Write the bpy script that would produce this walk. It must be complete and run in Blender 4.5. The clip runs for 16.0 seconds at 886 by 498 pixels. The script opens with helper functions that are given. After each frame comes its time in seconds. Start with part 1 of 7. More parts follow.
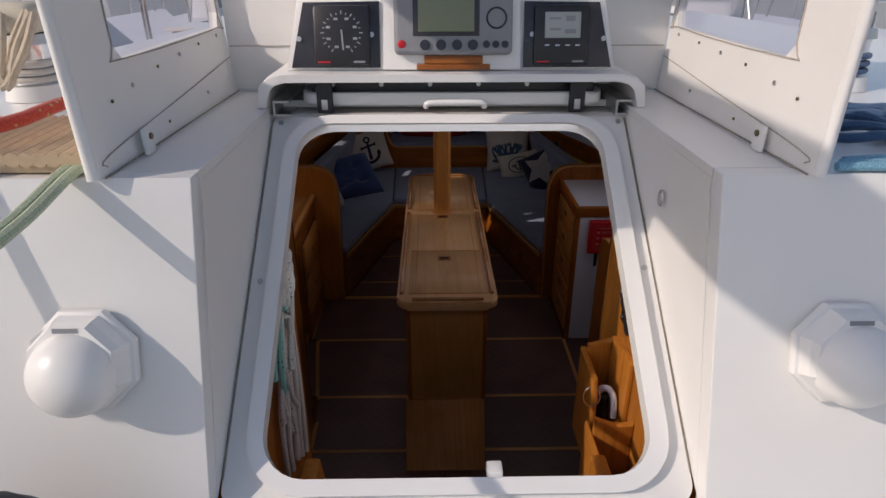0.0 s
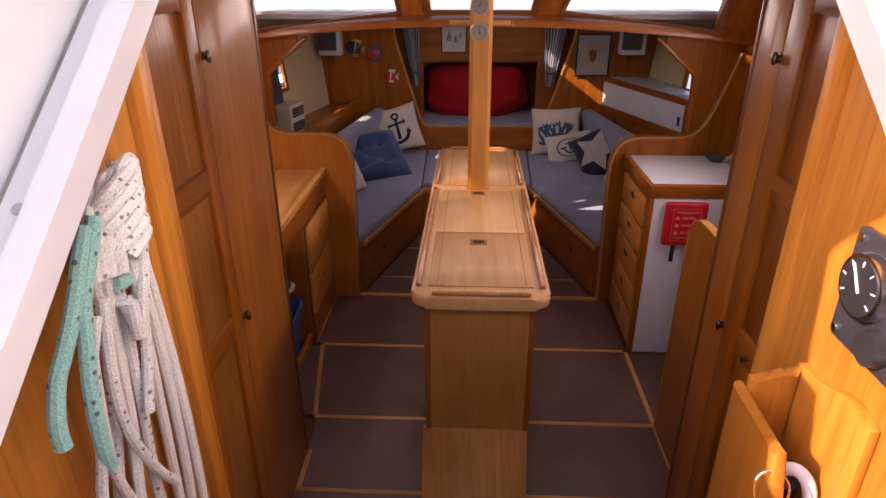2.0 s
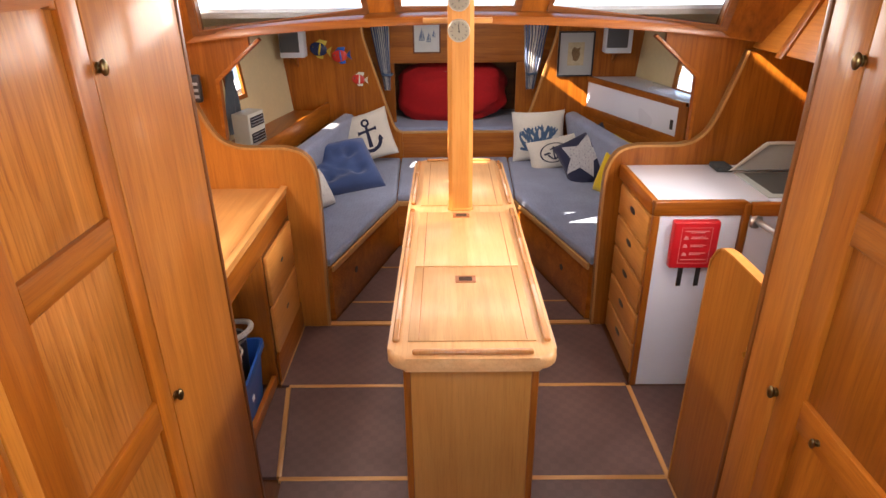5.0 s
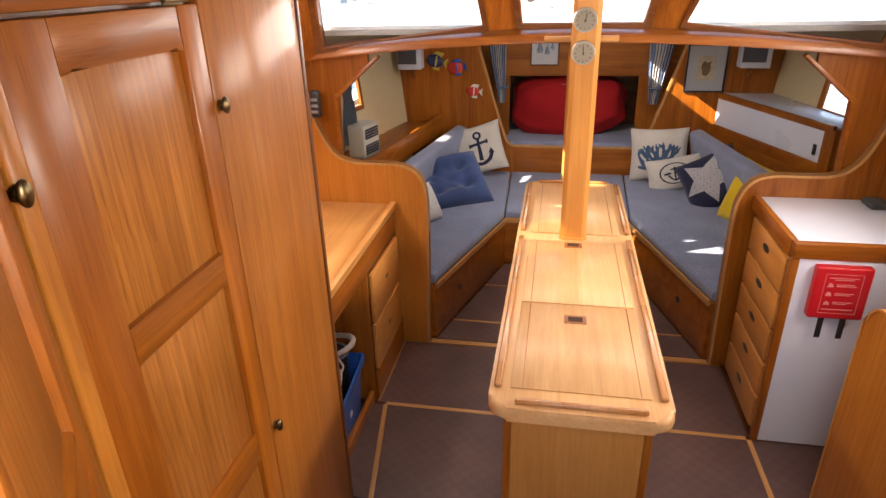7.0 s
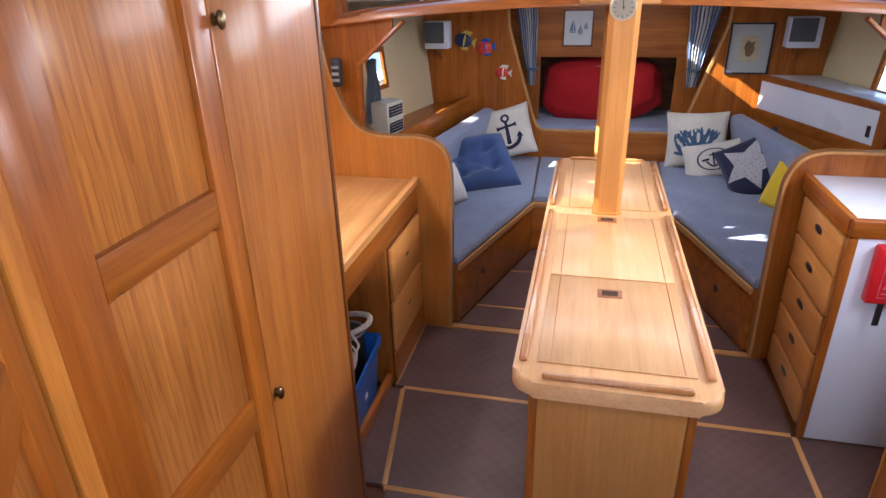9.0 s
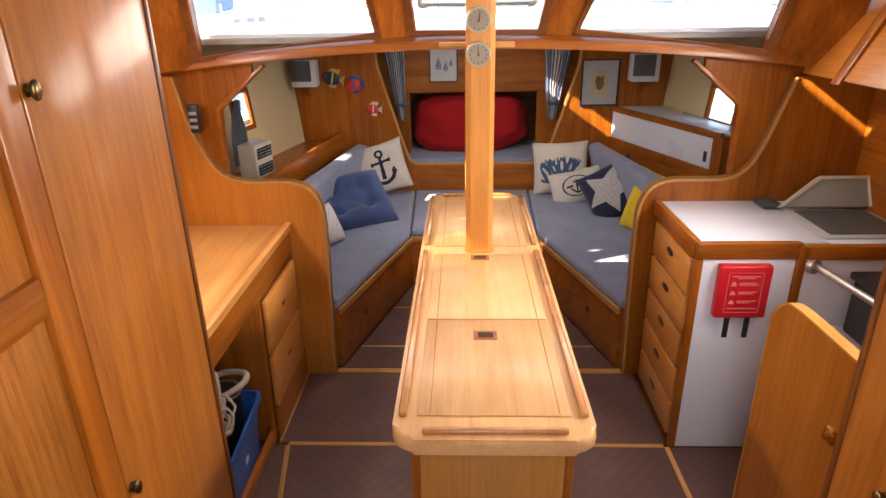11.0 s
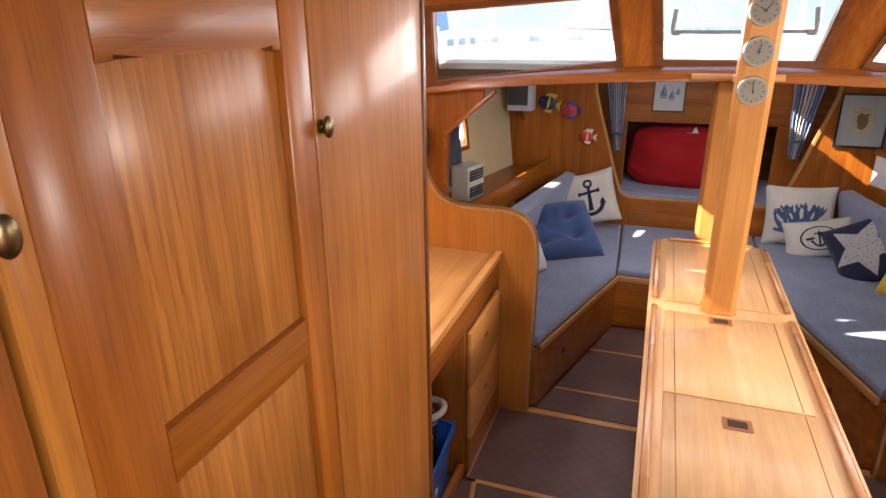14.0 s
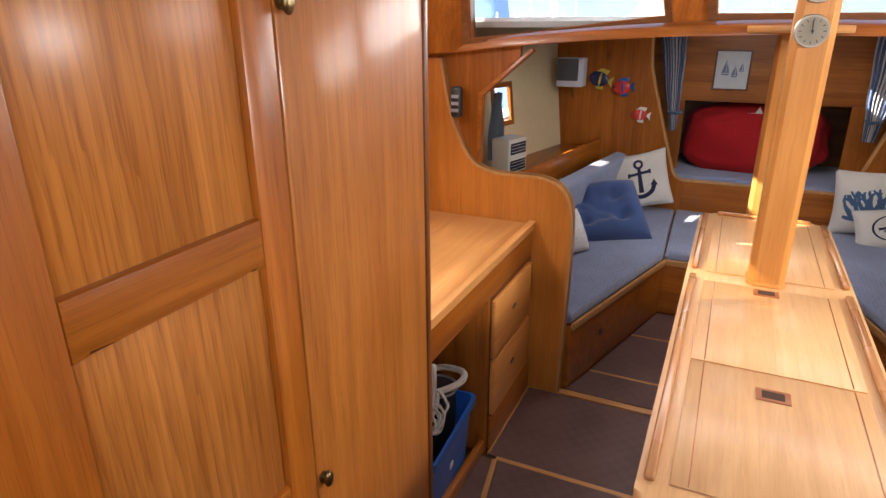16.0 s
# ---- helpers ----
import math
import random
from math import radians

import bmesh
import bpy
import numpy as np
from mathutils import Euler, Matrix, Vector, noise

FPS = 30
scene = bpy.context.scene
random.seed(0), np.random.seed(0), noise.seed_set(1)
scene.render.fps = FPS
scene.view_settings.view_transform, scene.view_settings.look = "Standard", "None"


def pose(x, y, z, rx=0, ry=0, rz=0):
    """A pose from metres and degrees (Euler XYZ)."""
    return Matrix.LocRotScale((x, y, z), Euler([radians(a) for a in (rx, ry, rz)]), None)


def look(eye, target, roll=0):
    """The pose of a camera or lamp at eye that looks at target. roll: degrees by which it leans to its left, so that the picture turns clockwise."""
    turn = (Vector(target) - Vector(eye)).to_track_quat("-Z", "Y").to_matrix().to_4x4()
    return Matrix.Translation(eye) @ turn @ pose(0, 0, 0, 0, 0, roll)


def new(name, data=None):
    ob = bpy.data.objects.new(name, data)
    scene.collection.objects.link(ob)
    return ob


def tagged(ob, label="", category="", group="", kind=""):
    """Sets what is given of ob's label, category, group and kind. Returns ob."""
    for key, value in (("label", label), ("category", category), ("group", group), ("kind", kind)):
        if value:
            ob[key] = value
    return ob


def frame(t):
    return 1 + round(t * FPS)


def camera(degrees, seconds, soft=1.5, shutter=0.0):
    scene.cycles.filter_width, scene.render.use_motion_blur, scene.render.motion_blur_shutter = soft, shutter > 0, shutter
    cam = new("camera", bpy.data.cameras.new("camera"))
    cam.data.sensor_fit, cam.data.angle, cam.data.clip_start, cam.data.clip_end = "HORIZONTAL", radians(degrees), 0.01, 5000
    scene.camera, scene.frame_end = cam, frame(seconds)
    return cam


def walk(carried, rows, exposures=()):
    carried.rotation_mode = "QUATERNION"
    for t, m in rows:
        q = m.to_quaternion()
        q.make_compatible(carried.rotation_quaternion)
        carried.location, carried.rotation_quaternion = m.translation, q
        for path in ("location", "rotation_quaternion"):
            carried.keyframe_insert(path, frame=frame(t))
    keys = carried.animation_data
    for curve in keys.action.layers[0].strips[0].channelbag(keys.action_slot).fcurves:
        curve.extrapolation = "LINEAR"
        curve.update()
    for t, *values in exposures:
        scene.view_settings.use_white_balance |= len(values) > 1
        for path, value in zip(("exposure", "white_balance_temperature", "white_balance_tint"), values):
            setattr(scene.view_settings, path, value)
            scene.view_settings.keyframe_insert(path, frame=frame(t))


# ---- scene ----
cam = camera(71.8, 16.0)
METRES, EYE, TILT, LEAN, TURN = 2.0, 1.9625, 0.0, 0.0, -1.0
ROWS = [
    (0.0, 0.0, 0.0, 0.0, -0.01, -25.01, 0.01),
    (0.5, -0.002, 0.0826, -0.0289, -1.22, -24.93, -0.3),
    (1.0, 0.0006, 0.1323, -0.057, -1.62, -24.71, -0.16),
    (1.5, 0.0033, 0.2155, -0.1196, 4.84, -24.82, -0.11),
    (2.0, 0.0064, 0.2792, -0.1743, 3.77, -24.62, 0.15),
    (2.5, 0.005, 0.3384, -0.2067, 1.04, -24.77, 0.1),
    (3.0, 0.0008, 0.376, -0.2235, 0.65, -24.97, 0.18),
    (3.5, -0.0062, 0.4059, -0.2318, 0.72, -24.81, 0.39),
    (4.0, -0.0107, 0.4247, -0.224, 0.78, -24.78, 0.48),
    (6.5, -0.0088, 0.4846, -0.1519, 5.58, -24.57, 1.08),
    (7.0, -0.0219, 0.4972, -0.1673, 11.27, -24.26, 1.39),
    (7.5, -0.0164, 0.4951, -0.1911, 17.37, -24.16, 1.31),
    (8.0, -0.018, 0.4957, -0.2015, 21.56, -24.1, 1.14),
    (8.5, -0.0258, 0.5094, -0.2109, 22.09, -24.18, 1.1),
    (9.0, -0.028, 0.5392, -0.2328, 13.92, -24.32, 1.28),
    (9.5, -0.0192, 0.5602, -0.2284, 6.56, -24.58, 1.19),
    (12.0, -0.0125, 0.5613, -0.2061, 2.37, -20.59, 0.83),
    (12.5, -0.0491, 0.5734, -0.2059, 8.78, -20.36, 1.03),
    (13.0, -0.0829, 0.6039, -0.2054, 17.3, -20.02, 1.13),
    (13.5, -0.084, 0.6081, -0.1844, 18.33, -20.17, 0.73),
    (14.0, -0.0943, 0.6182, -0.2018, 20.28, -20.09, 0.55),
    (14.5, -0.0806, 0.6302, -0.214, 24.99, -20.3, 0.12),
    (15.0, -0.0733, 0.6413, -0.2328, 22.84, -20.28, 0.1),
    (15.5, -0.0734, 0.6508, -0.2553, 24.61, -20.34, 0.22),
    (16.0, -0.0574, 0.6613, -0.2702, 25.98, -20.41, 0.27),
]
EXPOSURE = [(0.0, -0.28, 6950, 18), (0.5, -0.05, 6850, 19), (1.0, 0.12, 6900, 19), (1.5, 0.8, 7500, 20), (2.0, 1.95, 8400, 36), (2.5, 2.5, 8600, 32), (3.0, 3.22, 6300, 18), (3.5, 3.4, 5700, 17), (4.2, 3.42, 7200, 17), (6.3, 3.25, 8300, 15), (7.2, 3.15, 8000, 16), (8.0, 3.15, 6300, 14), (8.5, 3.15, 5000, 13), (9.0, 3.25, 6200, 13), (9.5, 3.25, 7700, 14), (12.0, 3.1, 8200, 16), (13.5, 3.0, 7800, 15), (14.5, 3.1, 6900, 13), (16.0, 3.05, 7100, 13)]
walk(cam, [(t, pose(0, 0, EYE, TILT, LEAN, TURN) @ pose(METRES * x, METRES * y, METRES * z, 90 + pitch, roll, yaw)) for t, x, y, z, yaw, pitch, roll in ROWS], EXPOSURE)

# ---- world, sun and daylight ----
SUN = Vector((1.0, 0.45, -0.70)).normalized()
world = bpy.data.worlds.new("sky")
scene.world = world
world.use_nodes = True
wn = world.node_tree.nodes
sky = wn.new("ShaderNodeTexSky")
sky.sky_type, sky.sun_disc = "NISHITA", False
sky.sun_elevation = math.asin(-SUN.z)
sky.sun_rotation = math.atan2(-SUN.x, -SUN.y)
world.node_tree.links.new(sky.outputs[0], wn["Background"].inputs[0])
wn["Background"].inputs[1].default_value = 0.15
sun_data = bpy.data.lights.new("sun", "SUN")
sun_data.energy, sun_data.angle, sun_data.color = 2.7, radians(0.53), (1.0, 0.93, 0.82)
sun = new("sun", sun_data)
sun.matrix_world = look(-SUN * 30, (0, 0, 0))


def window_light(name, eye, target, w, h, power, colour=(0.97, 0.97, 1.0)):
    d = bpy.data.lights.new(name, "AREA")
    d.shape, d.size, d.size_y, d.energy, d.color = "RECTANGLE", w, h, power, colour
    o = new(name, d)
    o.matrix_world = look(eye, target)
    return o


window_light("windscreen_daylight", (0.05, 3.37, 1.58), (0.05, 1.4, 0.85), 2.0, 0.20, 1.3)
window_light("companionway_daylight", (0.04, 1.10, 1.56), (0.04, 2.6, 0.0), 0.5, 0.35, 0.62, (0.86, 0.93, 1.0))
window_light("side_window_daylight", (-1.14, 2.47, 1.58), (0.3, 2.8, 0.3), 0.36, 0.13, 1.3)
window_light("starboard_window_daylight", (1.325, 2.40, 1.515), (-1.0, 3.2, 0.35), 0.56, 0.20, 1.7).data.spread = radians(125)
# Added fill lamp under the closed saloon ceiling, standing in for daylight.
window_light("saloon_fill_light", (0.05, 4.40, 1.39), (0.05, 4.5, 0.0), 0.7, 0.6, 1.05)

# ---- materials ----
def mat_new(name):
    m = bpy.data.materials.new(name)
    m.use_nodes = True
    nt = m.node_tree
    return m, nt, nt.nodes["Principled BSDF"]


def nd(nt, kind, **inputs):
    n = nt.nodes.new(kind)
    for k, v in inputs.items():
        n.inputs[k.replace("_", " ")].default_value = v
    return n


def ramp(nt, src, stops):
    r = nt.nodes.new("ShaderNodeValToRGB")
    while len(r.color_ramp.elements) < len(stops):
        r.color_ramp.elements.new(0.5)
    for e, (p, c) in zip(r.color_ramp.elements, stops):
        e.position, e.color = p, (*c, 1)
    nt.links.new(src, r.inputs[0])
    return r.outputs[0]


def mixc(nt, mode, fac, a, b):
    n = nt.nodes.new("ShaderNodeMix")
    n.data_type, n.blend_type = "RGBA", mode
    for i, v in ((0, fac), (6, a), (7, b)):
        if isinstance(v, (int, float)):
            n.inputs[i].default_value = v
        elif isinstance(v, tuple):
            n.inputs[i].default_value = (*v, 1)
        else:
            nt.links.new(v, n.inputs[i])
    return n.outputs[2]


def bump(nt, bsdf, src, strength, dist=0.002):
    b = nd(nt, "ShaderNodeBump", Strength=strength, Distance=dist)
    nt.links.new(src, b.inputs["Height"])
    nt.links.new(b.outputs[0], bsdf.inputs["Normal"])


def wood(name, axis, dark, light, rough=0.36, coat=0.32, streak=0.85, rings=0.25, ring_scale=26.0, gloss=0.2, knots=0.0):
    """Varnished wood with its grain along an axis of the world."""
    m, nt, b = mat_new(name)
    tc = nt.nodes.new("ShaderNodeTexCoord")
    info = nt.nodes.new("ShaderNodeObjectInfo")
    off = nt.nodes.new("ShaderNodeVectorMath")
    off.operation = "MULTIPLY_ADD"
    nt.links.new(info.outputs["Random"], off.inputs[0])
    off.inputs[1].default_value = (7.3, 5.1, 9.7)
    nt.links.new(tc.outputs["Object"], off.inputs[2])

    def stretched(across, along):
        mp = nt.nodes.new("ShaderNodeMapping")
        mp.inputs["Scale"].default_value = [along if a in axis else across for a in "xyz"]
        nt.links.new(off.outputs[0], mp.inputs[0])
        return mp.outputs[0]
    broad = nd(nt, "ShaderNodeTexNoise", Scale=1.0, Detail=3.0, Roughness=0.5, Distortion=1.5)
    nt.links.new(stretched(11, 1.1), broad.inputs["Vector"])
    fine = nd(nt, "ShaderNodeTexNoise", Scale=1.0, Detail=4.0, Roughness=0.65, Distortion=0.3)
    nt.links.new(stretched(95, 3.0), fine.inputs["Vector"])
    pores = nd(nt, "ShaderNodeTexNoise", Scale=1.0, Detail=2.0, Roughness=0.6)
    nt.links.new(stretched(420, 14), pores.inputs["Vector"])
    patch = nd(nt, "ShaderNodeTexNoise", Scale=3.0, Detail=2.0)
    nt.links.new(off.outputs[0], patch.inputs["Vector"])
    col = ramp(nt, broad.outputs[0], [(0.30, dark), (0.70, light)])
    lines = ramp(nt, fine.outputs[0], [(0.36, (0.62, 0.55, 0.48)), (0.56, (1.0, 1.0, 1.0))])
    col = mixc(nt, "MULTIPLY", 0.5 * streak, col, lines)
    dots = ramp(nt, pores.outputs[0], [(0.34, (0.55, 0.45, 0.38)), (0.46, (1, 1, 1))])
    col = mixc(nt, "MULTIPLY", 0.45 * streak, col, dots)
    wave = nd(nt, "ShaderNodeTexWave", Scale=ring_scale, Distortion=5.0, Detail=2.0, Detail_Scale=1.2, Detail_Roughness=0.6)
    wave.wave_type, wave.bands_direction, wave.wave_profile = "BANDS", "DIAGONAL", "SAW"
    nt.links.new(stretched(1.0, 0.05), wave.inputs["Vector"])
    growth = ramp(nt, wave.outputs["Fac"], [(0.0, (0.60, 0.50, 0.42)), (0.22, (0.80, 0.74, 0.68)), (0.55, (1.0, 1.0, 1.0))])
    col = mixc(nt, "MULTIPLY", rings, col, growth)
    if knots:
        vo = nd(nt, "ShaderNodeTexVoronoi", Scale=4.5, Randomness=1.0)
        nt.links.new(stretched(1.0, 0.6), vo.inputs["Vector"])
        col = mixc(nt, "MULTIPLY", knots, col, ramp(nt, vo.outputs["Distance"], [(0.015, (0.30, 0.20, 0.14)), (0.05, (0.72, 0.62, 0.54)), (0.12, (1.0, 1.0, 1.0))]))
    tone = ramp(nt, patch.outputs[0], [(0.3, (0.84, 0.82, 0.80)), (0.7, (1.08, 1.06, 1.03))])
    col = mixc(nt, "MULTIPLY", 1.0, col, tone)
    hs = nt.nodes.new("ShaderNodeHueSaturation")
    mr = nt.nodes.new("ShaderNodeMapRange")
    mr.inputs[3].default_value, mr.inputs[4].default_value = 0.88, 1.12
    nt.links.new(info.outputs["Random"], mr.inputs[0])
    nt.links.new(mr.outputs[0], hs.inputs["Value"])
    nt.links.new(col, hs.inputs["Color"])
    nt.links.new(hs.outputs[0], b.inputs["Base Color"])
    rr = nt.nodes.new("ShaderNodeMapRange")
    rr.inputs[3].default_value, rr.inputs[4].default_value = rough * 0.75, rough * 1.5
    nt.links.new(patch.outputs[0], rr.inputs[0])
    nt.links.new(rr.outputs[0], b.inputs["Roughness"])
    b.inputs["Coat Weight"].default_value = coat
    b.inputs["Coat Roughness"].default_value = gloss
    b.inputs["Specular IOR Level"].default_value = 0.3
    bump(nt, b, fine.outputs[0], 0.16, 0.0012)
    return m


def plain(name, colour, rough=0.5, metal=0.0, spot=0.06, scale=30.0, relief=0.0, coat=0.0, dirt=None, dirt_at=0.62):
    m, nt, b = mat_new(name)
    tc = nt.nodes.new("ShaderNodeTexCoord")
    n1 = nd(nt, "ShaderNodeTexNoise", Scale=scale, Detail=4.0, Roughness=0.6)
    n2 = nd(nt, "ShaderNodeTexNoise", Scale=scale * 0.12, Detail=3.0)
    for n in (n1, n2):
        nt.links.new(tc.outputs["Object"], n.inputs["Vector"])
    lo, hi = tuple(c * (1 - spot) for c in colour), tuple(min(1, c * (1 + spot)) for c in colour)
    col = mixc(nt, "MIX", 0.5, ramp(nt, n1.outputs[0], [(0.3, lo), (0.7, hi)]), ramp(nt, n2.outputs[0], [(0.3, lo), (0.7, hi)]))
    if dirt:
        n3 = nd(nt, "ShaderNodeTexNoise", Scale=9.0, Detail=8.0, Roughness=0.75)
        nt.links.new(tc.outputs["Object"], n3.inputs["Vector"])
        col = mixc(nt, "MIX", ramp(nt, n3.outputs[0], [(dirt_at, (0, 0, 0)), (dirt_at + 0.1, (0.6, 0.6, 0.6))]), col, dirt)
    nt.links.new(col, b.inputs["Base Color"])
    rr = nt.nodes.new("ShaderNodeMapRange")
    rr.inputs[3].default_value, rr.inputs[4].default_value = rough * 0.85, min(1, rough * 1.2)
    nt.links.new(n2.outputs[0], rr.inputs[0])
    nt.links.new(rr.outputs[0], b.inputs["Roughness"])
    b.inputs["Metallic"].default_value = metal
    b.inputs["Coat Weight"].default_value = coat
    if relief:
        bump(nt, b, n1.outputs[0], relief, 0.003)
    return m


def fabric(name, colour, thread=900.0, fleck=None, fleck_scale=60.0, sheen=0.25):
    """Woven cloth, with small flecks in a second colour where given."""
    m, nt, b = mat_new(name)
    tc = nt.nodes.new("ShaderNodeTexCoord")
    n1 = nd(nt, "ShaderNodeTexNoise", Scale=thread, Detail=2.0)
    n2 = nd(nt, "ShaderNodeTexNoise", Scale=6.0, Detail=4.0)
    for n in (n1, n2):
        nt.links.new(tc.outputs["Object"], n.inputs["Vector"])
    col = ramp(nt, n1.outputs[0], [(0.35, tuple(c * 0.72 for c in colour)), (0.65, tuple(min(1, c * 1.2) for c in colour))])
    col = mixc(nt, "MULTIPLY", 1.0, col, ramp(nt, n2.outputs[0], [(0.3, (0.86, 0.86, 0.86)), (0.7, (1.06, 1.06, 1.06))]))
    if fleck:
        v = nd(nt, "ShaderNodeTexVoronoi", Scale=fleck_scale, Randomness=0.35)
        nt.links.new(tc.outputs["Object"], v.inputs["Vector"])
        col = mixc(nt, "MIX", ramp(nt, v.outputs["Distance"], [(0.16, (0.8, 0.8, 0.8)), (0.24, (0, 0, 0))]), col, fleck)
    nt.links.new(col, b.inputs["Base Color"])
    b.inputs["Roughness"].default_value = 0.9
    b.inputs["Sheen Weight"].default_value = sheen
    bump(nt, b, n1.outputs[0], 0.35, 0.001)
    return m


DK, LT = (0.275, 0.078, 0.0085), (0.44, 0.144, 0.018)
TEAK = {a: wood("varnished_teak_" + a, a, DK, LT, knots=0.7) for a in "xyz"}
PANEL = {a: wood("teak_panel_" + a, a, (0.37, 0.130, 0.022), (0.53, 0.215, 0.048), streak=1.0, rings=0.55, ring_scale=42.0) for a in "xyz"}
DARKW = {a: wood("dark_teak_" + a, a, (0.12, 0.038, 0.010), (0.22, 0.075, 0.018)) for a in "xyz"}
BOARD = wood("teak_board_upright", "z", (0.36, 0.120, 0.018), (0.46, 0.170, 0.030), rough=0.42, coat=0.35, streak=0.9, rings=0.15, ring_scale=30.0, gloss=0.13)
# Paler copy of teak for the port partition, with window light in the colour.
BOARD_LIT = wood("lit_teak_partition", "z", (0.46, 0.165, 0.026), (0.56, 0.220, 0.040), rough=0.40, coat=0.25, streak=0.6, rings=0.08)
PALE = {a: wood("pale_oak_" + a, a, (0.61, 0.345, 0.150), (0.72, 0.445, 0.215), rough=0.38, coat=0.2, streak=0.4, rings=0.07, gloss=0.2) for a in "xyz"}
PLY = {a: wood("light_plywood_" + a, a, (0.43, 0.150, 0.022), (0.51, 0.200, 0.034), rough=0.38, coat=0.2, streak=0.7) for a in "xyz"}
FOOT = wood("foot_board_teak", "yz", (0.46, 0.20, 0.065), (0.56, 0.27, 0.10), rough=0.25, coat=0.7, streak=0.5)
POSTW = {a: wood("honey_oak_" + a, a, (0.54, 0.235, 0.060), (0.63, 0.30, 0.085), rough=0.36, coat=0.2, streak=0.45, rings=0.10) for a in "xyz"}
DESKW = {a: wood("amber_oak_" + a, a, (0.56, 0.255, 0.075), (0.70, 0.37, 0.135), rough=0.40, coat=0.2, streak=0.35, rings=0.06) for a in "xyz"}
TRIMW = {a: wood("light_edge_trim_" + a, a, (0.50, 0.260, 0.095), (0.62, 0.340, 0.130), rough=0.3, streak=0.5) for a in "xyz"}
GEL = plain("white_gelcoat", (0.82, 0.815, 0.80), 0.32, spot=0.04, scale=4, coat=0.2, dirt=(0.42, 0.38, 0.32), dirt_at=0.70)
GEL_OLD = plain("worn_white_paint", (0.78, 0.77, 0.75), 0.4, spot=0.05, scale=8, dirt=(0.22, 0.17, 0.12), dirt_at=0.66)
GRIME = plain("grimy_sealant", (0.30, 0.27, 0.22), 0.8, spot=0.4, scale=60)
CREAM = plain("cream_hull_liner", (0.66, 0.57, 0.36), 0.6, spot=0.06, scale=40, relief=0.1)
WHITE = plain("white_laminate", (0.68, 0.75, 0.88), 0.28, spot=0.02, scale=10)
HEAD = plain("white_deckhead_panel", (0.50, 0.46, 0.42), 0.5, spot=0.03, scale=20)
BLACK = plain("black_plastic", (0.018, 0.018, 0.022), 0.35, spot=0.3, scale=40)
SLATE = plain("dark_instrument_face", (0.03, 0.03, 0.04), 0.25, spot=0.3, scale=30)
GREYP = plain("grey_plastic", (0.25, 0.26, 0.28), 0.45, spot=0.06)
CHROME = plain("chrome", (0.75, 0.75, 0.76), 0.16, metal=1.0, spot=0.03)
BRASS = plain("tarnished_brass", (0.22, 0.17, 0.09), 0.32, metal=1.0, spot=0.35, scale=80)
BRASSY = plain("yellow_brass", (0.70, 0.50, 0.16), 0.28, metal=1.0, spot=0.1)
ALU = plain("dull_aluminium", (0.55, 0.55, 0.55), 0.42, metal=1.0, spot=0.12, scale=50)
RED = plain("red_plastic", (0.58, 0.015, 0.025), 0.33, spot=0.06)
BLUEP = plain("blue_plastic_crate", (0.012, 0.12, 0.48), 0.35, spot=0.08)
REDBAG = fabric("red_nylon_bag", (0.44, 0.006, 0.010), 300, sheen=0.0)
SEAT = fabric("blue_grey_upholstery", (0.23, 0.28, 0.42), 700, fleck=(0.06, 0.08, 0.17), fleck_scale=62)
NAVY = fabric("denim_blue_cloth", (0.035, 0.075, 0.21), 700)
NAVYD = fabric("dark_navy_print", (0.010, 0.014, 0.050), 500)
LINEN = fabric("off_white_linen", (0.66, 0.63, 0.57), 600)
TEALP = fabric("slate_blue_print", (0.05, 0.11, 0.21), 500)
YELLOW = fabric("yellow_cloth", (0.75, 0.52, 0.008), 500)
def vinyl():
    """Dark ribbed floor mat with a faint basket weave."""
    m, nt, b = mat_new("dark_vinyl_mat")
    tc = nt.nodes.new("ShaderNodeTexCoord")
    ch = nd(nt, "ShaderNodeTexChecker", Scale=34.0)
    n = nd(nt, "ShaderNodeTexNoise", Scale=5.0, Detail=5.0)
    n2 = nd(nt, "ShaderNodeTexNoise", Scale=240.0, Detail=2.0)
    for q in (ch, n, n2):
        nt.links.new(tc.outputs["Object"], q.inputs["Vector"])
    col = ramp(nt, n.outputs[0], [(0.3, (0.098, 0.052, 0.048)), (0.7, (0.144, 0.080, 0.072))])
    col = mixc(nt, "MULTIPLY", 0.16, col, ch.outputs[0])
    nt.links.new(col, b.inputs["Base Color"])
    b.inputs["Roughness"].default_value = 0.42
    add = nt.nodes.new("ShaderNodeMath")
    add.operation = "MULTIPLY_ADD"
    nt.links.new(ch.outputs["Fac"], add.inputs[0])
    add.inputs[1].default_value = 0.5
    nt.links.new(n2.outputs[0], add.inputs[2])
    bump(nt, b, add.outputs[0], 0.22, 0.0012)
    return m


MAT = vinyl()


def glass(name, tint=(1, 1, 1), rough=0.0):
    m, nt, b = mat_new(name)
    b.inputs["Base Color"].default_value = (*tint, 1)
    b.inputs["Transmission Weight"].default_value = 1.0
    b.inputs["Roughness"].default_value, b.inputs["IOR"].default_value = rough, 1.05
    return m


GLASS = glass("window_glass", (0.62, 0.66, 0.70))
PERSPEX = glass("scratched_purple_perspex", (0.72, 0.69, 0.78), 0.03)


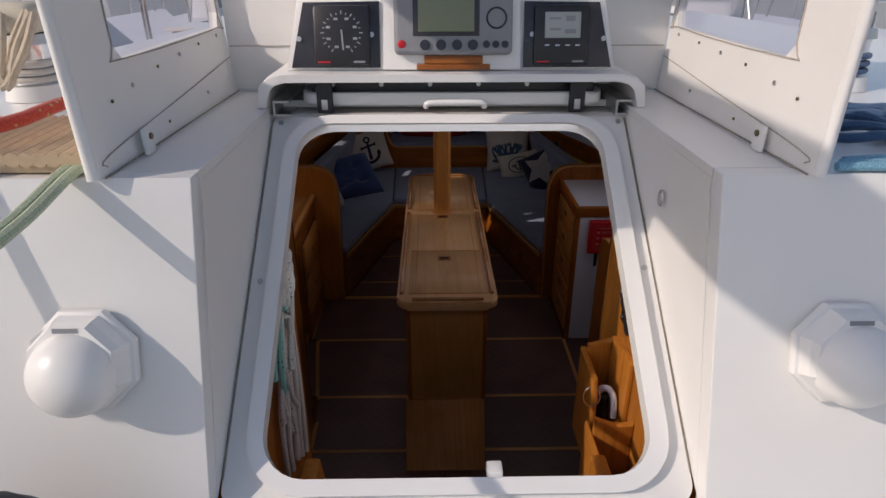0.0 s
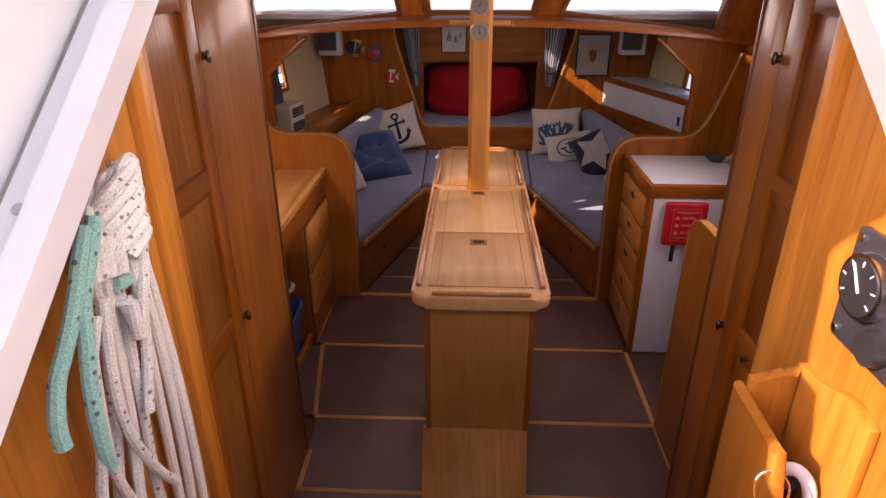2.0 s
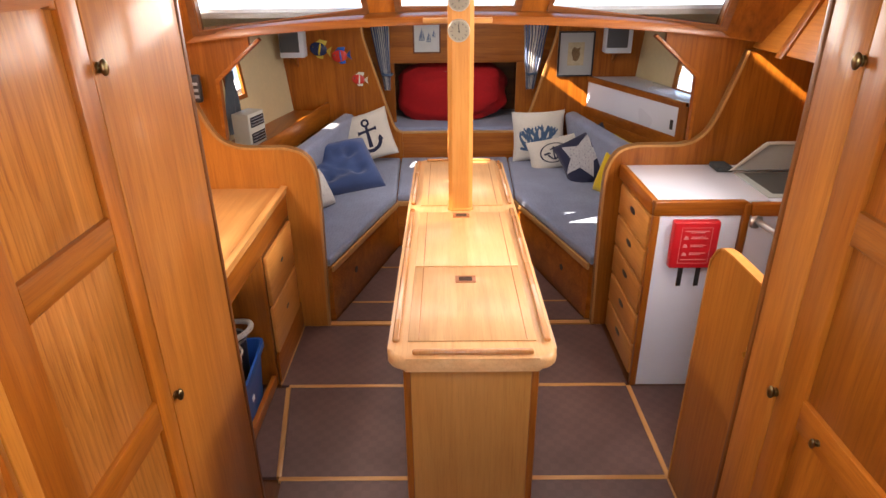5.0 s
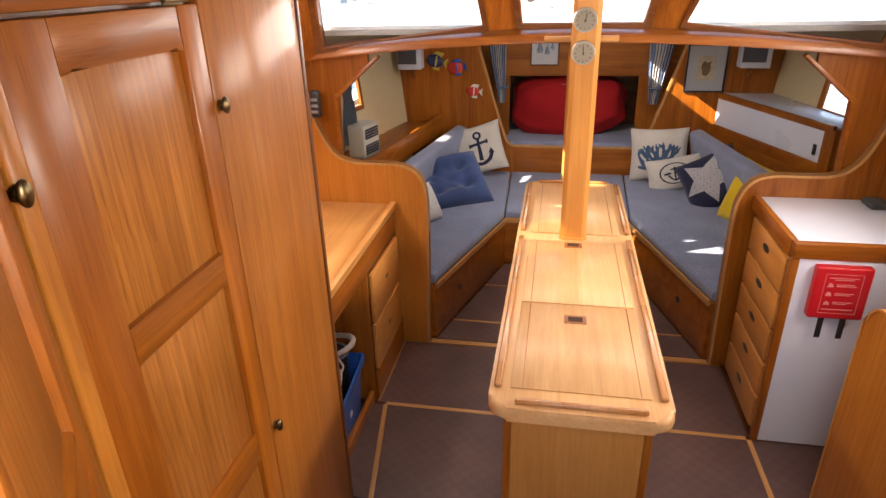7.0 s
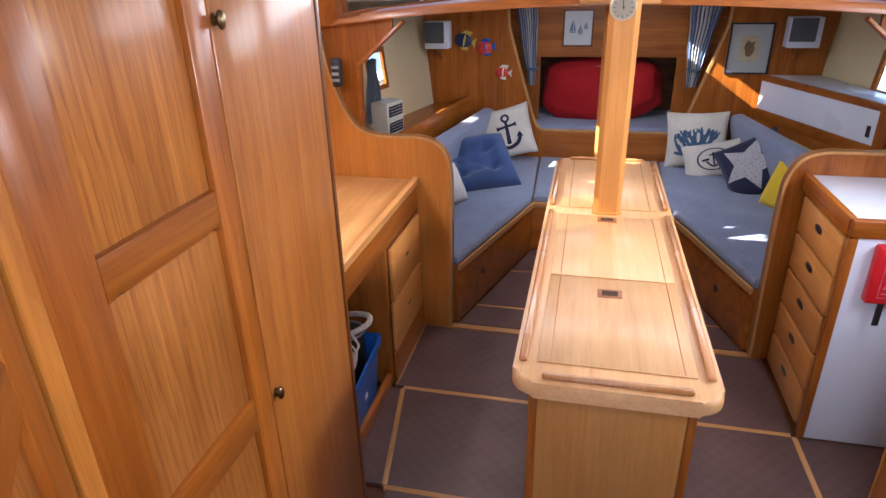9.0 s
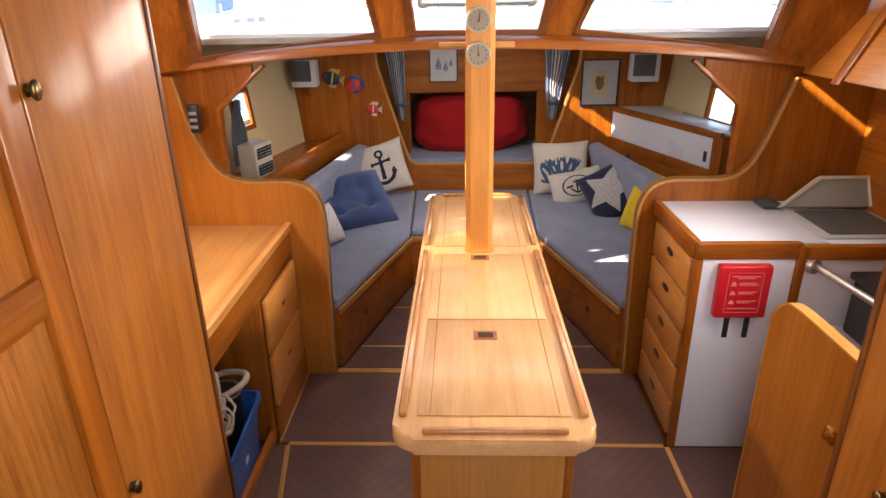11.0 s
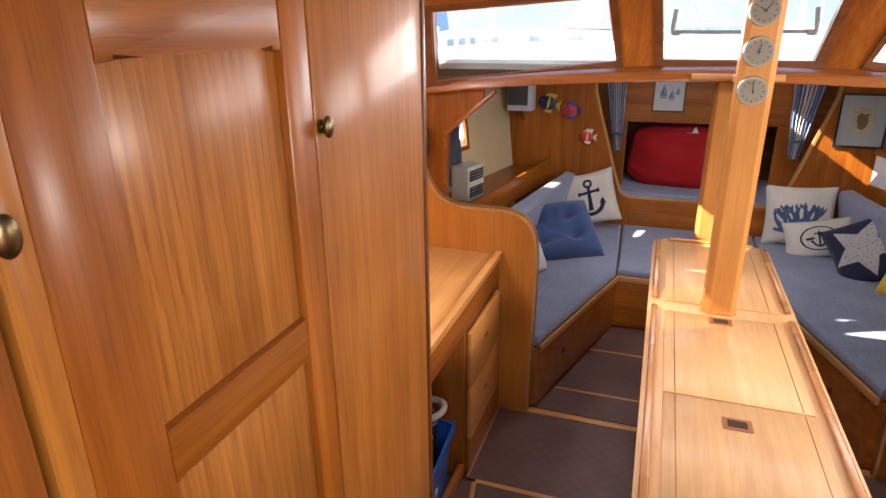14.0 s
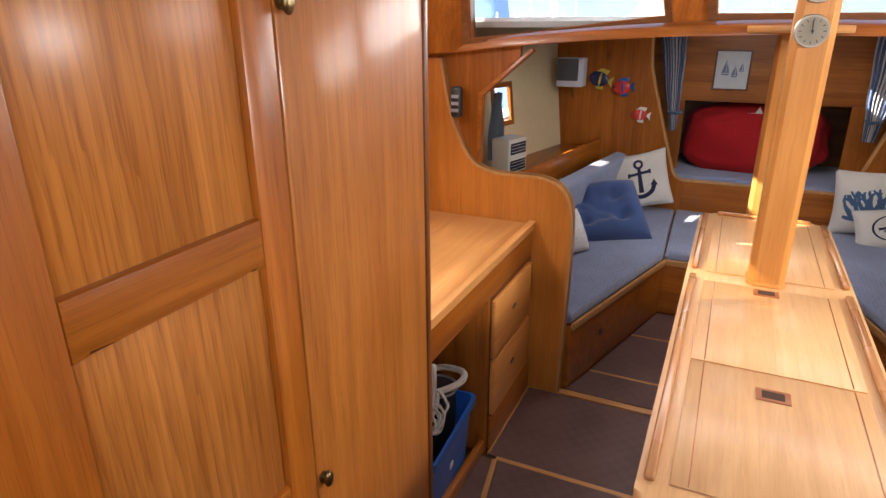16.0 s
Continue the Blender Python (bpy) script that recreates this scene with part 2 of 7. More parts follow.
def smoked(name, tint):
    """Thin tinted acrylic that lets sunlight through in its own colour."""
    m, nt, b = mat_new(name)
    clear = nt.nodes.new("ShaderNodeBsdfTransparent")
    clear.inputs[0].default_value = (*tint, 1)
    mix = nt.nodes.new("ShaderNodeMixShader")
    mix.inputs[0].default_value = 0.06
    b.inputs["Roughness"].default_value = 0.05
    b.inputs["Base Color"].default_value = (0.02, 0.02, 0.02, 1)
    nt.links.new(clear.outputs[0], mix.inputs[1])
    nt.links.new(b.outputs[0], mix.inputs[2])
    nt.links.new(mix.outputs[0], nt.nodes["Material Output"].inputs[0])
    return m


# Made for an unseen pane that dims the sun patch on the table.
SUN_DIMMER = smoked("sun_dimming_acrylic", (0.42, 0.40, 0.36))


# ---- mesh helpers ----
class Shape:
    """A bmesh that grows by boxes, prisms, cylinders, tubes and lofts."""

    def __init__(self):
        self.bm = bmesh.new()

    def _bev(self, verts, r, seg):
        if r > 0:
            vs = set(verts)
            es = [e for e in self.bm.edges if e.verts[0] in vs and e.verts[1] in vs and e.calc_face_angle(0) > 0.5]
            bmesh.ops.bevel(self.bm, geom=es, offset=r, segments=seg, affect="EDGES", profile=0.5, clamp_overlap=True)

    def box(self, x0, x1, y0, y1, z0, z1, r=0.002, seg=2, m=None):
        t = Matrix.LocRotScale(((x0 + x1) / 2, (y0 + y1) / 2, (z0 + z1) / 2), None, (x1 - x0, y1 - y0, z1 - z0))
        g = bmesh.ops.create_cube(self.bm, size=1, matrix=(m @ t) if m else t)
        self._bev(g["verts"], r, seg)
        return self

    def prism(self, pts, axis, a, b, r=0.0, seg=2, m=None):
        """A polygon of (u, v) pairs pushed along an axis from a to b; u, v are the other two axes in order."""
        def at(u, v, w):
            p = {"x": (w, u, v), "y": (u, w, v), "z": (u, v, w)}[axis]
            return (m @ Vector(p)) if m else Vector(p)
        lo = [self.bm.verts.new(at(u, v, a)) for u, v in pts]
        hi = [self.bm.verts.new(at(u, v, b)) for u, v in pts]
        self.bm.faces.new(lo), self.bm.faces.new(hi[::-1])
        n = len(pts)
        for i in range(n):
            self.bm.faces.new((lo[i], hi[i], hi[(i + 1) % n], lo[(i + 1) % n]))
        if r:
            ring = {frozenset((s[i], s[(i + 1) % n])) for s in (lo, hi) for i in range(n)}
            es = [e for e in self.bm.edges if frozenset(e.verts) in ring]
            bmesh.ops.bevel(self.bm, geom=es, offset=r, segments=seg, affect="EDGES", profile=0.5, clamp_overlap=True)
        return self

    def cyl(self, p, q, r0, r1=None, seg=20):
        p, q = Vector(p), Vector(q)
        m = Matrix.Translation((p + q) / 2) @ (q - p).to_track_quat("Z", "Y").to_matrix().to_4x4()
        bmesh.ops.create_cone(self.bm, cap_ends=True, segments=seg, radius1=r0, radius2=r0 if r1 is None else r1, depth=(q - p).length, matrix=m)
        return self

    def ball(self, c, r, sx=1, sy=1, sz=1, u=20, v=12, m=None):
        t = Matrix.LocRotScale(c, None, (r * sx, r * sy, r * sz))
        bmesh.ops.create_uvsphere(self.bm, u_segments=u, v_segments=v, radius=1, matrix=(m @ t) if m else t)
        return self

    def tube(self, pts, r, seg=8, closed=False, smooth=4):
        """A round rod along a smooth line through pts; r is one radius or one for each point."""
        P = [Vector(p) for p in pts]
        n = len(P)
        out = []
        for i in range(n if closed else n - 1):
            a, b, c, d = (P[(i + k) % n] if closed else P[min(max(i + k, 0), n - 1)] for k in (-1, 0, 1, 2))
            for j in range(smooth):
                t = j / smooth
                out.append(0.5 * (2 * b + (c - a) * t + (2 * a - 5 * b + 4 * c - d) * t * t + (3 * b - a - 3 * c + d) * t ** 3))
        if not closed:
            out.append(P[-1])
        rings, side = [], None
        k = len(out)
        for i, p in enumerate(out):
            d = (out[(i + 1) % k] - out[i - 1]) if closed else (out[min(i + 1, k - 1)] - out[max(i - 1, 0)])
            d.normalize()
            if side is None:
                side = d.orthogonal().normalized()
            side = (side - d * side.dot(d)).normalized()
            up = d.cross(side)
            rings.append([self.bm.verts.new(p + r * (math.cos(2 * math.pi * s / seg) * side + math.sin(2 * math.pi * s / seg) * up)) for s in range(seg)])
        for i in range(k if closed else k - 1):
            A, B2 = rings[i], rings[(i + 1) % k]
            for s in range(seg):
                self.bm.faces.new((A[s], A[(s + 1) % seg], B2[(s + 1) % seg], B2[s]))
        if not closed:
            self.bm.faces.new(rings[0][::-1]), self.bm.faces.new(rings[-1])
        return self

    def strip(self, pts, axis, a, b, w, r=0.0):
        """A band of width w along an open line of (u, v) pairs, pushed along an axis from a to b."""
        L = []
        for i, p in enumerate(pts):
            q0, q1 = Vector(pts[max(i - 1, 0)]), Vector(pts[min(i + 1, len(pts) - 1)])
            d = (q1 - q0).normalized()
            L.append((p[0] - d.y * w, p[1] + d.x * w))
        return self.prism(list(pts) + L[::-1], axis, a, b, r)

    def grid(self, f, nu, nv, wrap=False):
        """A sheet of nu by nv cells: f(u, v) gives the place for u, v from 0 to 1."""
        V = [[self.bm.verts.new(f(i / nu, j / nv)) for j in range(nv + 1)] for i in range(nu + 1)]
        for i in range(nu):
            for j in range(nv):
                self.bm.faces.new((V[i][j], V[i + 1][j], V[i + 1][j + 1], V[i][j + 1]))
        return self


def part(name, shape, material, parent=None, label="", smooth=True):
    bm = shape.bm if isinstance(shape, Shape) else shape
    bmesh.ops.recalc_face_normals(bm, faces=bm.faces)
    me = bpy.data.meshes.new(name)
    bm.to_mesh(me)
    bm.free()
    me.materials.append(material)
    if smooth:
        me.polygons.foreach_set("use_smooth", [True] * len(me.polygons))
        me.set_sharp_from_angle(angle=radians(38))
    ob = new(name, me)
    if parent is not None:
        ob.parent = parent
    if label:
        tagged(ob, label)
    return ob


def thing(name, label, category, group="", kind=""):
    return tagged(new(name), label, category, group, kind)


def curve_pts(ctrl, steps=6):
    """Points on a smooth line through the (u, v) pairs of ctrl."""
    P = [Vector(p) for p in ctrl]
    out = []
    for i in range(len(P) - 1):
        a, b, c, d = (P[min(max(i + k, 0), len(P) - 1)] for k in (-1, 0, 1, 2))
        for j in range(steps):
            t = j / steps
            out.append(0.5 * (2 * b + (c - a) * t + (2 * a - 5 * b + 4 * c - d) * t * t + (3 * b - a - 3 * c + d) * t ** 3))
    return [tuple(p) for p in out] + [tuple(P[-1])]


def rounded(x0, x1, y0, y1, r, n=6):
    out = []
    for cx, cy, a0 in ((x1 - r, y1 - r, 0), (x0 + r, y1 - r, 90), (x0 + r, y0 + r, 180), (x1 - r, y0 + r, 270)):
        for i in range(n + 1):
            a = radians(a0 + 90 * i / n)
            out.append((cx + r * math.cos(a), cy + r * math.sin(a)))
    return out

CX = 0.045


def ring(shape, outer, inner, z0, z1, m):
    """A flat frame between two loops of equal length, in the plane of the pose m."""
    V = [[shape.bm.verts.new(m @ Vector((u, v, z))) for u, v in loop] for loop, z in ((outer, z0), (outer, z1), (inner, z1), (inner, z0))]
    n = len(outer)
    for k in range(4):
        A, B2 = V[k], V[(k + 1) % 4]
        for i in range(n):
            shape.bm.faces.new((A[i], A[(i + 1) % n], B2[(i + 1) % n], B2[i]))
    return shape


# ---- cabin shell ----
floor = thing("floor", "cabin sole of dark vinyl mats edged with pale wood strips", "floor", kind="structure")
part("underfloor", Shape().box(-1.6, 1.7, 1.1, 5.3, -0.08, -0.012, 0), DARKW["y"], floor, "dark wooden boards under the mats")

def pierced(x0, x1, y0, y1, z0, z1, holes):
    """A slab with oblong holes (x0, x1, y0, y1) through it, apart from one another along y."""
    sh = Shape()
    y = y0
    for hx0, hx1, hy0, hy1 in sorted(holes, key=lambda h: h[2]):
        if hy0 > y:
            sh.box(x0, x1, y, hy0, z0, z1, 0)
        if hx0 > x0:
            sh.box(x0, hx0, hy0, hy1, z0, z1, 0)
        if hx1 < x1:
            sh.box(hx1, x1, hy0, hy1, z0, z1, 0)
        y = hy1
    sh.box(x0, x1, y, y1, z0, z1, 0)
    return sh


# Unseen roof openings, placed to let in the sun patches and streaks.
SUN_NOTCH_PORT = (-1.40, -1.178, 2.0, 2.75)
SUN_SLOT_AFT = (0.55, 0.67, 3.02, 3.19)
SUN_SLOT_PORT = (-1.29, -1.08, 2.98, 3.22)
SUN_SLOT_SALOON = (-0.095, 0.085, 4.70, 5.07)
roof = pierced(-1.30, -0.50, 1.245, 3.62, 1.665, 1.685, [SUN_NOTCH_PORT, SUN_SLOT_PORT])
other = pierced(-0.50, 1.42, 1.245, 3.62, 1.665, 1.685, [SUN_SLOT_AFT])
tmp = bpy.data.meshes.new("roof_tmp")
other.bm.to_mesh(tmp)
other.bm.free()
roof.bm.from_mesh(tmp)
bpy.data.meshes.remove(tmp)
ceiling = tagged(part("ceiling", roof, HEAD), "pale painted deckhead panels over the pilothouse", "ceiling", kind="structure")
low_ceiling = tagged(part("ceiling", pierced(-1.6, 1.7, 3.58, 5.9, 1.40, 1.42, [SUN_SLOT_SALOON]), HEAD), "pale painted deckhead over the saloon", "ceiling", kind="structure")


def frame_door(name, label, face, s, y0, y1, stiles, rails, mats, z0, z1):
    """A framed and panelled door in a wall across x; s is the side that it shows."""
    d = thing(name, label, "door", kind="structure")
    st, pa = mats
    a, b = sorted((face - 0.022 * s, face))
    q0, q1 = sorted((face - 0.024 * s, face - 0.011 * s))
    for u0, u1 in stiles:
        part("stile", Shape().box(a, b, u0, u1, z0, z1, 0.003), st["z"], d)
    i0, i1 = stiles[0][1], stiles[1][0]
    for k, (r0, r1) in enumerate(rails):
        rise = 0.010 if k else 0.0
        pts = [(i0, r0)] + ([(i0 + 0.018, r0 + 0.002), (i0 + 0.045, r0 + rise), (i1 - 0.045, r0 + rise), (i1 - 0.018, r0 + 0.002)] if rise else []) + [(i1, r0), (i1, r1), (i0, r1)]
        part("rail", Shape().prism(pts, "x", a, b, 0.0055), st["y"], d)
    for k in range(len(rails) - 1):
        part("panel", Shape().box(q0, q1, i0 - 0.004, i1 + 0.004, rails[k][1] - 0.004, rails[k + 1][0] + 0.014, 0.001), pa["z"], d)
    return d


def knob(name, label, p, s, r=0.011, mat=BRASS):
    k = thing(name, label, "knob", "cupboard door knobs")
    x, y, z = p
    part("base_plate", Shape().cyl((x, y, z), (x + 0.004 * s, y, z), r * 0.8), mat, k)
    part("stem", Shape().cyl((x + 0.003 * s, y, z), (x + 0.009 * s, y, z), r * 0.45), mat, k)
    part("head", Shape().ball((x + 0.011 * s, y, z), r, 0.55, 0.8, 1.25), mat, k)
    return k


# port side wall with its lockers
LX = -0.563
wall_port = thing("wall_port", "varnished teak locker wall along the passage", "wall", kind="structure")
part("end_board", Shape().box(LX - 0.022, LX + 0.001, 1.897, 2.256, 0.0, 1.665, 0.004), BOARD, wall_port)
part("edge_strip", Shape().box(LX - 0.03, LX + 0.003, 2.258, 2.272, 0.0, 1.665, 0.003), DARKW["z"], wall_port)
part("return_board", Shape().box(-1.45, LX - 0.03, 2.25, 2.27, 0.0, 1.665, 0), TEAK["z"], wall_port)
part("plinth", Shape().box(LX - 0.022, LX, 1.518, 1.896, 0.0, 0.058, 0.002), TEAK["y"], wall_port)
part("backing", Shape().box(LX - 0.06, LX - 0.026, 1.2, 2.25, 0.0, 1.665, 0), DARKW["z"], wall_port)
part("head_board", Shape().box(LX - 0.022, LX, 1.518, 1.896, 1.602, 1.665, 0.003), TEAK["y"], wall_port)
part("post", Shape().box(LX - 0.022, LX + 0.006, 1.487, 1.517, 0.0, 1.600, 0.005), PLY["z"], wall_port, "lighter rounded wooden post")
RAILS_L = [(0.06, 0.15), (0.762, 0.828), (1.150, 1.211), (1.533, 1.596)]
frame_door("door_1", "closed varnished teak locker door with three panels", LX, 1, 1.52, 1.895, ((1.519, 1.598), (1.842, 1.895)), RAILS_L, (TEAK, PANEL), 0.06, 1.596)
CANT = Matrix.Translation((-0.553, 1.479, 0)) @ Matrix.Rotation(radians(40.6), 4, "Z")
canted = frame_door("door_2", "closed varnished teak locker door set at an angle beside the companionway", 0.0, 1, -0.392, 0.0, ((-0.372, -0.352), (-0.086, -0.004)), RAILS_L, (TEAK, PANEL), 0.06, 1.596)
part("head_board", Shape().box(-0.022, -0.001, -0.29, -0.004, 1.599, 1.664, 0.003), TEAK["y"], canted)
part("plinth", Shape().box(-0.022, -0.001, -0.372, -0.004, 0.0, 0.057, 0.002), TEAK["y"], canted)
canted.matrix_world = CANT
knob("cupboard_knob", "small tarnished brass knob on the locker door", (LX + 0.001, 1.908, 1.443), 1)
knob("cupboard_knob", "small tarnished brass knob on the locker door", (LX + 0.001, 1.908, 0.795), 1)
knob("cupboard_knob", "small tarnished brass knob on the locker post", (LX + 0.006, 1.491, 1.437), 1, 0.012)
latch = thing("barrel_latch", "small dark brass slide latch on the upper locker", "latch")
part("plate", Shape().box(LX, LX + 0.003, 1.805, 1.855, 1.596, 1.610, 0.001), BRASS, latch)
part("bolt", Shape().cyl((LX + 0.005, 1.803, 1.603), (LX + 0.005, 1.862, 1.603), 0.0035), BRASS, latch)

# starboard side wall
RX = 0.64
wall_starboard = thing("wall_starboard", "varnished teak locker wall across the passage", "wall", kind="structure")
part("end_board", Shape().box(RX - 0.001, RX + 0.022, 1.87, 1.985, 0.0, 1.665, 0.004), BOARD, wall_starboard)
part("edge_strip", Shape().box(RX - 0.003, RX + 0.03, 1.987, 2.000, 0.0, 1.665, 0.003), DARKW["z"], wall_starboard)
part("return_board", Shape().box(RX + 0.03, 1.5, 1.98, 1.999, 0.0, 1.665, 0), TEAK["z"], wall_starboard)
part("plinth", Shape().box(RX, RX + 0.022, 1.25, 1.869, 0.0, 0.058, 0.002), TEAK["y"], wall_starboard)
part("backing", Shape().box(RX + 0.026, RX + 0.06, 1.25, 1.97, 0.0, 1.665, 0), DARKW["z"], wall_starboard)
part("head_board", Shape().box(RX, RX + 0.022, 1.25, 1.869, 1.602, 1.665, 0.003), TEAK["y"], wall_starboard)
part("jamb_board", Shape().box(RX, RX + 0.022, 1.25, 1.524, 0.06, 1.600, 0.003), PLY["z"], wall_starboard)
frame_door("door_3", "closed varnished teak locker door with raised rails", RX, -1, 1.528, 1.868, ((1.528, 1.562), (1.792, 1.868)), [(0.06, 0.15), (0.797, 0.862), (1.171, 1.231), (1.533, 1.596)], (TEAK, TEAK), 0.06, 1.596)
knob("cupboard_knob", "small tarnished brass knob on the starboard locker", (RX - 0.001, 1.872, 1.447), -1)
knob("cupboard_knob", "small tarnished brass knob on the starboard locker", (RX - 0.001, 1.868, 0.823), -1)
knob("cupboard_knob", "small dark knob on the rail of the starboard locker", (RX - 0.001, 1.722, 0.826), -1, 0.008)


def door_handle(x, y, z, s):
    h = thing("door_knob", "round brushed steel door knob with a key in it" if s > 0 else "round brushed steel door knob", "door knob", "steel door knobs")
    part("rose", Shape().box(min(x, x + 0.004 * s), max(x, x + 0.004 * s), y - 0.019, y + 0.019, z - 0.026, z + 0.026, 0.0015), ALU, h)
    part("neck", Shape().cyl((x, y, z), (x + 0.03 * s, y, z), 0.009), CHROME, h)
    part("head", Shape().cyl((x + 0.022 * s, y, z), (x + 0.052 * s, y, z), 0.0185, 0.0185, 28), CHROME, h)
    if s > 0:
        part("key", Shape().box(x + 0.004, x + 0.022, y - 0.002, y + 0.002, z - 0.052, z - 0.030, 0.001).cyl((x + 0.018, y - 0.0015, z - 0.058), (x + 0.018, y + 0.0015, z - 0.058), 0.009), BRASS, h)
    return h


door_handle(LX, 1.553, 0.785, 1)
door_handle(RX, 1.541, 0.812, -1)

# ---- companionway ----
SLOPE = math.atan2(0.375, 0.48)
HM = Matrix.Translation((0.04, 0.74, 1.28)) @ Matrix.Rotation(SLOPE, 4, "X")
HL = 0.609
wall_cockpit = thing("wall_cockpit", "white gelcoat cockpit bulkhead with the coachroof over it", "wall", kind="structure")
for s, x0, x1 in ((-1, -1.7, -0.325), (1, 0.395, 1.75)):
    part("bulkhead_face", Shape().prism([(0.790, 1.702), (0.645, 1.235), (0.50, 0.50), (0.53, 0.50), (0.675, 1.235), (0.82, 1.668), (0.82, 1.702)], "x", x0, x1, 0.002), GEL, wall_cockpit)
    part("coachroof_side", pierced(max(min(x0, x1), -1.335), max(x0, x1), 0.822, 3.60, 1.688, 1.702, [SUN_SLOT_AFT] if s > 0 else [SUN_NOTCH_PORT, SUN_SLOT_PORT]), GEL, wall_cockpit)
    xi = -0.325 if s < 0 else 0.395
    a, b = sorted((xi, xi + 0.02 * s))
    part("well_side", Shape().prism([(0.8205, 1.6875), (1.27, 1.6875), (1.245, 1.672), (0.705, 1.254), (0.6765, 1.2365), (0.8205, 1.668)], "x", a, b, 0), GEL, wall_cockpit)
    part("sealant_bead", Shape().tube([(xi - 0.003 * s, 0.70, 1.252), (xi - 0.003 * s, 0.95, 1.447), (xi - 0.003 * s, 1.24, 1.675)], 0.0022, 6), GRIME, wall_cockpit, "grimy cracked sealant line")
part("coachroof_centre", Shape().box(-0.325, 0.395, 1.30, 3.60, 1.688, 1.702, 0), GEL, wall_cockpit)
part("sill_ledge", Shape().box(-0.324, 0.394, 0.600, 0.676, 1.2100, 1.2240, 0.004), GEL, wall_cockpit)
part("sill_face", Shape().box(-0.325, 0.395, 0.655, 0.675, 0.50, 1.2095, 0.002), GEL, wall_cockpit)
hatch = thing("companionway_frame", "white painted hatch frame with rounded corners round the companionway", "hatch frame", kind="structure")
sh = Shape()
ring(sh, rounded(-0.362, 0.352, -0.092, HL + 0.045, 0.03), rounded(-0.314, 0.306, -0.058, HL + 0.014, 0.078), -0.006, 0.004, HM)
part("flange", sh, GEL_OLD, hatch)
sh = Shape()
ring(sh, rounded(-0.330, 0.324, -0.076, HL + 0.028, 0.090), rounded(-0.305, 0.295, -0.052, HL + 0.006, 0.068), -0.007, 0.020, HM)
part("raised_lip", sh, GEL, hatch, "raised white lip")
for (u, v) in ((-0.345, HL + 0.02), (0.338, HL + 0.02), (-0.345, 0.28), (0.338, 0.3)):
    p = HM @ Vector((u, v, 0.004))
    part("screw", Shape().cyl(p, p + HM.to_3x3() @ Vector((0, 0, 0.002)), 0.005), ALU, hatch)

# plywood sides of the steps below the hatch
for nm, x0, x1, y1 in (("companionway_side_port", -0.341, -0.318, 1.150), ("companionway_side_starboard", 0.414, 0.437, 1.232)):
    w = thing(nm, "varnished light plywood lining beside the companionway steps", "wall", kind="structure")
    part("plywood", Shape().prism([(0.70, 0.0), (y1, 0.0), (y1, 1.222 + (y1 - 0.70) * 0.783), (0.70, 1.222)], "x", x0, x1, 0.002), PLY["z"], w)
    part("edge_post", Shape().box(x0 - 0.006 if x0 < 0 else x0 - 0.010, x1 + 0.010 if x0 < 0 else x1 + 0.006, y1 + 0.001, y1 + 0.034, 0.0, 1.19 + (y1 - 0.70) * 0.783, 0.006), PLY["z"], w, "rounded orange wooden post")
    part("bulkhead", Shape().box(*sorted((x0 - 0.01 if x0 < 0 else x1 + 0.01, LX - 0.03 if x0 < 0 else RX + 0.03)), y1 - 0.002, y1 + 0.016, 0.0, 1.655, 0), TEAK["z"], w)
part("hatch_side_rail", Shape().prism([(0.76, 1.235), (1.19, 1.575), (1.19, 1.615), (0.735, 1.262)], "x", 0.384, 0.4135, 0.003), TEAK["y"], bpy.data.objects["companionway_side_starboard"], "varnished capping under the hatch")
steps = thing("companionway_steps", "varnished wooden companionway ladder below the hatch", "steps")
for s, x in ((-1, -0.235), (1, 0.315)):
    part("stringer", Shape().prism([(0.80, 1.10), (0.90, 1.10), (1.30, 0.0), (1.20, 0.0)], "x", x - 0.016, x + 0.016, 0.006), PLY["z"], steps)
for i in range(3):
    y = 1.01 + 0.085 * i
    z = 0.66 - 0.22 * i
    part("tread", Shape().box(-0.217, 0.297, y - 0.06, y + 0.09, z - 0.025, z, 0.006), TEAK["x"], steps)

# ---- bulkhead between pilothouse and saloon ----
def zbeam(x):
    return 1.380 - 0.072 * ((x - CX) / 1.15) ** 2


wall_main = thing("wall_main_bulkhead", "varnished teak bulkhead with a wide opening to the saloon", "wall", kind="structure")


for s in (-1, 1):
    e = lambda d: CX + s * d
    cheek = [(e(0.84), zbeam(e(0.84)) + 0.01), (e(0.84), zbeam(e(0.84)) - 0.045), (e(0.995), 1.172), (e(1.000), 0.86), (e(1.75), 0.86), (e(1.75), 1.42), (e(1.12), 1.42), (e(1.12), zbeam(e(1.12)) + 0.01)]
    part("cheek", Shape().prism(cheek, "y", 3.478, 3.50), TEAK["z"], wall_main)
    part("brace", Shape().strip([(e(0.80), zbeam(e(0.80)) - 0.012), (e(0.995), 1.172), (e(1.000), 0.90)] if s < 0 else [(e(1.000), 0.90), (e(0.995), 1.172), (e(0.80), zbeam(e(0.80)) - 0.012)], "y", 3.470, 3.504, 0.014, 0.003), TEAK["x"], wall_main)
sh = Shape()
prof = [(3.43, 0.0), (3.43, 0.012), (3.436, 0.030), (3.45, 0.038), (3.60, 0.046), (3.60, 0.0)]
rows_v = [[sh.bm.verts.new((x, py, zbeam(x) + pz)) for py, pz in prof] for x in [CX - 1.2 + 2.4 * i / 48 for i in range(49)]]
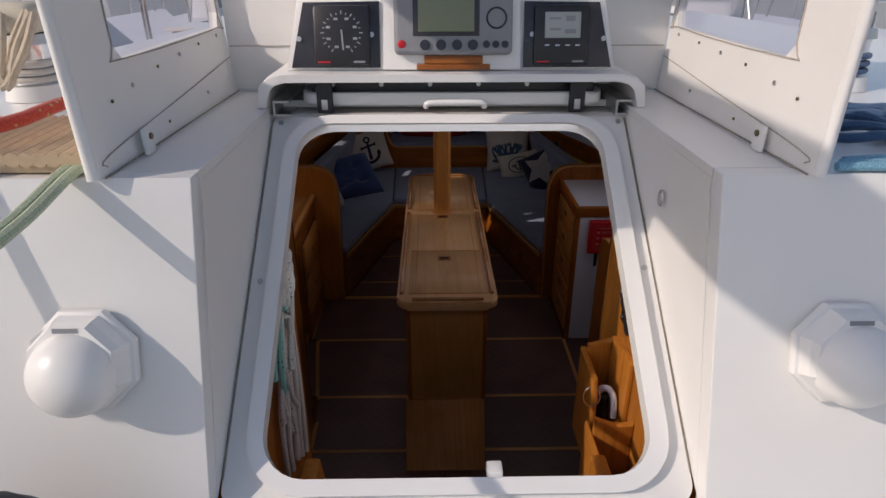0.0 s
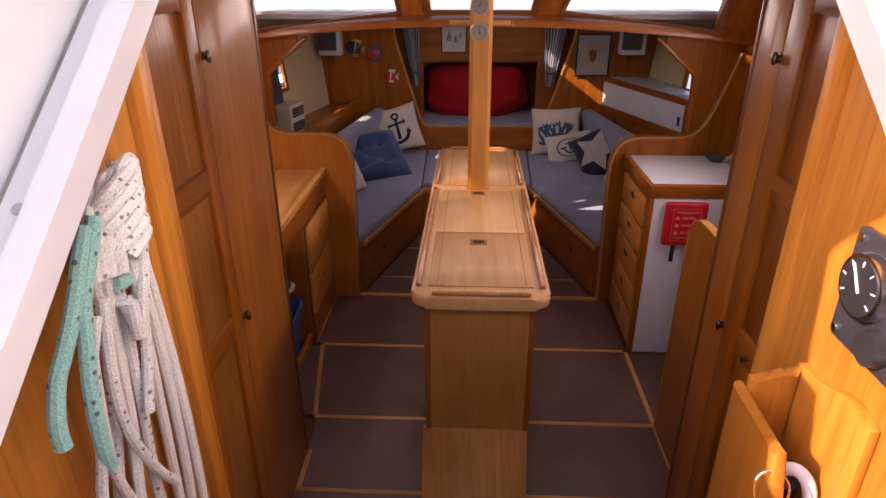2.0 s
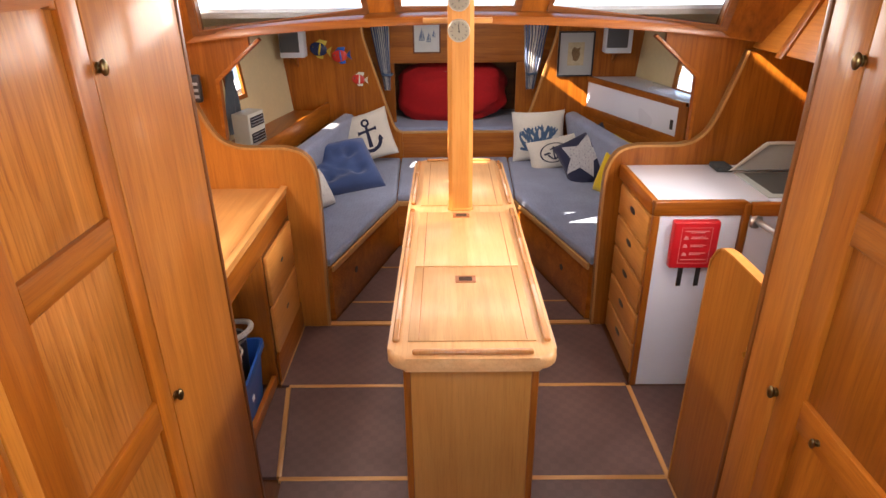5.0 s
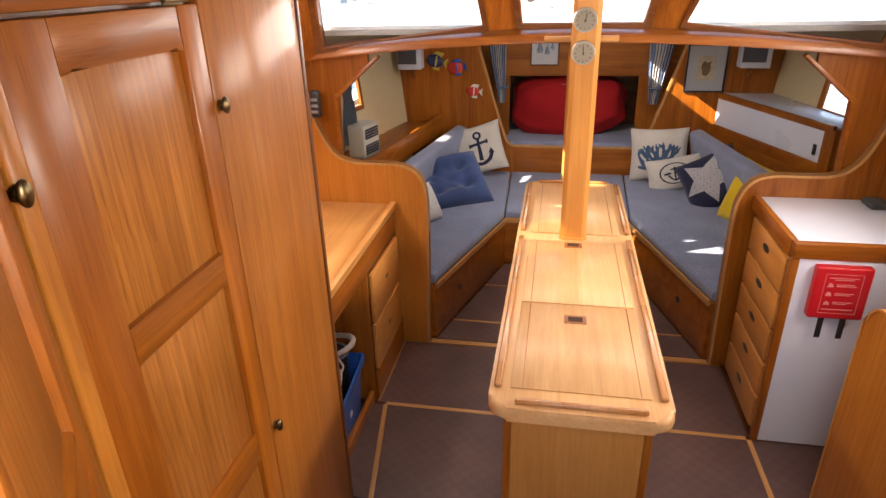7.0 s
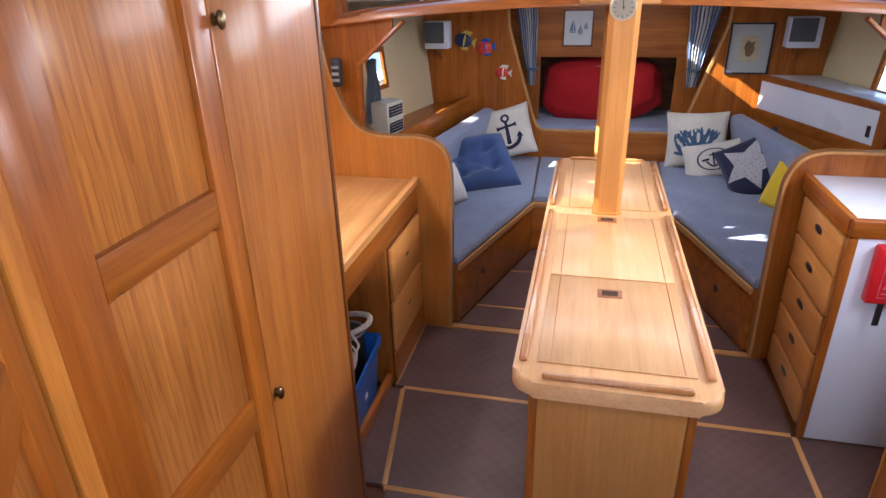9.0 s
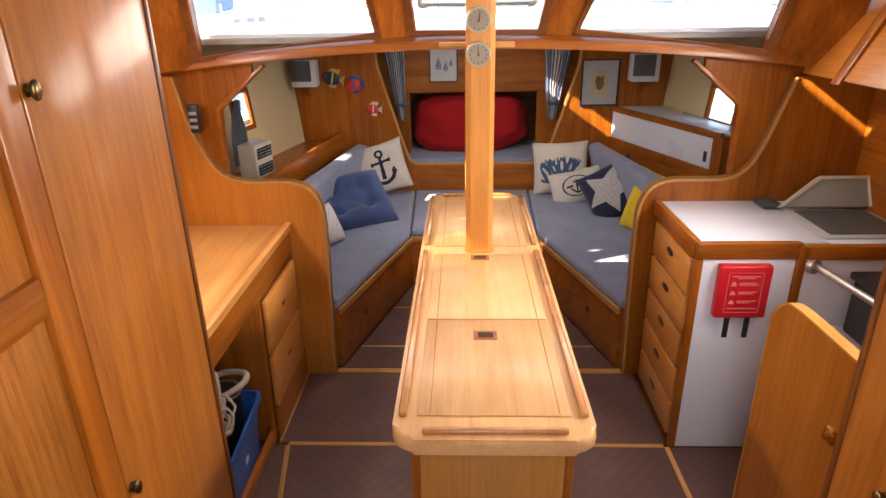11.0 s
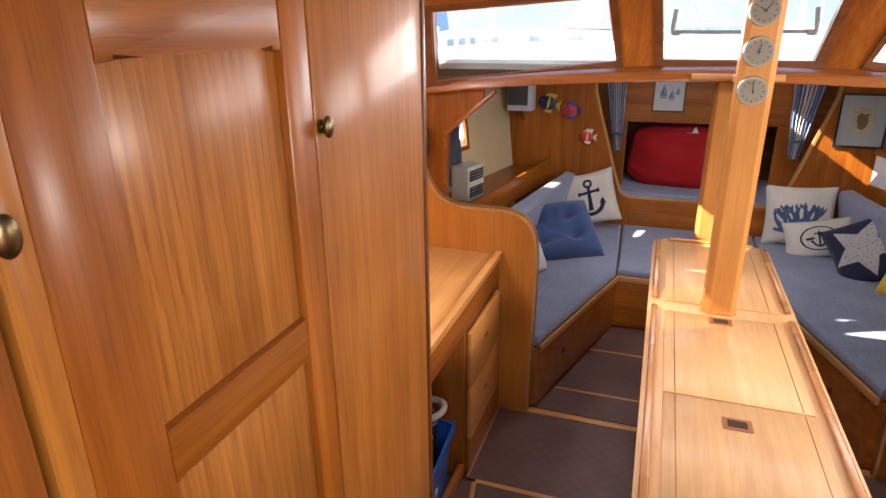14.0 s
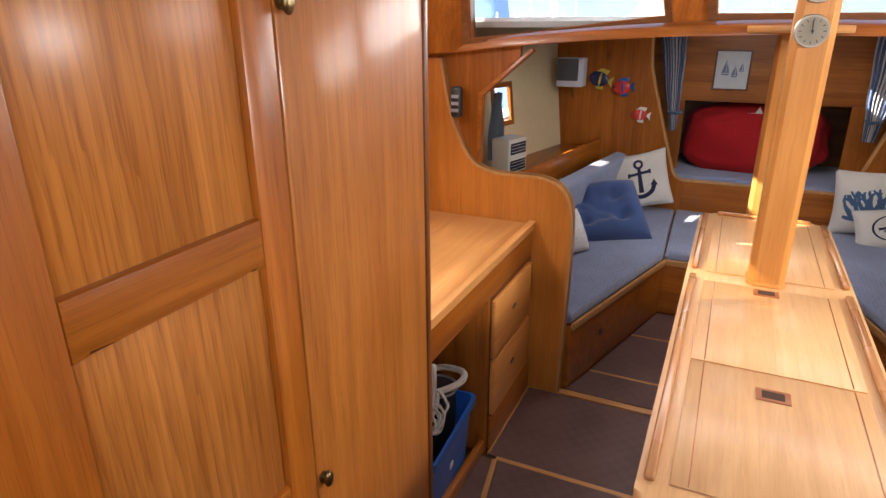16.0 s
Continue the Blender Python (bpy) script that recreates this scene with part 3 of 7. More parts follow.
for A, B2 in zip(rows_v, rows_v[1:]):
    for k in range(len(prof)):
        sh.bm.faces.new((A[k], A[(k + 1) % 6], B2[(k + 1) % 6], B2[k]))
sh.bm.faces.new(rows_v[0]), sh.bm.faces.new(rows_v[-1][::-1])
part("beam", sh, TEAK["x"], wall_main, "curved varnished beam under the windscreen")


def swept_board(name, label, ctrl, s):
    """The swept partition at the end of a settee: its edge runs along ctrl."""
    t = thing(name, label, "partition", "settee end partitions", kind="structure")
    line = curve_pts(ctrl, 7)
    out = 1.75 * s + CX
    body = line + [(out, 0.0), (out, ctrl[0][1])]
    part("board", Shape().prism(body, "y", 3.450, 3.477, 0.002), BOARD_LIT if s < 0 else TEAK["z"], t)
    w = 0.010 if s > 0 else -0.010
    part("edge_trim", Shape().strip(line, "y", 3.442, 3.484, w, 0.004), TRIMW["z"], t, "pale rounded edge trim")
    return t


swept_board("partition_port", "swept varnished teak partition at the settee end", [(-1.085, 1.295), (-1.060, 1.16), (-1.020, 1.03), (-0.965, 0.935), (-0.89, 0.897), (-0.78, 0.892), (-0.685, 0.890), (-0.610, 0.860), (-0.570, 0.79), (-0.560, 0.66), (-0.565, 0.35), (-0.574, 0.0)], -1)
swept_board("partition_starboard", "swept varnished teak partition behind the galley", [(1.206, 1.270), (1.165, 1.13), (1.115, 0.985), (1.065, 0.918), (1.00, 0.893), (0.90, 0.890), (0.803, 0.888), (0.735, 0.862), (0.697, 0.80), (0.684, 0.70), (0.687, 0.35), (0.694, 0.0)], 1)

# windscreen: three panes between raked posts
windscreen = thing("wall_windscreen", "varnished teak windscreen frame with raked posts", "wall", kind="structure")
TOPZ = 1.665


def ycurve(x, z):
    return 3.585 - 0.145 * ((x - CX) / 1.0) ** 2 - 0.30 * (z - 1.40)


def wpoly(pts, d0, d1):
    """A slab on the curved windscreen from (x, z) points, between two depths."""
    sh = Shape()
    lo = [sh.bm.verts.new((x, ycurve(x, z) + d0, z)) for x, z in pts]
    hi = [sh.bm.verts.new((x, ycurve(x, z) + d1, z)) for x, z in pts]
    n = len(pts)
    sh.bm.faces.new(lo), sh.bm.faces.new(hi[::-1])
    for i in range(n):
        sh.bm.faces.new((lo[i], hi[i], hi[(i + 1) % n], lo[(i + 1) % n]))
    return sh


def zb(x):
    return zbeam(x) + 0.036


WIN = {"port": ((-0.965, 1.366), (-0.335, 1.437), (-0.372, 1.640), (-0.950, 1.600)),
       "centre": ((-0.178, 1.442), (0.278, 1.440), (0.318, 1.642), (-0.200, 1.642)),
       "starboard": ((0.432, 1.440), (1.068, 1.368), (1.090, 1.605), (0.510, 1.640))}


def lerp2(a, b, t):
    return (a[0] + (b[0] - a[0]) * t, a[1] + (b[1] - a[1]) * t)


def outer_of(q, g):
    cx, cz = sum(p[0] for p in q) / 4, sum(p[1] for p in q) / 4
    return [(x + math.copysign(g, x - cx), z + math.copysign(g * 0.8, z - cz)) for x, z in q]


P_, C_, S_ = WIN["port"], WIN["centre"], WIN["starboard"]
for pts in ([(-1.22, 1.30), (P_[0][0], zb(P_[0][0]) - 0.03), P_[0], P_[3], (P_[3][0], TOPZ), (-1.22, TOPZ)],
            [P_[1], (P_[1][0], zb(P_[1][0]) - 0.03), (C_[0][0], zb(C_[0][0]) - 0.03), C_[0], C_[3], (C_[3][0], TOPZ), (P_[2][0], TOPZ), P_[2]],
            [C_[1], (C_[1][0], zb(C_[1][0]) - 0.03), (S_[0][0], zb(S_[0][0]) - 0.03), S_[0], S_[3], (S_[3][0], TOPZ), (C_[2][0], TOPZ), C_[2]],
            [S_[1], (S_[1][0], zb(S_[1][0]) - 0.03), (1.32, 1.29), (1.32, TOPZ), (S_[2][0], TOPZ), S_[2]]):
    part("post", wpoly(pts, -0.012, 0.03), TEAK["z"], windscreen)
for q in (P_, C_, S_):
    for a, b in ((q[0], q[1]), (q[3], q[2])):
        low = a is q[0]
        n = 8
        edge = [lerp2(a, b, i / n) for i in range(n + 1)]
        other = [(x, (zb(x) - 0.03) if low else TOPZ) for x, z in edge]
        if min(abs(o[1] - e_[1]) for o, e_ in zip(other, edge)) > 0.003:
            part("rail", wpoly(edge + other[::-1], -0.010, 0.03), TEAK["x"], windscreen)


def window(name, q):
    w = thing(name, "bright windscreen pane in a moulded teak frame", "window", kind="structure")
    o, i = outer_of(q, 0.026), outer_of(q, -0.004)
    sh = Shape()
    loops = [[sh.bm.verts.new((x, ycurve(x, z) + d, z)) for x, z in L] for L, d in ((o, -0.012), (o, -0.026), (i, -0.020), (i, 0.03))]
    for A, B2 in zip(loops, loops[1:]):
        for k in range(4):
            sh.bm.faces.new((A[k], A[(k + 1) % 4], B2[(k + 1) % 4], B2[k]))
    part("window_frame", sh, DARKW["x"], w, "moulded teak surround")
    g = part("pane", wpoly(list(q), 0.014, 0.018), GLASS, w)
    g.visible_shadow = False
    return w


window("window_1", P_)
wc = window("window_2", C_)
window("window_3", S_)
lat = Shape()
for s in (-1, 1):
    x = CX + 0.005 + s * 0.205
    yy = ycurve(x, 1.53) - 0.01
    lat.tube([(x, yy, 1.60), (x + 0.004 * s, yy - 0.01, 1.545), (x, yy - 0.012, 1.527), (x - 0.02 * s, yy - 0.012, 1.527)], 0.007)
lat.tube([(CX - 0.2, ycurve(0, 1.53) - 0.012, 1.531), (CX, ycurve(0, 1.53) - 0.012, 1.529), (CX + 0.21, ycurve(0.2, 1.53) - 0.018, 1.531)], 0.006)
part("latch_bar", lat, GREYP, wc, "grey metal opening stay and latches")

# sides of the pilothouse
for s, nm in ((-1, "wall_port_side"), (1, "wall_starboard_side")):
    w = thing(nm, "teak lined pilothouse side with a shelf deck above the lockers", "wall", kind="structure")
    x = CX + s * 1.235
    if s > 0:
        part("lower_lining", Shape().box(1.50, 1.52, 2.0, 3.45, 0.0, 1.32, 0), TEAK["y"], w)
        part("deck_underside", Shape().prism([(x - 0.040, 1.284), (x - 0.036, 1.291), (1.52, 1.291), (1.52, 1.284)], "y", 2.0, 3.44), PLY["y"], w, "light plywood side panel")
        def slant(z0, z1):
            lo_x, hi_x = x - 0.0535 + (z0 - 1.2815) * 0.515, x - 0.0535 + (z1 - 1.2815) * 0.515
            return [(lo_x - 0.009, z0 + 0.0035), (lo_x + 0.009, z0 - 0.0035), (hi_x + 0.009, z1 - 0.0035), (hi_x - 0.009, z1 + 0.0035)]
        part("side_board", Shape().prism(slant(1.2815, 1.659), "y", 2.70, 3.44), PLY["y"], w)
        part("side_board", Shape().prism(slant(1.2815, 1.659), "y", 2.0, 2.10), PLY["y"], w)
        part("window_sill", Shape().prism(slant(1.2815, 1.40), "y", 2.101, 2.699), PLY["y"], w)
        part("window_head", Shape().prism(slant(1.63, 1.659), "y", 2.101, 2.699), PLY["y"], w)
        part("rib", Shape().prism([(x - 0.078, 1.272), (x - 0.040, 1.272), (x + 0.13, 1.63), (x + 0.10, 1.64)], "y", 3.18, 3.23, 0.004), TEAK["z"], w)
    else:
        part("lower_lining", Shape().box(-1.30, -1.28, 2.27, 3.45, 0.0, 1.30, 0), TEAK["y"], w)
        part("side_board", Shape().box(-1.30, -1.28, 2.72, 3.46, 1.30, 1.665, 0), TEAK["z"], w)
    lo, hi = ((-1.31, -1.28), (1.40, 1.43))[s > 0]
    part("window_post", Shape().box(*((-1.175, -1.150) if s < 0 else (lo, hi)), 1.2, 2.25 if s < 0 else 2.0, 1.3005, 1.6645, 0), TEAK["z"], w)
    if s < 0:
        # Unseen opening, bars and pane, placed to shape the table's sun patch.
        wi, wo = -1.150, -1.175
        part("window_sill", Shape().box(wo, wi, 2.251, 2.719, 1.301, 1.46, 0), TEAK["y"], w)
        part("pane", Shape().box(-1.166, -1.162, 2.2755, 2.6545, 1.4605, 1.6555, 0), SUN_DIMMER, w, "unseen acrylic pane added to dim the sun patch")
        part("sill_shelf", Shape().box(-1.279, wo - 0.0005, 2.251, 2.719, 1.285, 1.30, 0), TEAK["y"], w)
        part("window_stile", Shape().box(wo, wi, 2.2512, 2.275, 1.461, 1.664, 0), TEAK["z"], w)
        part("window_mullion", Shape().box(wo + 0.002, wi + 0.004, 2.318, 2.350, 1.461, 1.655, 0), TEAK["z"], w)
        part("window_stile", Shape().box(wo, wi, 2.655, 2.7188, 1.461, 1.664, 0), TEAK["z"], w)
        part("window_head", Shape().box(wo, wi, 2.276, 2.654, 1.656, 1.664, 0), TEAK["y"], w)
        part("return_board", Shape().box(-1.279, wi, 2.7205, 2.735, 1.301, 1.664, 0), TEAK["z"], w)
    if s > 0:
        part("window_post", Shape().box(lo, hi, 2.70, 3.46, 1.30, 1.665, 0), TEAK["z"], w)
    part("lower_board", Shape().box(lo, hi, 1.2, 2.28, 0.0, 1.30, 0), TEAK["z"], w)

# ---- saloon shell ----
SB = 5.20
wall_fore = thing("wall_saloon_forward", "varnished teak bulkhead with a flared opening to the forepeak berth", "wall", kind="structure")
OPEN_L = curve_pts([(-0.575, 1.40), (-0.564, 1.20), (-0.545, 1.11), (-0.47, 0.86), (-0.395, 0.62), (-0.36, 0.535), (-0.31, 0.510)], 5)
OPEN_R = [(2 * 0.095 - x, z) for x, z in OPEN_L][::-1]
part("port_leaf", Shape().prism(OPEN_L + [(-0.31, 0.0), (-1.12, 0.0), (-1.12, 1.40)], "y", SB, SB + 0.025), TEAK["z"], wall_fore)
part("starboard_leaf", Shape().prism(OPEN_R + [(1.33, 1.40), (1.33, 0.0), (0.50, 0.0)], "y", SB, SB + 0.025), TEAK["z"], wall_fore)
part("lower_board", Shape().box(-0.309, 0.499, SB, SB + 0.025, 0.0, 0.510, 0), TEAK["x"], wall_fore)
part("opening_trim", Shape().strip(OPEN_L + OPEN_R, "y", SB - 0.008, SB + 0.032, 0.012, 0.003), TRIMW["z"], wall_fore, "pale edge trim round the opening")
inner = thing("wall_forepeak", "teak panel over the berth niche in the forepeak", "wall", kind="structure")
part("upper_panel", Shape().box(-0.75, 0.95, 5.40, 5.42, 0.965, 1.40, 0), TEAK["x"], inner)
part("niche_side", Shape().box(-0.75, -0.365, 5.40, 5.42, 0.50, 0.964, 0), TEAK["z"], inner)
part("niche_side", Shape().box(0.505, 0.95, 5.40, 5.42, 0.50, 0.964, 0), TEAK["z"], inner)
# Back and top in darker teak put the niche's shade into the colour.
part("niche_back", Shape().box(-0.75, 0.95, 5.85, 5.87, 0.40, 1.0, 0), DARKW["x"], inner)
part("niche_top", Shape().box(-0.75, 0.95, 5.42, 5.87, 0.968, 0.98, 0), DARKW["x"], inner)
part("niche_end", Shape().box(-0.77, -0.75, 5.23, 5.87, 0.4, 1.4, 0), TEAK["y"], inner)
part("niche_end", Shape().box(0.95, 0.97, 5.23, 5.87, 0.4, 1.4, 0), TEAK["y"], inner)


def hull_side(s):
    w = thing("wall_hull_port" if s < 0 else "wall_hull_starboard", "cream painted hull side of the saloon", "wall", kind="structure")
    x0, x1 = (-1.10, -1.10 - 0.22 * 1.7) if s < 0 else (1.31, 1.31 + 0.22 * 1.7)

    def at(y, z, d):
        x = x0 + (x1 - x0) * (SB - y) / 1.7
        return Vector((x + s * (d + 0.10 * (z - 1.0)), y, z))
    ya, yb, za, zc = (4.47, 4.63, 0.90, 1.09) if s < 0 else (4.49, 4.72, 0.895, 1.07)
    cells = [(3.48, ya, 0.0, 1.42), (yb, SB + 0.02, 0.0, 1.42), (ya, yb, 0.0, za), (ya, yb, zc, 1.42)]
    for y0, y1, z0, z1 in cells:
        sh = Shape()
        V = [sh.bm.verts.new(at(y, z, d)) for d in (0, 0.008) for y, z in ((y0, z0), (y1, z0), (y1, z1), (y0, z1))]
        for f in ((0, 1, 2, 3), (7, 6, 5, 4), (0, 4, 5, 1), (1, 5, 6, 2), (2, 6, 7, 3), (3, 7, 4, 0)):
            sh.bm.faces.new([V[i] for i in f])
        part("liner_panel", sh, CREAM, w)
    p = thing("window_4" if s < 0 else "window_5", "small square port light in a wooden frame", "window", kind="structure")
    sh = Shape()
    f = 0.022
    outer, inner_ = [(ya - f, za - f), (yb + f, za - f), (yb + f, zc + f), (ya - f, zc + f)], [(ya + 0.005, za + 0.005), (yb - 0.005, za + 0.005), (yb - 0.005, zc - 0.005), (ya + 0.005, zc - 0.005)]
    loops = [[sh.bm.verts.new(at(y, z, d)) for y, z in L] for L, d in ((outer, -0.0005), (outer, -0.008), (inner_, -0.008), (inner_, 0.008))]
    for A, B2 in zip(loops, loops[1:]):
        for k in range(4):
            sh.bm.faces.new((A[k], A[(k + 1) % 4], B2[(k + 1) % 4], B2[k]))
    part("window_frame", sh, TEAK["z"], p, smooth=False)
    sh = Shape()
    sh.bm.faces.new([sh.bm.verts.new(at(y, z, 0.004)) for y, z in inner_])
    g = part("pane", sh, GLASS, p)
    g.visible_shadow = False


hull_side(-1)
hull_side(1)

# ---- the table and its posts ----
BRASSD = plain("reddish_pull_wood", (0.30, 0.095, 0.03), 0.4, metal=0.0, spot=0.2, scale=60)
table = thing("saloon_table", "long pale varnished locker table with raised fiddle rails", "table")
TX0, TX1, TY0, TY1, TZ = -0.145, 0.252, 2.055, 3.635, 0.775
part("tabletop", Shape().prism(rounded(TX0, TX1, TY0, TY1, 0.045), "z", TZ - 0.036, TZ, 0.013, 4), PALE["y"], table)
part("front_board", Shape().box(-0.100, 0.206, 2.118, 2.136, 0.26, TZ - 0.036, 0.002), POSTW["z"], table)
for x in (-0.112, 0.200):
    part("corner_post", Shape().box(x, x + 0.018, 2.112, 2.135, 0.26, TZ - 0.036, 0.004), TEAK["z"], table)
part("side_board", Shape().box(-0.111, -0.095, 2.136, 3.58, 0.0, TZ - 0.036, 0.001), TEAK["y"], table)
part("side_board", Shape().box(0.201, 0.217, 2.136, 3.58, 0.0, TZ - 0.036, 0.001), TEAK["y"], table)
part("end_board", Shape().box(-0.094, 0.200, 3.56, 3.58, 0.0, TZ - 0.036, 0.001), TEAK["z"], table)
part("toe_board", Shape().prism([(2.112, 0.262), (2.130, 0.262), (2.130, 0.0), (1.985, 0.0), (1.970, 0.0)], "x", -0.122, 0.214, 0.003), FOOT, table, "sloping varnished foot board")
LIDS = ((2.125, 2.518), (2.524, 2.965), (3.035, 3.585))
for k, (y0, y1) in enumerate(LIDS):
    part("lid", Shape().box(-0.098, 0.208, y0, y1, TZ, TZ + 0.0035, 0.0015), PALE["y"], table)
    for x in (-0.072, 0.186):
        part("inlay_line", Shape().box(x - 0.001, x + 0.001, y0 + 0.004, y1 - 0.004, TZ + 0.0035, TZ + 0.0042, 0), TEAK["y"], table, "thin dark inlay line", False)
for x0, x1 in ((TX0 + 0.010, TX0 + 0.027), (TX1 - 0.027, TX1 - 0.010)):
    for y0, y1 in ((2.12, 2.985), (3.045, 3.59)):
        part("fiddle_rail", Shape().box(x0, x1, y0, y1, TZ, TZ + 0.012, 0.005, 3), FOOT, table, "low rounded fiddle rail")
for y0, y1, x0, x1 in ((TY0 + 0.012, TY0 + 0.026, -0.085, 0.195), (TY1 - 0.026, TY1 - 0.012, -0.09, 0.20)):
    part("fiddle_rail", Shape().box(x0, x1, y0, y1, TZ, TZ + 0.012, 0.005, 3), FOOT, table, "low rounded fiddle rail")
for y in (2.438, 2.930):
    r = part("finger_pull", Shape().box(0.020, 0.078, y - 0.021, y + 0.021, TZ + 0.0036, TZ + 0.0052, 0.001), BRASSD, table, "reddish framed finger pull")
    part("recess", Shape().box(0.030, 0.068, y - 0.012, y + 0.012, TZ + 0.0054, TZ + 0.0060, 0), plain("dark_recess", (0.05, 0.022, 0.012), 0.9) if y < 2.5 else bpy.data.materials["dark_recess"], r)

def octagon(cx, cy, a, c):
    return [(cx - a + c, cy - a), (cx + a - c, cy - a), (cx + a, cy - a + c), (cx + a, cy + a - c), (cx + a - c, cy + a), (cx - a + c, cy + a), (cx - a, cy + a - c), (cx - a, cy - a + c)]


post = thing("mast_support_post", "varnished eight-sided wooden post rising through the table", "post")
part("shaft", Shape().prism(octagon(0.048, 3.025, 0.043, 0.014), "z", TZ + 0.001, 1.664, 0), POSTW["z"], post)
part("foot", Shape().prism(octagon(0.048, 3.025, 0.046, 0.015), "z", TZ + 0.0008, TZ + 0.010, 0.002), POSTW["z"], post)
brk = thing("post_bracket", "pale wooden cross bracket holding the post to the beam", "bracket")
part("plate", Shape().box(-0.088, 0.180, 3.405, 3.428, 1.386, 1.406, 0.002), TRIMW["x"], brk)
part("arm", Shape().box(0.03, 0.066, 3.070, 3.404, 1.386, 1.406, 0.002), TRIMW["y"], brk)
post2 = thing("mast_support_post", "varnished wooden post standing before the forward seat", "post")
part("shaft", Shape().prism(octagon(0.048, 3.715, 0.042, 0.012), "z", 0.001, 1.399, 0), POSTW["z"], post2)


RIMM = plain("dull_gauge_rim", (0.36, 0.33, 0.28), 0.4, metal=0.7, spot=0.1)


def gauge(z, label, lab_hand):
    g = thing("brass_gauge", label, "gauge", "round gauges on the post")
    y = 2.981
    part("case", Shape().cyl((0.041, y, z), (0.041, y - 0.022, z), 0.036, 0.034, 32), RIMM, g, "polished metal rim")
    part("dial", Shape().cyl((0.041, y - 0.022, z), (0.041, y - 0.0235, z), 0.030, 0.030, 32), plain("ivory_dial", (0.26, 0.24, 0.20), 0.5), g)
    sh = Shape()
    for k in range(12):
        a = radians(30 * k)
        sh.box(-0.0008, 0.0008, -0.0004, 0.0004, 0.021, 0.027, 0, m=Matrix.Translation((0.041, y - 0.0238, z)) @ Matrix.Rotation(a, 4, "Y"))
    part("marks", sh, BLACK, g, "", False)
    sh = Shape()
    for a, l in lab_hand:
        sh.box(-0.0012, 0.0012, -0.0004, 0.0004, -0.006, l, 0, m=Matrix.Translation((0.041, y - 0.0245, z)) @ Matrix.Rotation(radians(a), 4, "Y"))
    sh.cyl((0.041, y - 0.0238, z), (0.041, y - 0.0262, z), 0.003, seg=12)
    part("pointer", sh, BLACK, g)
    return g


gauge(1.585, "small round clock in a polished case", ((300, 0.016), (40, 0.022)))
gauge(1.491, "small round barometer in a polished case", ((10, 0.02),))
gauge(1.398, "small round thermometer dial in a polished case", ((355, 0.022),))

# ---- chart table and drawers ----
desk = thing("chart_table", "varnished chart table with a pale top and two drawers", "desk")
part("desktop", Shape().box(-1.278, -0.705, 2.272, 3.447, 0.685, 0.71, 0.006), DESKW["y"], desk)
part("edge_rail", Shape().box(-0.728, -0.700, 2.272, 3.447, 0.7105, 0.722, 0.005), DESKW["y"], desk, "raised rounded edge rail")
part("apron", Shape().box(-0.735, -0.712, 2.272, 3.447, 0.585, 0.684, 0.002), TEAK["y"], desk)
part("divider", Shape().box(-1.2, -0.712, 2.988, 3.006, 0.0, 0.584, 0.001), TEAK["z"], desk)
# The carcass face takes darker teak than the drawer fronts before it.
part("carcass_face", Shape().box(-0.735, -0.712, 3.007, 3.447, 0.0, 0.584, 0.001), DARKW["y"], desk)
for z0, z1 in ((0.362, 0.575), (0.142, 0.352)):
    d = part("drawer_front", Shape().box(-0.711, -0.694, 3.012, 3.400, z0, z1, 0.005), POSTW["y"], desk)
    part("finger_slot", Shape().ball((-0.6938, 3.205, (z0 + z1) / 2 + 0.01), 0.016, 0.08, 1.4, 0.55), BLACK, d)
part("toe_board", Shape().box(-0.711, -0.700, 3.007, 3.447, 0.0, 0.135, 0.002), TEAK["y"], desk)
# The back panel takes the same darker teak.
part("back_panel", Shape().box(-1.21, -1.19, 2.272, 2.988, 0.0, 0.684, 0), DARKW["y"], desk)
part("front_ledge", Shape().box(-0.735, -0.715, 2.272, 2.987, 0.0, 0.05, 0.003), TEAK["y"], desk, "low reddish wooden ledge")

# ---- galley ----
galley = thing("galley_cabinet", "white galley cabinet with teak trim and five drawers", "cabinet")
part("worktop", Shape().box(0.772, 1.180, 3.000, 3.448, 0.785, 0.800, 0.001), WHITE, galley, "white laminate worktop")
part("end_panel", Shape().box(0.776, 1.072, 2.974, 2.990, 0.0, 0.752, 0.001), WHITE, galley, "white laminate side")
part("top_trim", Shape().box(0.750, 1.085, 2.966, 2.999, 0.753, 0.808, 0.006), TEAK["x"], galley)
part("side_trim", Shape().box(0.748, 0.771, 3.000, 3.448, 0.745, 0.808, 0.006), TEAK["y"], galley)
part("corner_post", Shape().box(0.750, 0.775, 2.968, 2.992, 0.0, 0.752, 0.004), TEAK["z"], galley)
part("corner_post", Shape().box(1.073, 1.098, 2.960, 2.992, 0.0, 0.800, 0.004), TEAK["z"], galley)
# Darker teak than the drawer fronts before it.
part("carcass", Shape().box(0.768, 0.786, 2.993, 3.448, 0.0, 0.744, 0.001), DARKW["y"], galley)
for i in range(5):
    z1 = 0.735 - 0.143 * i
    d = part("drawer_front", Shape().box(0.748, 0.767, 3.010, 3.400, z1 - 0.132, z1, 0.005), POSTW["y"], galley)
    part("finger_slot", Shape().ball((0.7478, 3.205, z1 - 0.050), 0.023, 0.08, 1.6, 0.60), BLACK, d)
side_unit = thing("galley_side_unit", "white galley unit with a teak edged top beside the stove", "cabinet")
part("worktop", Shape().box(1.181, 1.499, 2.985, 3.448, 0.782, 0.797, 0.001), WHITE, side_unit)
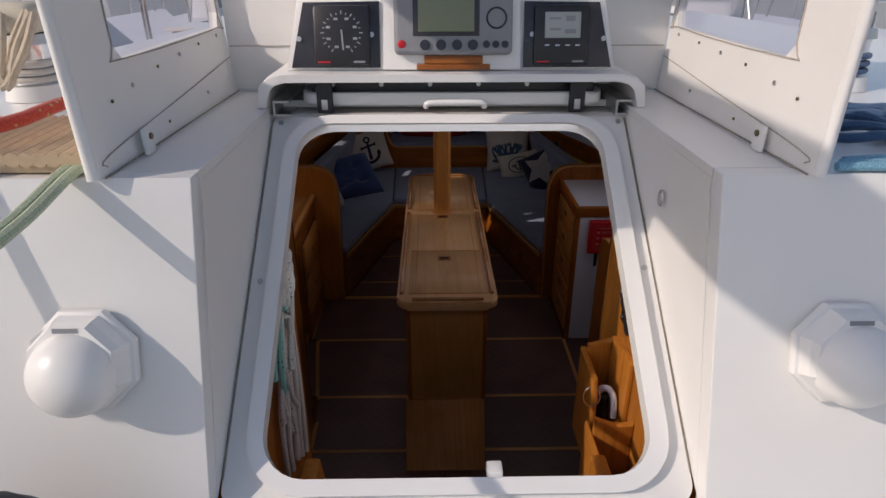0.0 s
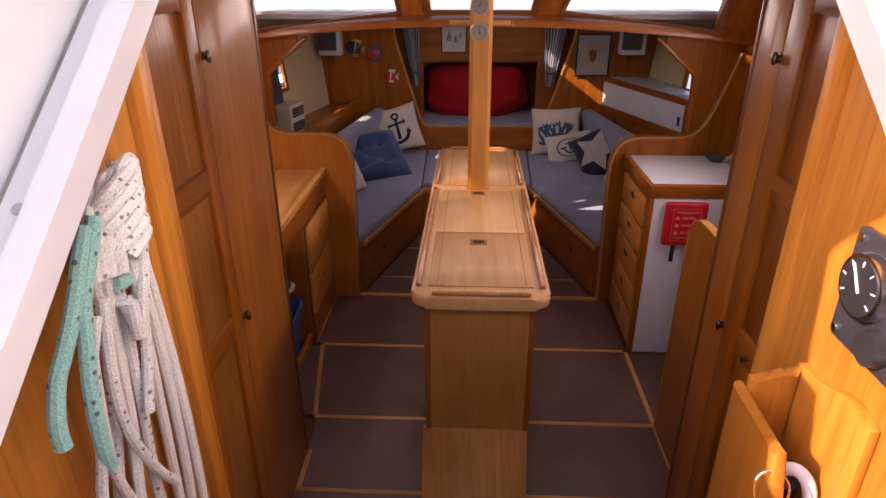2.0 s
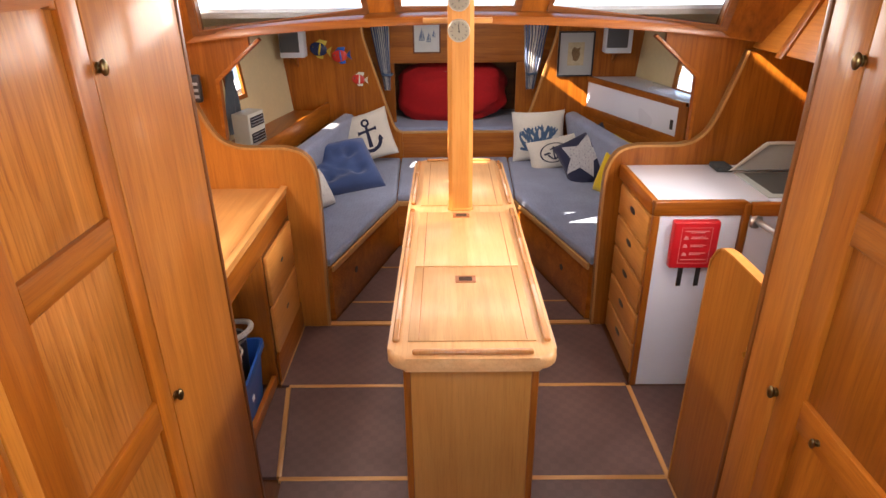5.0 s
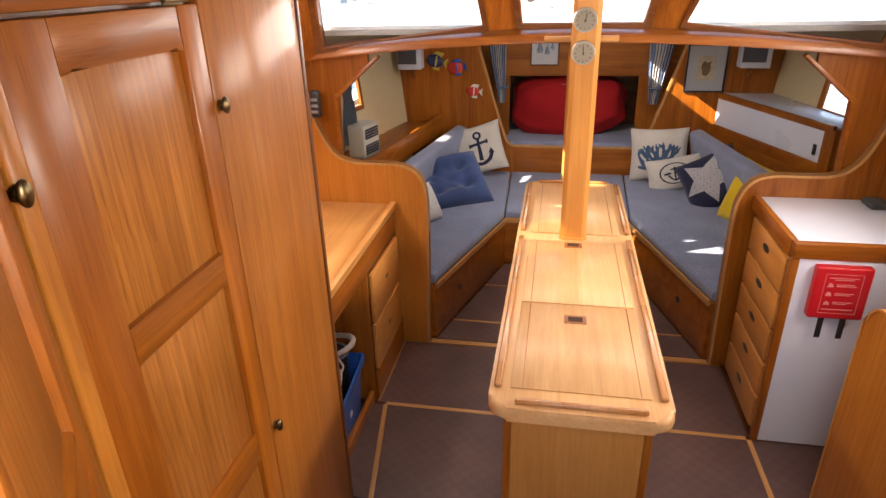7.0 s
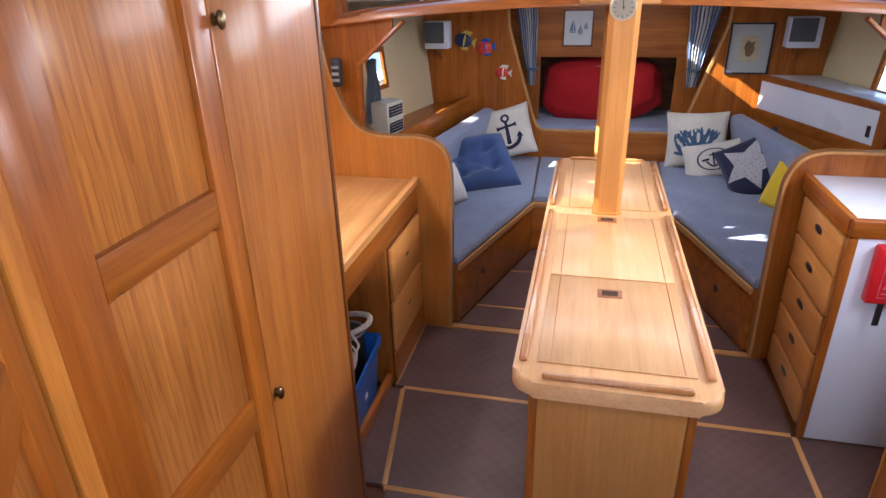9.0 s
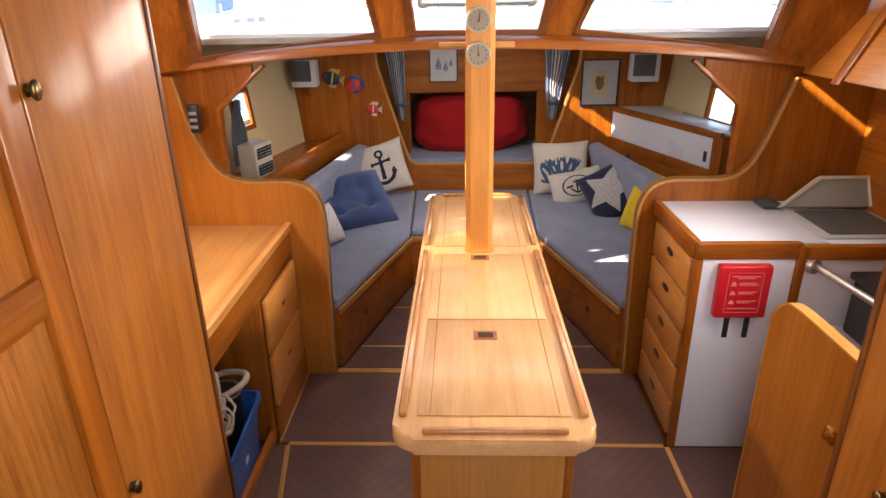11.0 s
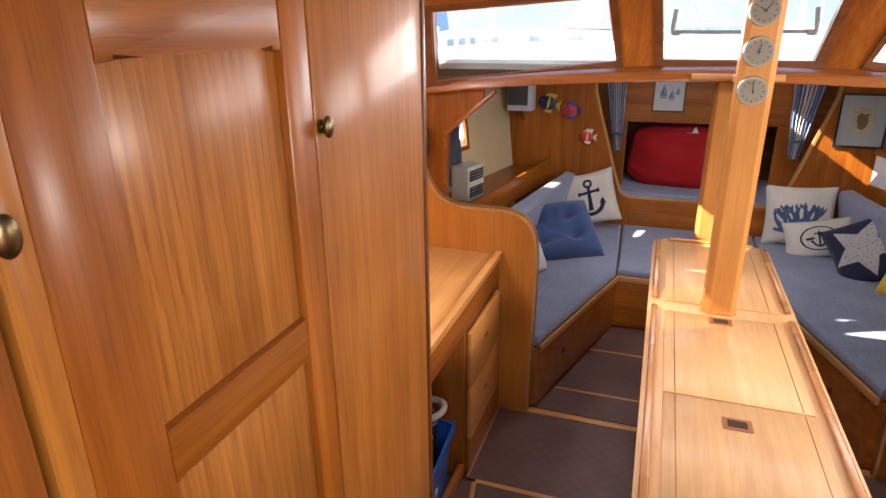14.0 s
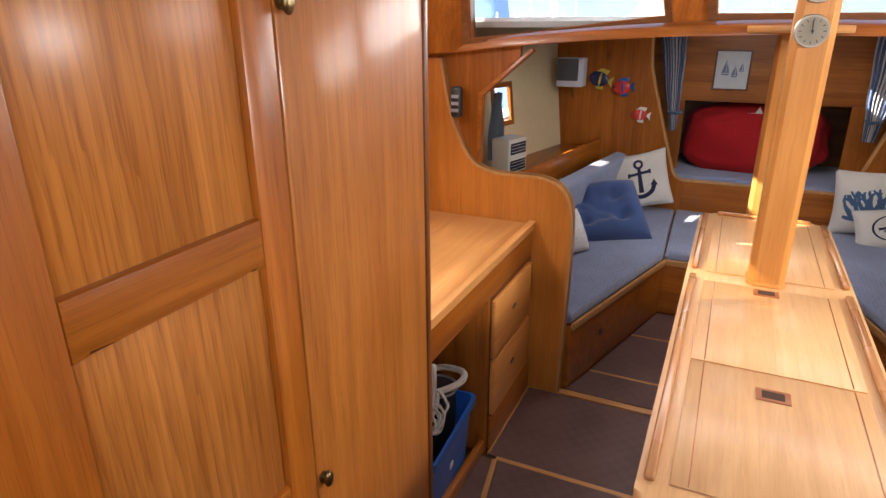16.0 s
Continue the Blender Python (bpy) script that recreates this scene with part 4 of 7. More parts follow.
part("top_trim", Shape().box(1.099, 1.499, 2.95, 2.984, 0.755, 0.803, 0.006), TEAK["x"], side_unit)
part("front_panel", Shape().box(1.099, 1.499, 2.962, 2.975, 0.30, 0.754, 0.001), WHITE, side_unit)
part("lower_shelf", Shape().box(1.10, 1.499, 2.25, 2.961, 0.50, 0.515, 0.002), WHITE, side_unit)
part("shelf_trim", Shape().box(1.088, 1.0995, 2.25, 2.961, 0.495, 0.535, 0.002), TEAK["y"], side_unit)
fridge = thing("fridge_lid", "open grey-green insulated fridge lid on the worktop", "fridge lid")
part("well_frame", Shape().box(1.185, 1.49, 3.03, 3.33, 0.797, 0.803, 0.002), plain("pale_grey_seal", (0.42, 0.47, 0.46), 0.5), fridge)
part("well", Shape().box(1.215, 1.47, 3.06, 3.31, 0.8035, 0.8045, 0), plain("dark_fridge_well", (0.08, 0.09, 0.09), 0.5), fridge, "dark open well")
LM = Matrix.Translation((1.355, 3.335, 0.806)) @ Matrix.Rotation(radians(62), 4, "X")
part("lid", Shape().prism([(-0.185, 0.0), (0.140, 0.0), (0.140, 0.110), (-0.035, 0.110)], "z", -0.001, 0.020, 0.003, m=LM), plain("grey_green_lid", (0.30, 0.33, 0.31), 0.45), fridge)
RIM = plain("pale_lid_rim", (0.62, 0.62, 0.55), 0.5)
for q in (((-0.190, 0.0), (-0.176, 0.0), (-0.028, 0.103), (-0.035, 0.116)), ((-0.028, 0.1035), (0.140, 0.1035), (0.140, 0.116), (-0.0345, 0.116)), ((0.1405, 0.0), (0.152, 0.0), (0.152, 0.116), (0.1405, 0.116))):
    part("rim", Shape().prism(list(q), "z", -0.004, 0.027, 0.002, m=LM), RIM, fridge, "pale raised rim")
part("hinge_block", Shape().box(1.120, 1.185, 3.335, 3.425, 0.800, 0.822, 0.004), plain("dark_rubber", (0.05, 0.06, 0.065), 0.7), fridge)
rail = thing("stove_rail", "chrome safety rail before the galley stove", "rail")
part("bar", Shape().cyl((1.125, 2.955, 0.735), (1.165, 2.60, 0.735), 0.011), ALU, rail)
part("flange", Shape().cyl((1.118, 2.9615, 0.735), (1.124, 2.950, 0.735), 0.028, 0.026), ALU, rail)
stove = thing("gimballed_stove", "black gimballed galley stove on a white shelf", "stove")
part("body", Shape().box(1.24, 1.48, 2.32, 2.93, 0.516, 0.70, 0.01), BLACK, stove)
part("hob", Shape().box(1.23, 1.49, 2.31, 2.94, 0.701, 0.725, 0.006), BLACK, stove)
part("burner", Shape().cyl((1.34, 2.8, 0.726), (1.34, 2.8, 0.745), 0.045, 0.035), BLACK, stove)
part("pan_support", Shape().box(1.29, 1.39, 2.795, 2.805, 0.745, 0.757, 0.002).box(1.335, 1.345, 2.75, 2.85, 0.7455, 0.757, 0.002), BLACK, stove)
board = thing("galley_side_board", "low varnished board with a rounded corner and pale edge", "partition")
prof = curve_pts([(2.005, 0.893), (2.20, 0.893), (2.36, 0.890), (2.415, 0.872), (2.445, 0.825), (2.452, 0.75)], 5) + [(2.456, 0.0), (2.005, 0.0)]
part("panel", Shape().prism(prof, "x", 0.742, 0.762, 0.003), PLY["z"], board)
part("edge_trim", Shape().strip(curve_pts([(2.005, 0.893), (2.20, 0.893), (2.36, 0.890), (2.415, 0.872), (2.445, 0.825), (2.452, 0.75), (2.456, 0.0)], 5), "x", 0.739, 0.766, 0.005, 0.002), POSTW["z"], board, "pale edge trim")
part("catch", Shape().box(0.732, 0.7415, 2.138, 2.164, 0.696, 0.730, 0.003).cyl((0.733, 2.151, 0.713), (0.722, 2.151, 0.713), 0.007), BRASSY, board, "brass catch")
fire = thing("fire_blanket_case", "red plastic fire blanket case with black pull tapes", "fire blanket")
part("case", Shape().box(0.822, 0.990, 2.938, 2.973, 0.555, 0.742, 0.008, 3), RED, fire)
PRINT = plain("pale_print", (0.66, 0.24, 0.24), 0.5)
sh = Shape()
ring(sh, [(0.850, 0.577), (0.962, 0.577), (0.962, 0.720), (0.850, 0.720)], [(0.8515, 0.5785), (0.9605, 0.5785), (0.9605, 0.7185), (0.8515, 0.7185)], 0, 0.0007, Matrix.Translation((0, 2.9378, 0)) @ Matrix.Rotation(radians(90), 4, "X"))
part("border_line", sh, PRINT, fire, "thin printed border", False)
for z, a, b in ((0.706, 0.862, 0.950), (0.700, 0.880, 0.935), (0.683, 0.888, 0.940), (0.677, 0.888, 0.948), (0.651, 0.888, 0.944), (0.645, 0.888, 0.935), (0.619, 0.888, 0.948), (0.613, 0.888, 0.930), (0.592, 0.858, 0.952)):
    part("lettering_bar", Shape().box(a, b, 2.9368, 2.9375, z - 0.0015, z + 0.0015, 0), PRINT, fire)
for z in (0.680, 0.648, 0.615):
    part("pictogram", Shape().prism([(0.860, z - 0.007), (0.879, z - 0.007), (0.876, z + 0.004), (0.866, z + 0.008)], "y", 2.9368, 2.9375), PRINT, fire)
for x in (0.862, 0.928):
    part("pull_tape", Shape().box(x, x + 0.018, 2.945, 2.949, 0.478, 0.556, 0.0012), BLACK, fire, "black pull tape")

# ---- settees ----
BASE_L = [(-0.553, 3.502), (-0.302, 4.375), (-0.302, SB - 0.002), (-1.06, SB - 0.002), (-1.33, 3.502)]
BASE_R = [(0.676, 3.502), (0.412, 4.400), (0.412, SB - 0.002), (1.27, SB - 0.002), (1.55, 3.502)]


def settee(name, label, base, cushion, front):
    t = thing(name, label, "settee")
    part("base", Shape().prism(base, "z", 0.0, 0.283, 0.002), TEAK["x"], t, "dark teak locker base")
    c = part("seat_cushion", Shape().prism(cushion, "z", 0.286, 0.340, 0.020, 5), SEAT, t, "blue-grey patterned seat cushion")
    (xa, ya), (xb, yb) = front
    d = Vector((xb - xa, yb - ya, 0)).normalized()
    n = Vector((d.y, -d.x, 0))
    if n.dot(Vector((0.05 - xa, 0, 0)) + Vector((0, -0.5, 0))) < 0:
        n = -n
    a, b = Vector((xa, ya, 0)), Vector((xb, yb, 0))
    tr = Shape()
    q = [a + n * 0.002, b + n * 0.002, b + n * 0.014, a + n * 0.014]
    tr.prism([(v.x, v.y) for v in q], "z", 0.268, 0.300, 0.004)
    part("front_trim", tr, TRIMW["y"], t, "pale front trim")
    f = a + (b - a) * 0.30 + n * 0.001
    part("finger_hole", Shape().cyl(f - n * 0.001 + Vector((0, 0, 0.15)), f + n * 0.001 + Vector((0, 0, 0.15)), 0.017, seg=18), BLACK, t)
    return t


def inset(poly, g):
    cx, cy = sum(p[0] for p in poly) / len(poly), sum(p[1] for p in poly) / len(poly)
    return [(x + (cx - x) * g, y + (cy - y) * g) for x, y in poly]


settee("settee_port", "long settee with blue-grey cushions on a teak base", BASE_L, inset([(-0.553, 3.503), (-0.302, 4.375), (-0.330, SB - 0.01), (-1.04, SB - 0.01), (-1.30, 3.503)], 0.006), ((-0.553, 3.502), (-0.302, 4.375)))
settee("settee_starboard", "long settee with blue-grey cushions on a teak base", BASE_R, inset([(0.676, 3.503), (0.412, 4.400), (0.445, SB - 0.01), (1.25, SB - 0.01), (1.52, 3.503)], 0.006), ((0.676, 3.502), (0.412, 4.400)))
settee("settee_forward", "short forward seat with a blue-grey cushion", [(-0.301, 4.388), (0.411, 4.388), (0.411, SB - 0.002), (-0.301, SB - 0.002)], inset([(-0.300, 4.390), (0.410, 4.390), (0.440, SB - 0.01), (-0.325, SB - 0.01)], 0.006), ((-0.301, 4.388), (0.411, 4.388)))


def backrest(name, a, b, lean, s):
    """A leaning back cushion from a to b along the settee."""
    t = thing(name, "blue-grey upholstered back cushion leaning on the settee ledge", "cushion", "settee back cushions")
    a, b = Vector(a), Vector(b)
    d = (b - a).normalized()
    n = Vector((0, 0, 1)).cross(d) * s
    L = (b - a).length
    M = Matrix.Translation(a) @ Matrix((d, -n, Vector((0, 0, 1)))).transposed().to_4x4() @ Matrix.Rotation(radians(lean), 4, "X")
    sh = Shape()
    sh.box(0, L, -0.045, 0.045, 0.0, 0.335, 0.03, 4, m=M)
    part("pad", sh, SEAT, t)
    return t


backrest("back_cushion", (-0.735, 5.17, 0.339), (-1.00, 3.56, 0.339), 12, 1)
backrest("back_cushion", (0.925, 5.17, 0.339), (1.20, 3.56, 0.339), -12, 1)
ledge = thing("shelf_port", "varnished ledge and shelf behind the settee back", "shelf", kind="structure")
part("fiddle", Shape().prism([(-0.835, SB - 0.002), (-0.815, SB - 0.002), (-1.075, 3.502), (-1.095, 3.502)], "z", 0.60, 0.735, 0.004), TEAK["y"], ledge)
part("shelf_board", Shape().prism([(-0.836, SB - 0.003), (-1.11, SB - 0.003), (-1.44, 3.503), (-1.096, 3.503)], "z", 0.665, 0.68, 0), TEAK["y"], ledge)

# ---- saloon: cushions, pictures and lockers ----
def basis(o, right, facing):
    """A pose at o whose x runs along right and whose z points along facing."""
    z = Vector(facing).normalized()
    x = Vector(right)
    x = (x - z * x.dot(z)).normalized()
    return Matrix.Translation(o) @ Matrix((x, z.cross(x), z)).transposed().to_4x4()


class Pillow:
    """A stuffed pillow w by h and t thick; surf gives points on its front for prints."""

    def __init__(self, m, w, h, t, dents=(), seed=1):
        self.m, self.w, self.h, self.t, self.dents, self.seed = m, w, h, t, dents, seed

    def bulge(self, u, v):
        b = (max(0.0, 1 - abs(u) ** 2.6) * max(0.0, 1 - abs(v) ** 2.6)) ** 0.42
        for du, dv, r, k in self.dents:
            b *= 1 - k * math.exp(-((u - du) ** 2 + (v - dv) ** 2) / (r * r))
        return b

    def surf(self, u, v, side=1, lift=0.0):
        pull = 1 - 0.07 * (1 - u * u) * abs(v) ** 3
        pull2 = 1 - 0.07 * (1 - v * v) * abs(u) ** 3
        wr = 0.004 * noise.noise(Vector((u * 2.2 + self.seed, v * 2.2, self.seed * 3.1)))
        z = side * (self.t / 2 * self.bulge(u, v) + wr * self.bulge(u, v)) + lift
        return self.m @ Vector((u * self.w / 2 * pull2, v * self.h / 2 * pull, z))

    def mesh(self, n=22):
        sh = Shape()
        for s in (1, -1):
            sh.grid(lambda a, b: self.surf(2 * a - 1, 2 * b - 1, s), n, n)
        bmesh.ops.remove_doubles(sh.bm, verts=sh.bm.verts, dist=0.0004)
        return sh

    def ribbon(self, sh, pts, w, lift=0.0018, steps=6):
        """A printed line through (u, v) points; w is its half-width, one or one for each point."""
        line = curve_pts(pts, steps) if len(pts) > 2 else [lerp2(pts[0], pts[1], i / 6) for i in range(7)]
        n = len(line)
        ws = [w] * n if isinstance(w, (int, float)) else [w[0] + (w[1] - w[0]) * i / (n - 1) for i in range(n)]
        prev = None
        for i, p in enumerate(line):
            a, b = Vector(line[max(i - 1, 0)]), Vector(line[min(i + 1, n - 1)])
            d = (b - a).normalized()
            L = [sh.bm.verts.new(self.surf(p[0] - d.y * ws[i] * k, p[1] + d.x * ws[i] * k, 1, lift)) for k in (1, 0, -1)]
            if prev:
                sh.bm.faces.new((prev[0], prev[1], L[1], L[0]))
                sh.bm.faces.new((prev[1], prev[2], L[2], L[1]))
            prev = L
        return sh

    def patch(self, sh, pts, lift=0.0018, rings=5):
        """A printed filled shape that is star-shaped about its middle."""
        cu, cv = sum(p[0] for p in pts) / len(pts), sum(p[1] for p in pts) / len(pts)
        dense = []
        for a, b in zip(pts, pts[1:] + pts[:1]):
            dense += [lerp2(a, b, k / 5) for k in range(5)]
        prev = None
        for r in range(rings + 1):
            f = max(r / rings, 0.02)
            L = [sh.bm.verts.new(self.surf(cu + (u - cu) * f, cv + (v - cv) * f, 1, lift)) for u, v in dense]
            if prev:
                for i in range(len(L)):
                    sh.bm.faces.new((prev[i], prev[(i + 1) % len(L)], L[(i + 1) % len(L)], L[i]))
            prev = L
        return sh


def spin(right, facing, deg):
    z = Vector(facing).normalized()
    return Matrix.Rotation(radians(deg), 3, z) @ Vector(right)


F1 = (0.12, -1.0, 0.26)
pw = Pillow(basis((-0.535, 5.075, 0.522), spin((1, 0.1, 0), F1, 15), F1), 0.335, 0.335, 0.11, seed=1)
t = thing("throw_pillow", "off-white linen pillow with a navy anchor print", "pillow", "throw pillows on the settees")
part("cover", pw.mesh(), LINEN, t)
sh = Shape()
pw.ribbon(sh, [(0.0, 0.40), (-0.03, -0.45)], (0.055, 0.085))
pw.ribbon(sh, [(-0.36, 0.20), (0.34, 0.26)], 0.05)
pw.ribbon(sh, [(-0.37, 0.12), (-0.36, 0.28)], 0.04)
pw.ribbon(sh, [(0.34, 0.18), (0.35, 0.34)], 0.04)
pw.ribbon(sh, [(-0.48, -0.20), (-0.38, -0.46), (-0.04, -0.60), (0.30, -0.46), (0.45, -0.18)], 0.075)
pw.patch(sh, [(-0.60, -0.28), (-0.34, -0.22), (-0.44, -0.06)])
pw.patch(sh, [(0.56, -0.26), (0.30, -0.22), (0.44, -0.02)])
ringpts = [(0.0 + 0.13 * math.cos(a), 0.56 + 0.13 * math.sin(a)) for a in [2 * math.pi * i / 10 for i in range(11)]]
pw.ribbon(sh, ringpts, 0.045)
part("anchor_print", sh, NAVYD, t, "dark navy anchor", False)

F2 = (0.28, -0.62, 0.80)
pw = Pillow(basis((-0.675, 4.55, 0.44), spin((1, 0.05, 0), F2, 24), F2), 0.50, 0.38, 0.26, dents=((-0.42, 0.36, 0.20, 0.72), (0.36, 0.34, 0.20, 0.72), (-0.36, -0.38, 0.20, 0.72), (0.40, -0.34, 0.20, 0.72), (0.0, 0.0, 0.24, 0.65), (0.0, 0.34, 0.17, 0.40), (0.0, -0.36, 0.17, 0.40), (-0.40, 0.0, 0.17, 0.40), (0.39, 0.0, 0.17, 0.40), (-0.2, 0.18, 0.15, 0.35), (0.2, -0.17, 0.15, 0.35), (0.18, 0.17, 0.15, 0.35), (-0.18, -0.19, 0.15, 0.35)), seed=2)
t = thing("seat_pad", "tufted denim-blue cushion lying against the settee back", "cushion")
part("cover", pw.mesh(34), NAVY, t)
for u, v in ((-0.42, 0.36), (0.36, 0.34), (-0.36, -0.38), (0.40, -0.34)):
    part("tufting_button", Shape().ball(pw.surf(u, v, 1, 0.001), 0.005, u=10, v=6), NAVY, t)

pw = Pillow(basis((-0.765, 4.16, 0.43), (0.5, 1, 0), (0.7, -0.55, 0.45)), 0.26, 0.22, 0.12, seed=3)
t = thing("throw_pillow", "pale speckled pillow tucked behind the partition", "pillow", "throw pillows on the settees")
part("cover", pw.mesh(), fabric("speckled_cotton", (0.60, 0.60, 0.60), 400, fleck=(0.12, 0.14, 0.20), fleck_scale=50), t)

F3 = (-0.10, -1.0, 0.24)
pw = Pillow(basis((0.640, 5.085, 0.512), spin((1, -0.08, 0), F3, 3), F3), 0.365, 0.345, 0.11, seed=4)
t = thing("throw_pillow", "off-white linen pillow with a slate-blue coral print", "pillow", "throw pillows on the settees")
part("cover", pw.mesh(), LINEN, t)
sh = Shape()
rnd = random.Random(5)


def coral(p, a, l, w, depth):
    q = (p[0] + l * math.cos(a), p[1] + l * math.sin(a))
    if abs(q[0]) > 0.74 or q[1] > 0.64:
        return
    mid = (p[0] + 0.5 * l * math.cos(a + 0.12), p[1] + 0.5 * l * math.sin(a + 0.12))
    pw.ribbon(sh, [p, mid, q], (w, w * 0.72), steps=3)
    if depth:
        for da in (rnd.uniform(0.25, 0.5), rnd.uniform(-0.5, -0.25)):
            coral(q, a + da, l * rnd.uniform(0.72, 0.9), w * 0.74, depth - 1)


for a in (0.45, 0.85, 1.2, 1.55, 1.9, 2.3, 2.7):
    coral((0.05 + 0.12 * math.cos(a), -0.66), a, 0.37, 0.095, 3)
part("coral_print", sh, TEALP, t, "slate-blue branching coral", False)

F4 = (-0.12, -1.0, 0.42)
pw = Pillow(basis((0.728, 4.945, 0.428), spin((1, -0.10, 0), F4, 13), F4), 0.345, 0.215, 0.09, seed=5)
t = thing("throw_pillow", "small off-white pillow with an oval anchor emblem", "pillow", "throw pillows on the settees")
part("cover", pw.mesh(), LINEN, t)
sh = Shape()
pw.ribbon(sh, [(0.52 * math.cos(2 * math.pi * i / 16), 0.60 * math.sin(2 * math.pi * i / 16)) for i in range(17)], 0.03)
pw.ribbon(sh, [(0, 0.38), (0, -0.40)], 0.028)
pw.ribbon(sh, [(-0.14, 0.24), (0.14, 0.24)], 0.04)
pw.ribbon(sh, [(-0.24, -0.10), (0.0, -0.42), (0.24, -0.10)], 0.035)
pw.ribbon(sh, [(-0.38, -0.04), (-0.14, 0.02)], 0.06)
pw.ribbon(sh, [(0.14, 0.0), (0.38, -0.04)], 0.06)
part("emblem_print", sh, NAVYD, t, "navy oval emblem", False)

F5 = (-0.42, -0.80, 0.55)
pw = Pillow(basis((0.900, 4.690, 0.470), spin((1, -0.45, 0), F5, 34), F5), 0.355, 0.345, 0.12, seed=6)
t = thing("throw_pillow", "navy pillow with a speckled white star print", "pillow", "throw pillows on the settees")
part("cover", pw.mesh(), NAVYD, t)
sh = Shape()
star = []
for i in range(10):
    a = radians(128 + 36 * i)
    r = 0.92 if i % 2 == 0 else 0.44
    star.append((max(-0.93, min(0.93, -0.10 + r * math.cos(a))), max(-0.93, min(0.93, 0.02 + r * math.sin(a)))))
pw.patch(sh, star, rings=10)
part("star_print", sh, fabric("speckled_star_cotton", (0.46, 0.46, 0.48), 300, fleck=(0.015, 0.02, 0.07), fleck_scale=62), t, "speckled white star", False)

pw = Pillow(basis((1.045, 4.33, 0.485), (0.3, -1, 0), (-0.75, -0.5, 0.3)), 0.37, 0.36, 0.14, seed=7)
t = thing("throw_pillow", "bright yellow cloth pillow beside the partition", "pillow", "throw pillows on the settees")
part("cover", pw.mesh(), YELLOW, t)

# berth niche with its red bag
berth = thing("berth_mattress", "blue-grey mattress filling the forepeak niche", "mattress")
part("mattress", Shape().box(-0.70, 0.90, 5.228, 5.84, 0.455, 0.545, 0.02, 3), SEAT, berth)
part("base_board", Shape().box(-0.72, 0.92, 5.227, 5.84, 0.40, 0.454, 0.001), DARKW["x"], berth)
bag = thing("sail_bag", "bulky red nylon bag with a white star on the berth", "bag")
BAGC = Vector((0.062, 5.60, 0.735))


def bag_pt(a, b):
    th, ph = 2 * math.pi * a, math.pi * (b - 0.5)
    c = lambda x, p: math.copysign(abs(x) ** p, x)
    d = Vector((c(math.cos(ph), 0.5) * c(math.cos(th), 0.6), c(math.cos(ph), 0.5) * c(math.sin(th), 0.6), c(math.sin(ph), 0.6)))
    k = 1.0 + 0.12 * noise.noise(d * 1.7) - 0.05 * abs(noise.noise(d * 3.0 + Vector((9, 4, 1)))) + 0.03 * noise.noise(d * 5.0 + Vector((3, 1, 2))) + 0.008 * noise.noise(d * 11.0)
    return BAGC + Vector((d.x * 0.405 * k, d.y * 0.22 * k, d.z * (0.205 - 0.02 * d.x) * k))


sh = Shape().grid(bag_pt, 72, 36)
bmesh.ops.remove_doubles(sh.bm, verts=sh.bm.verts, dist=0.0005)
part("body", sh, REDBAG, bag)
sp = [(0.05 + (0.075 if i % 2 == 0 else 0.032) * math.sin(2 * math.pi * i / 10), 0.885 + (0.060 if i % 2 == 0 else 0.026) * math.cos(2 * math.pi * i / 10)) for i in range(10)]
part("star", Shape().prism([(x, z) for x, z in sp], "y", 5.418, 5.424), LINEN, bag, "white star patch", False)


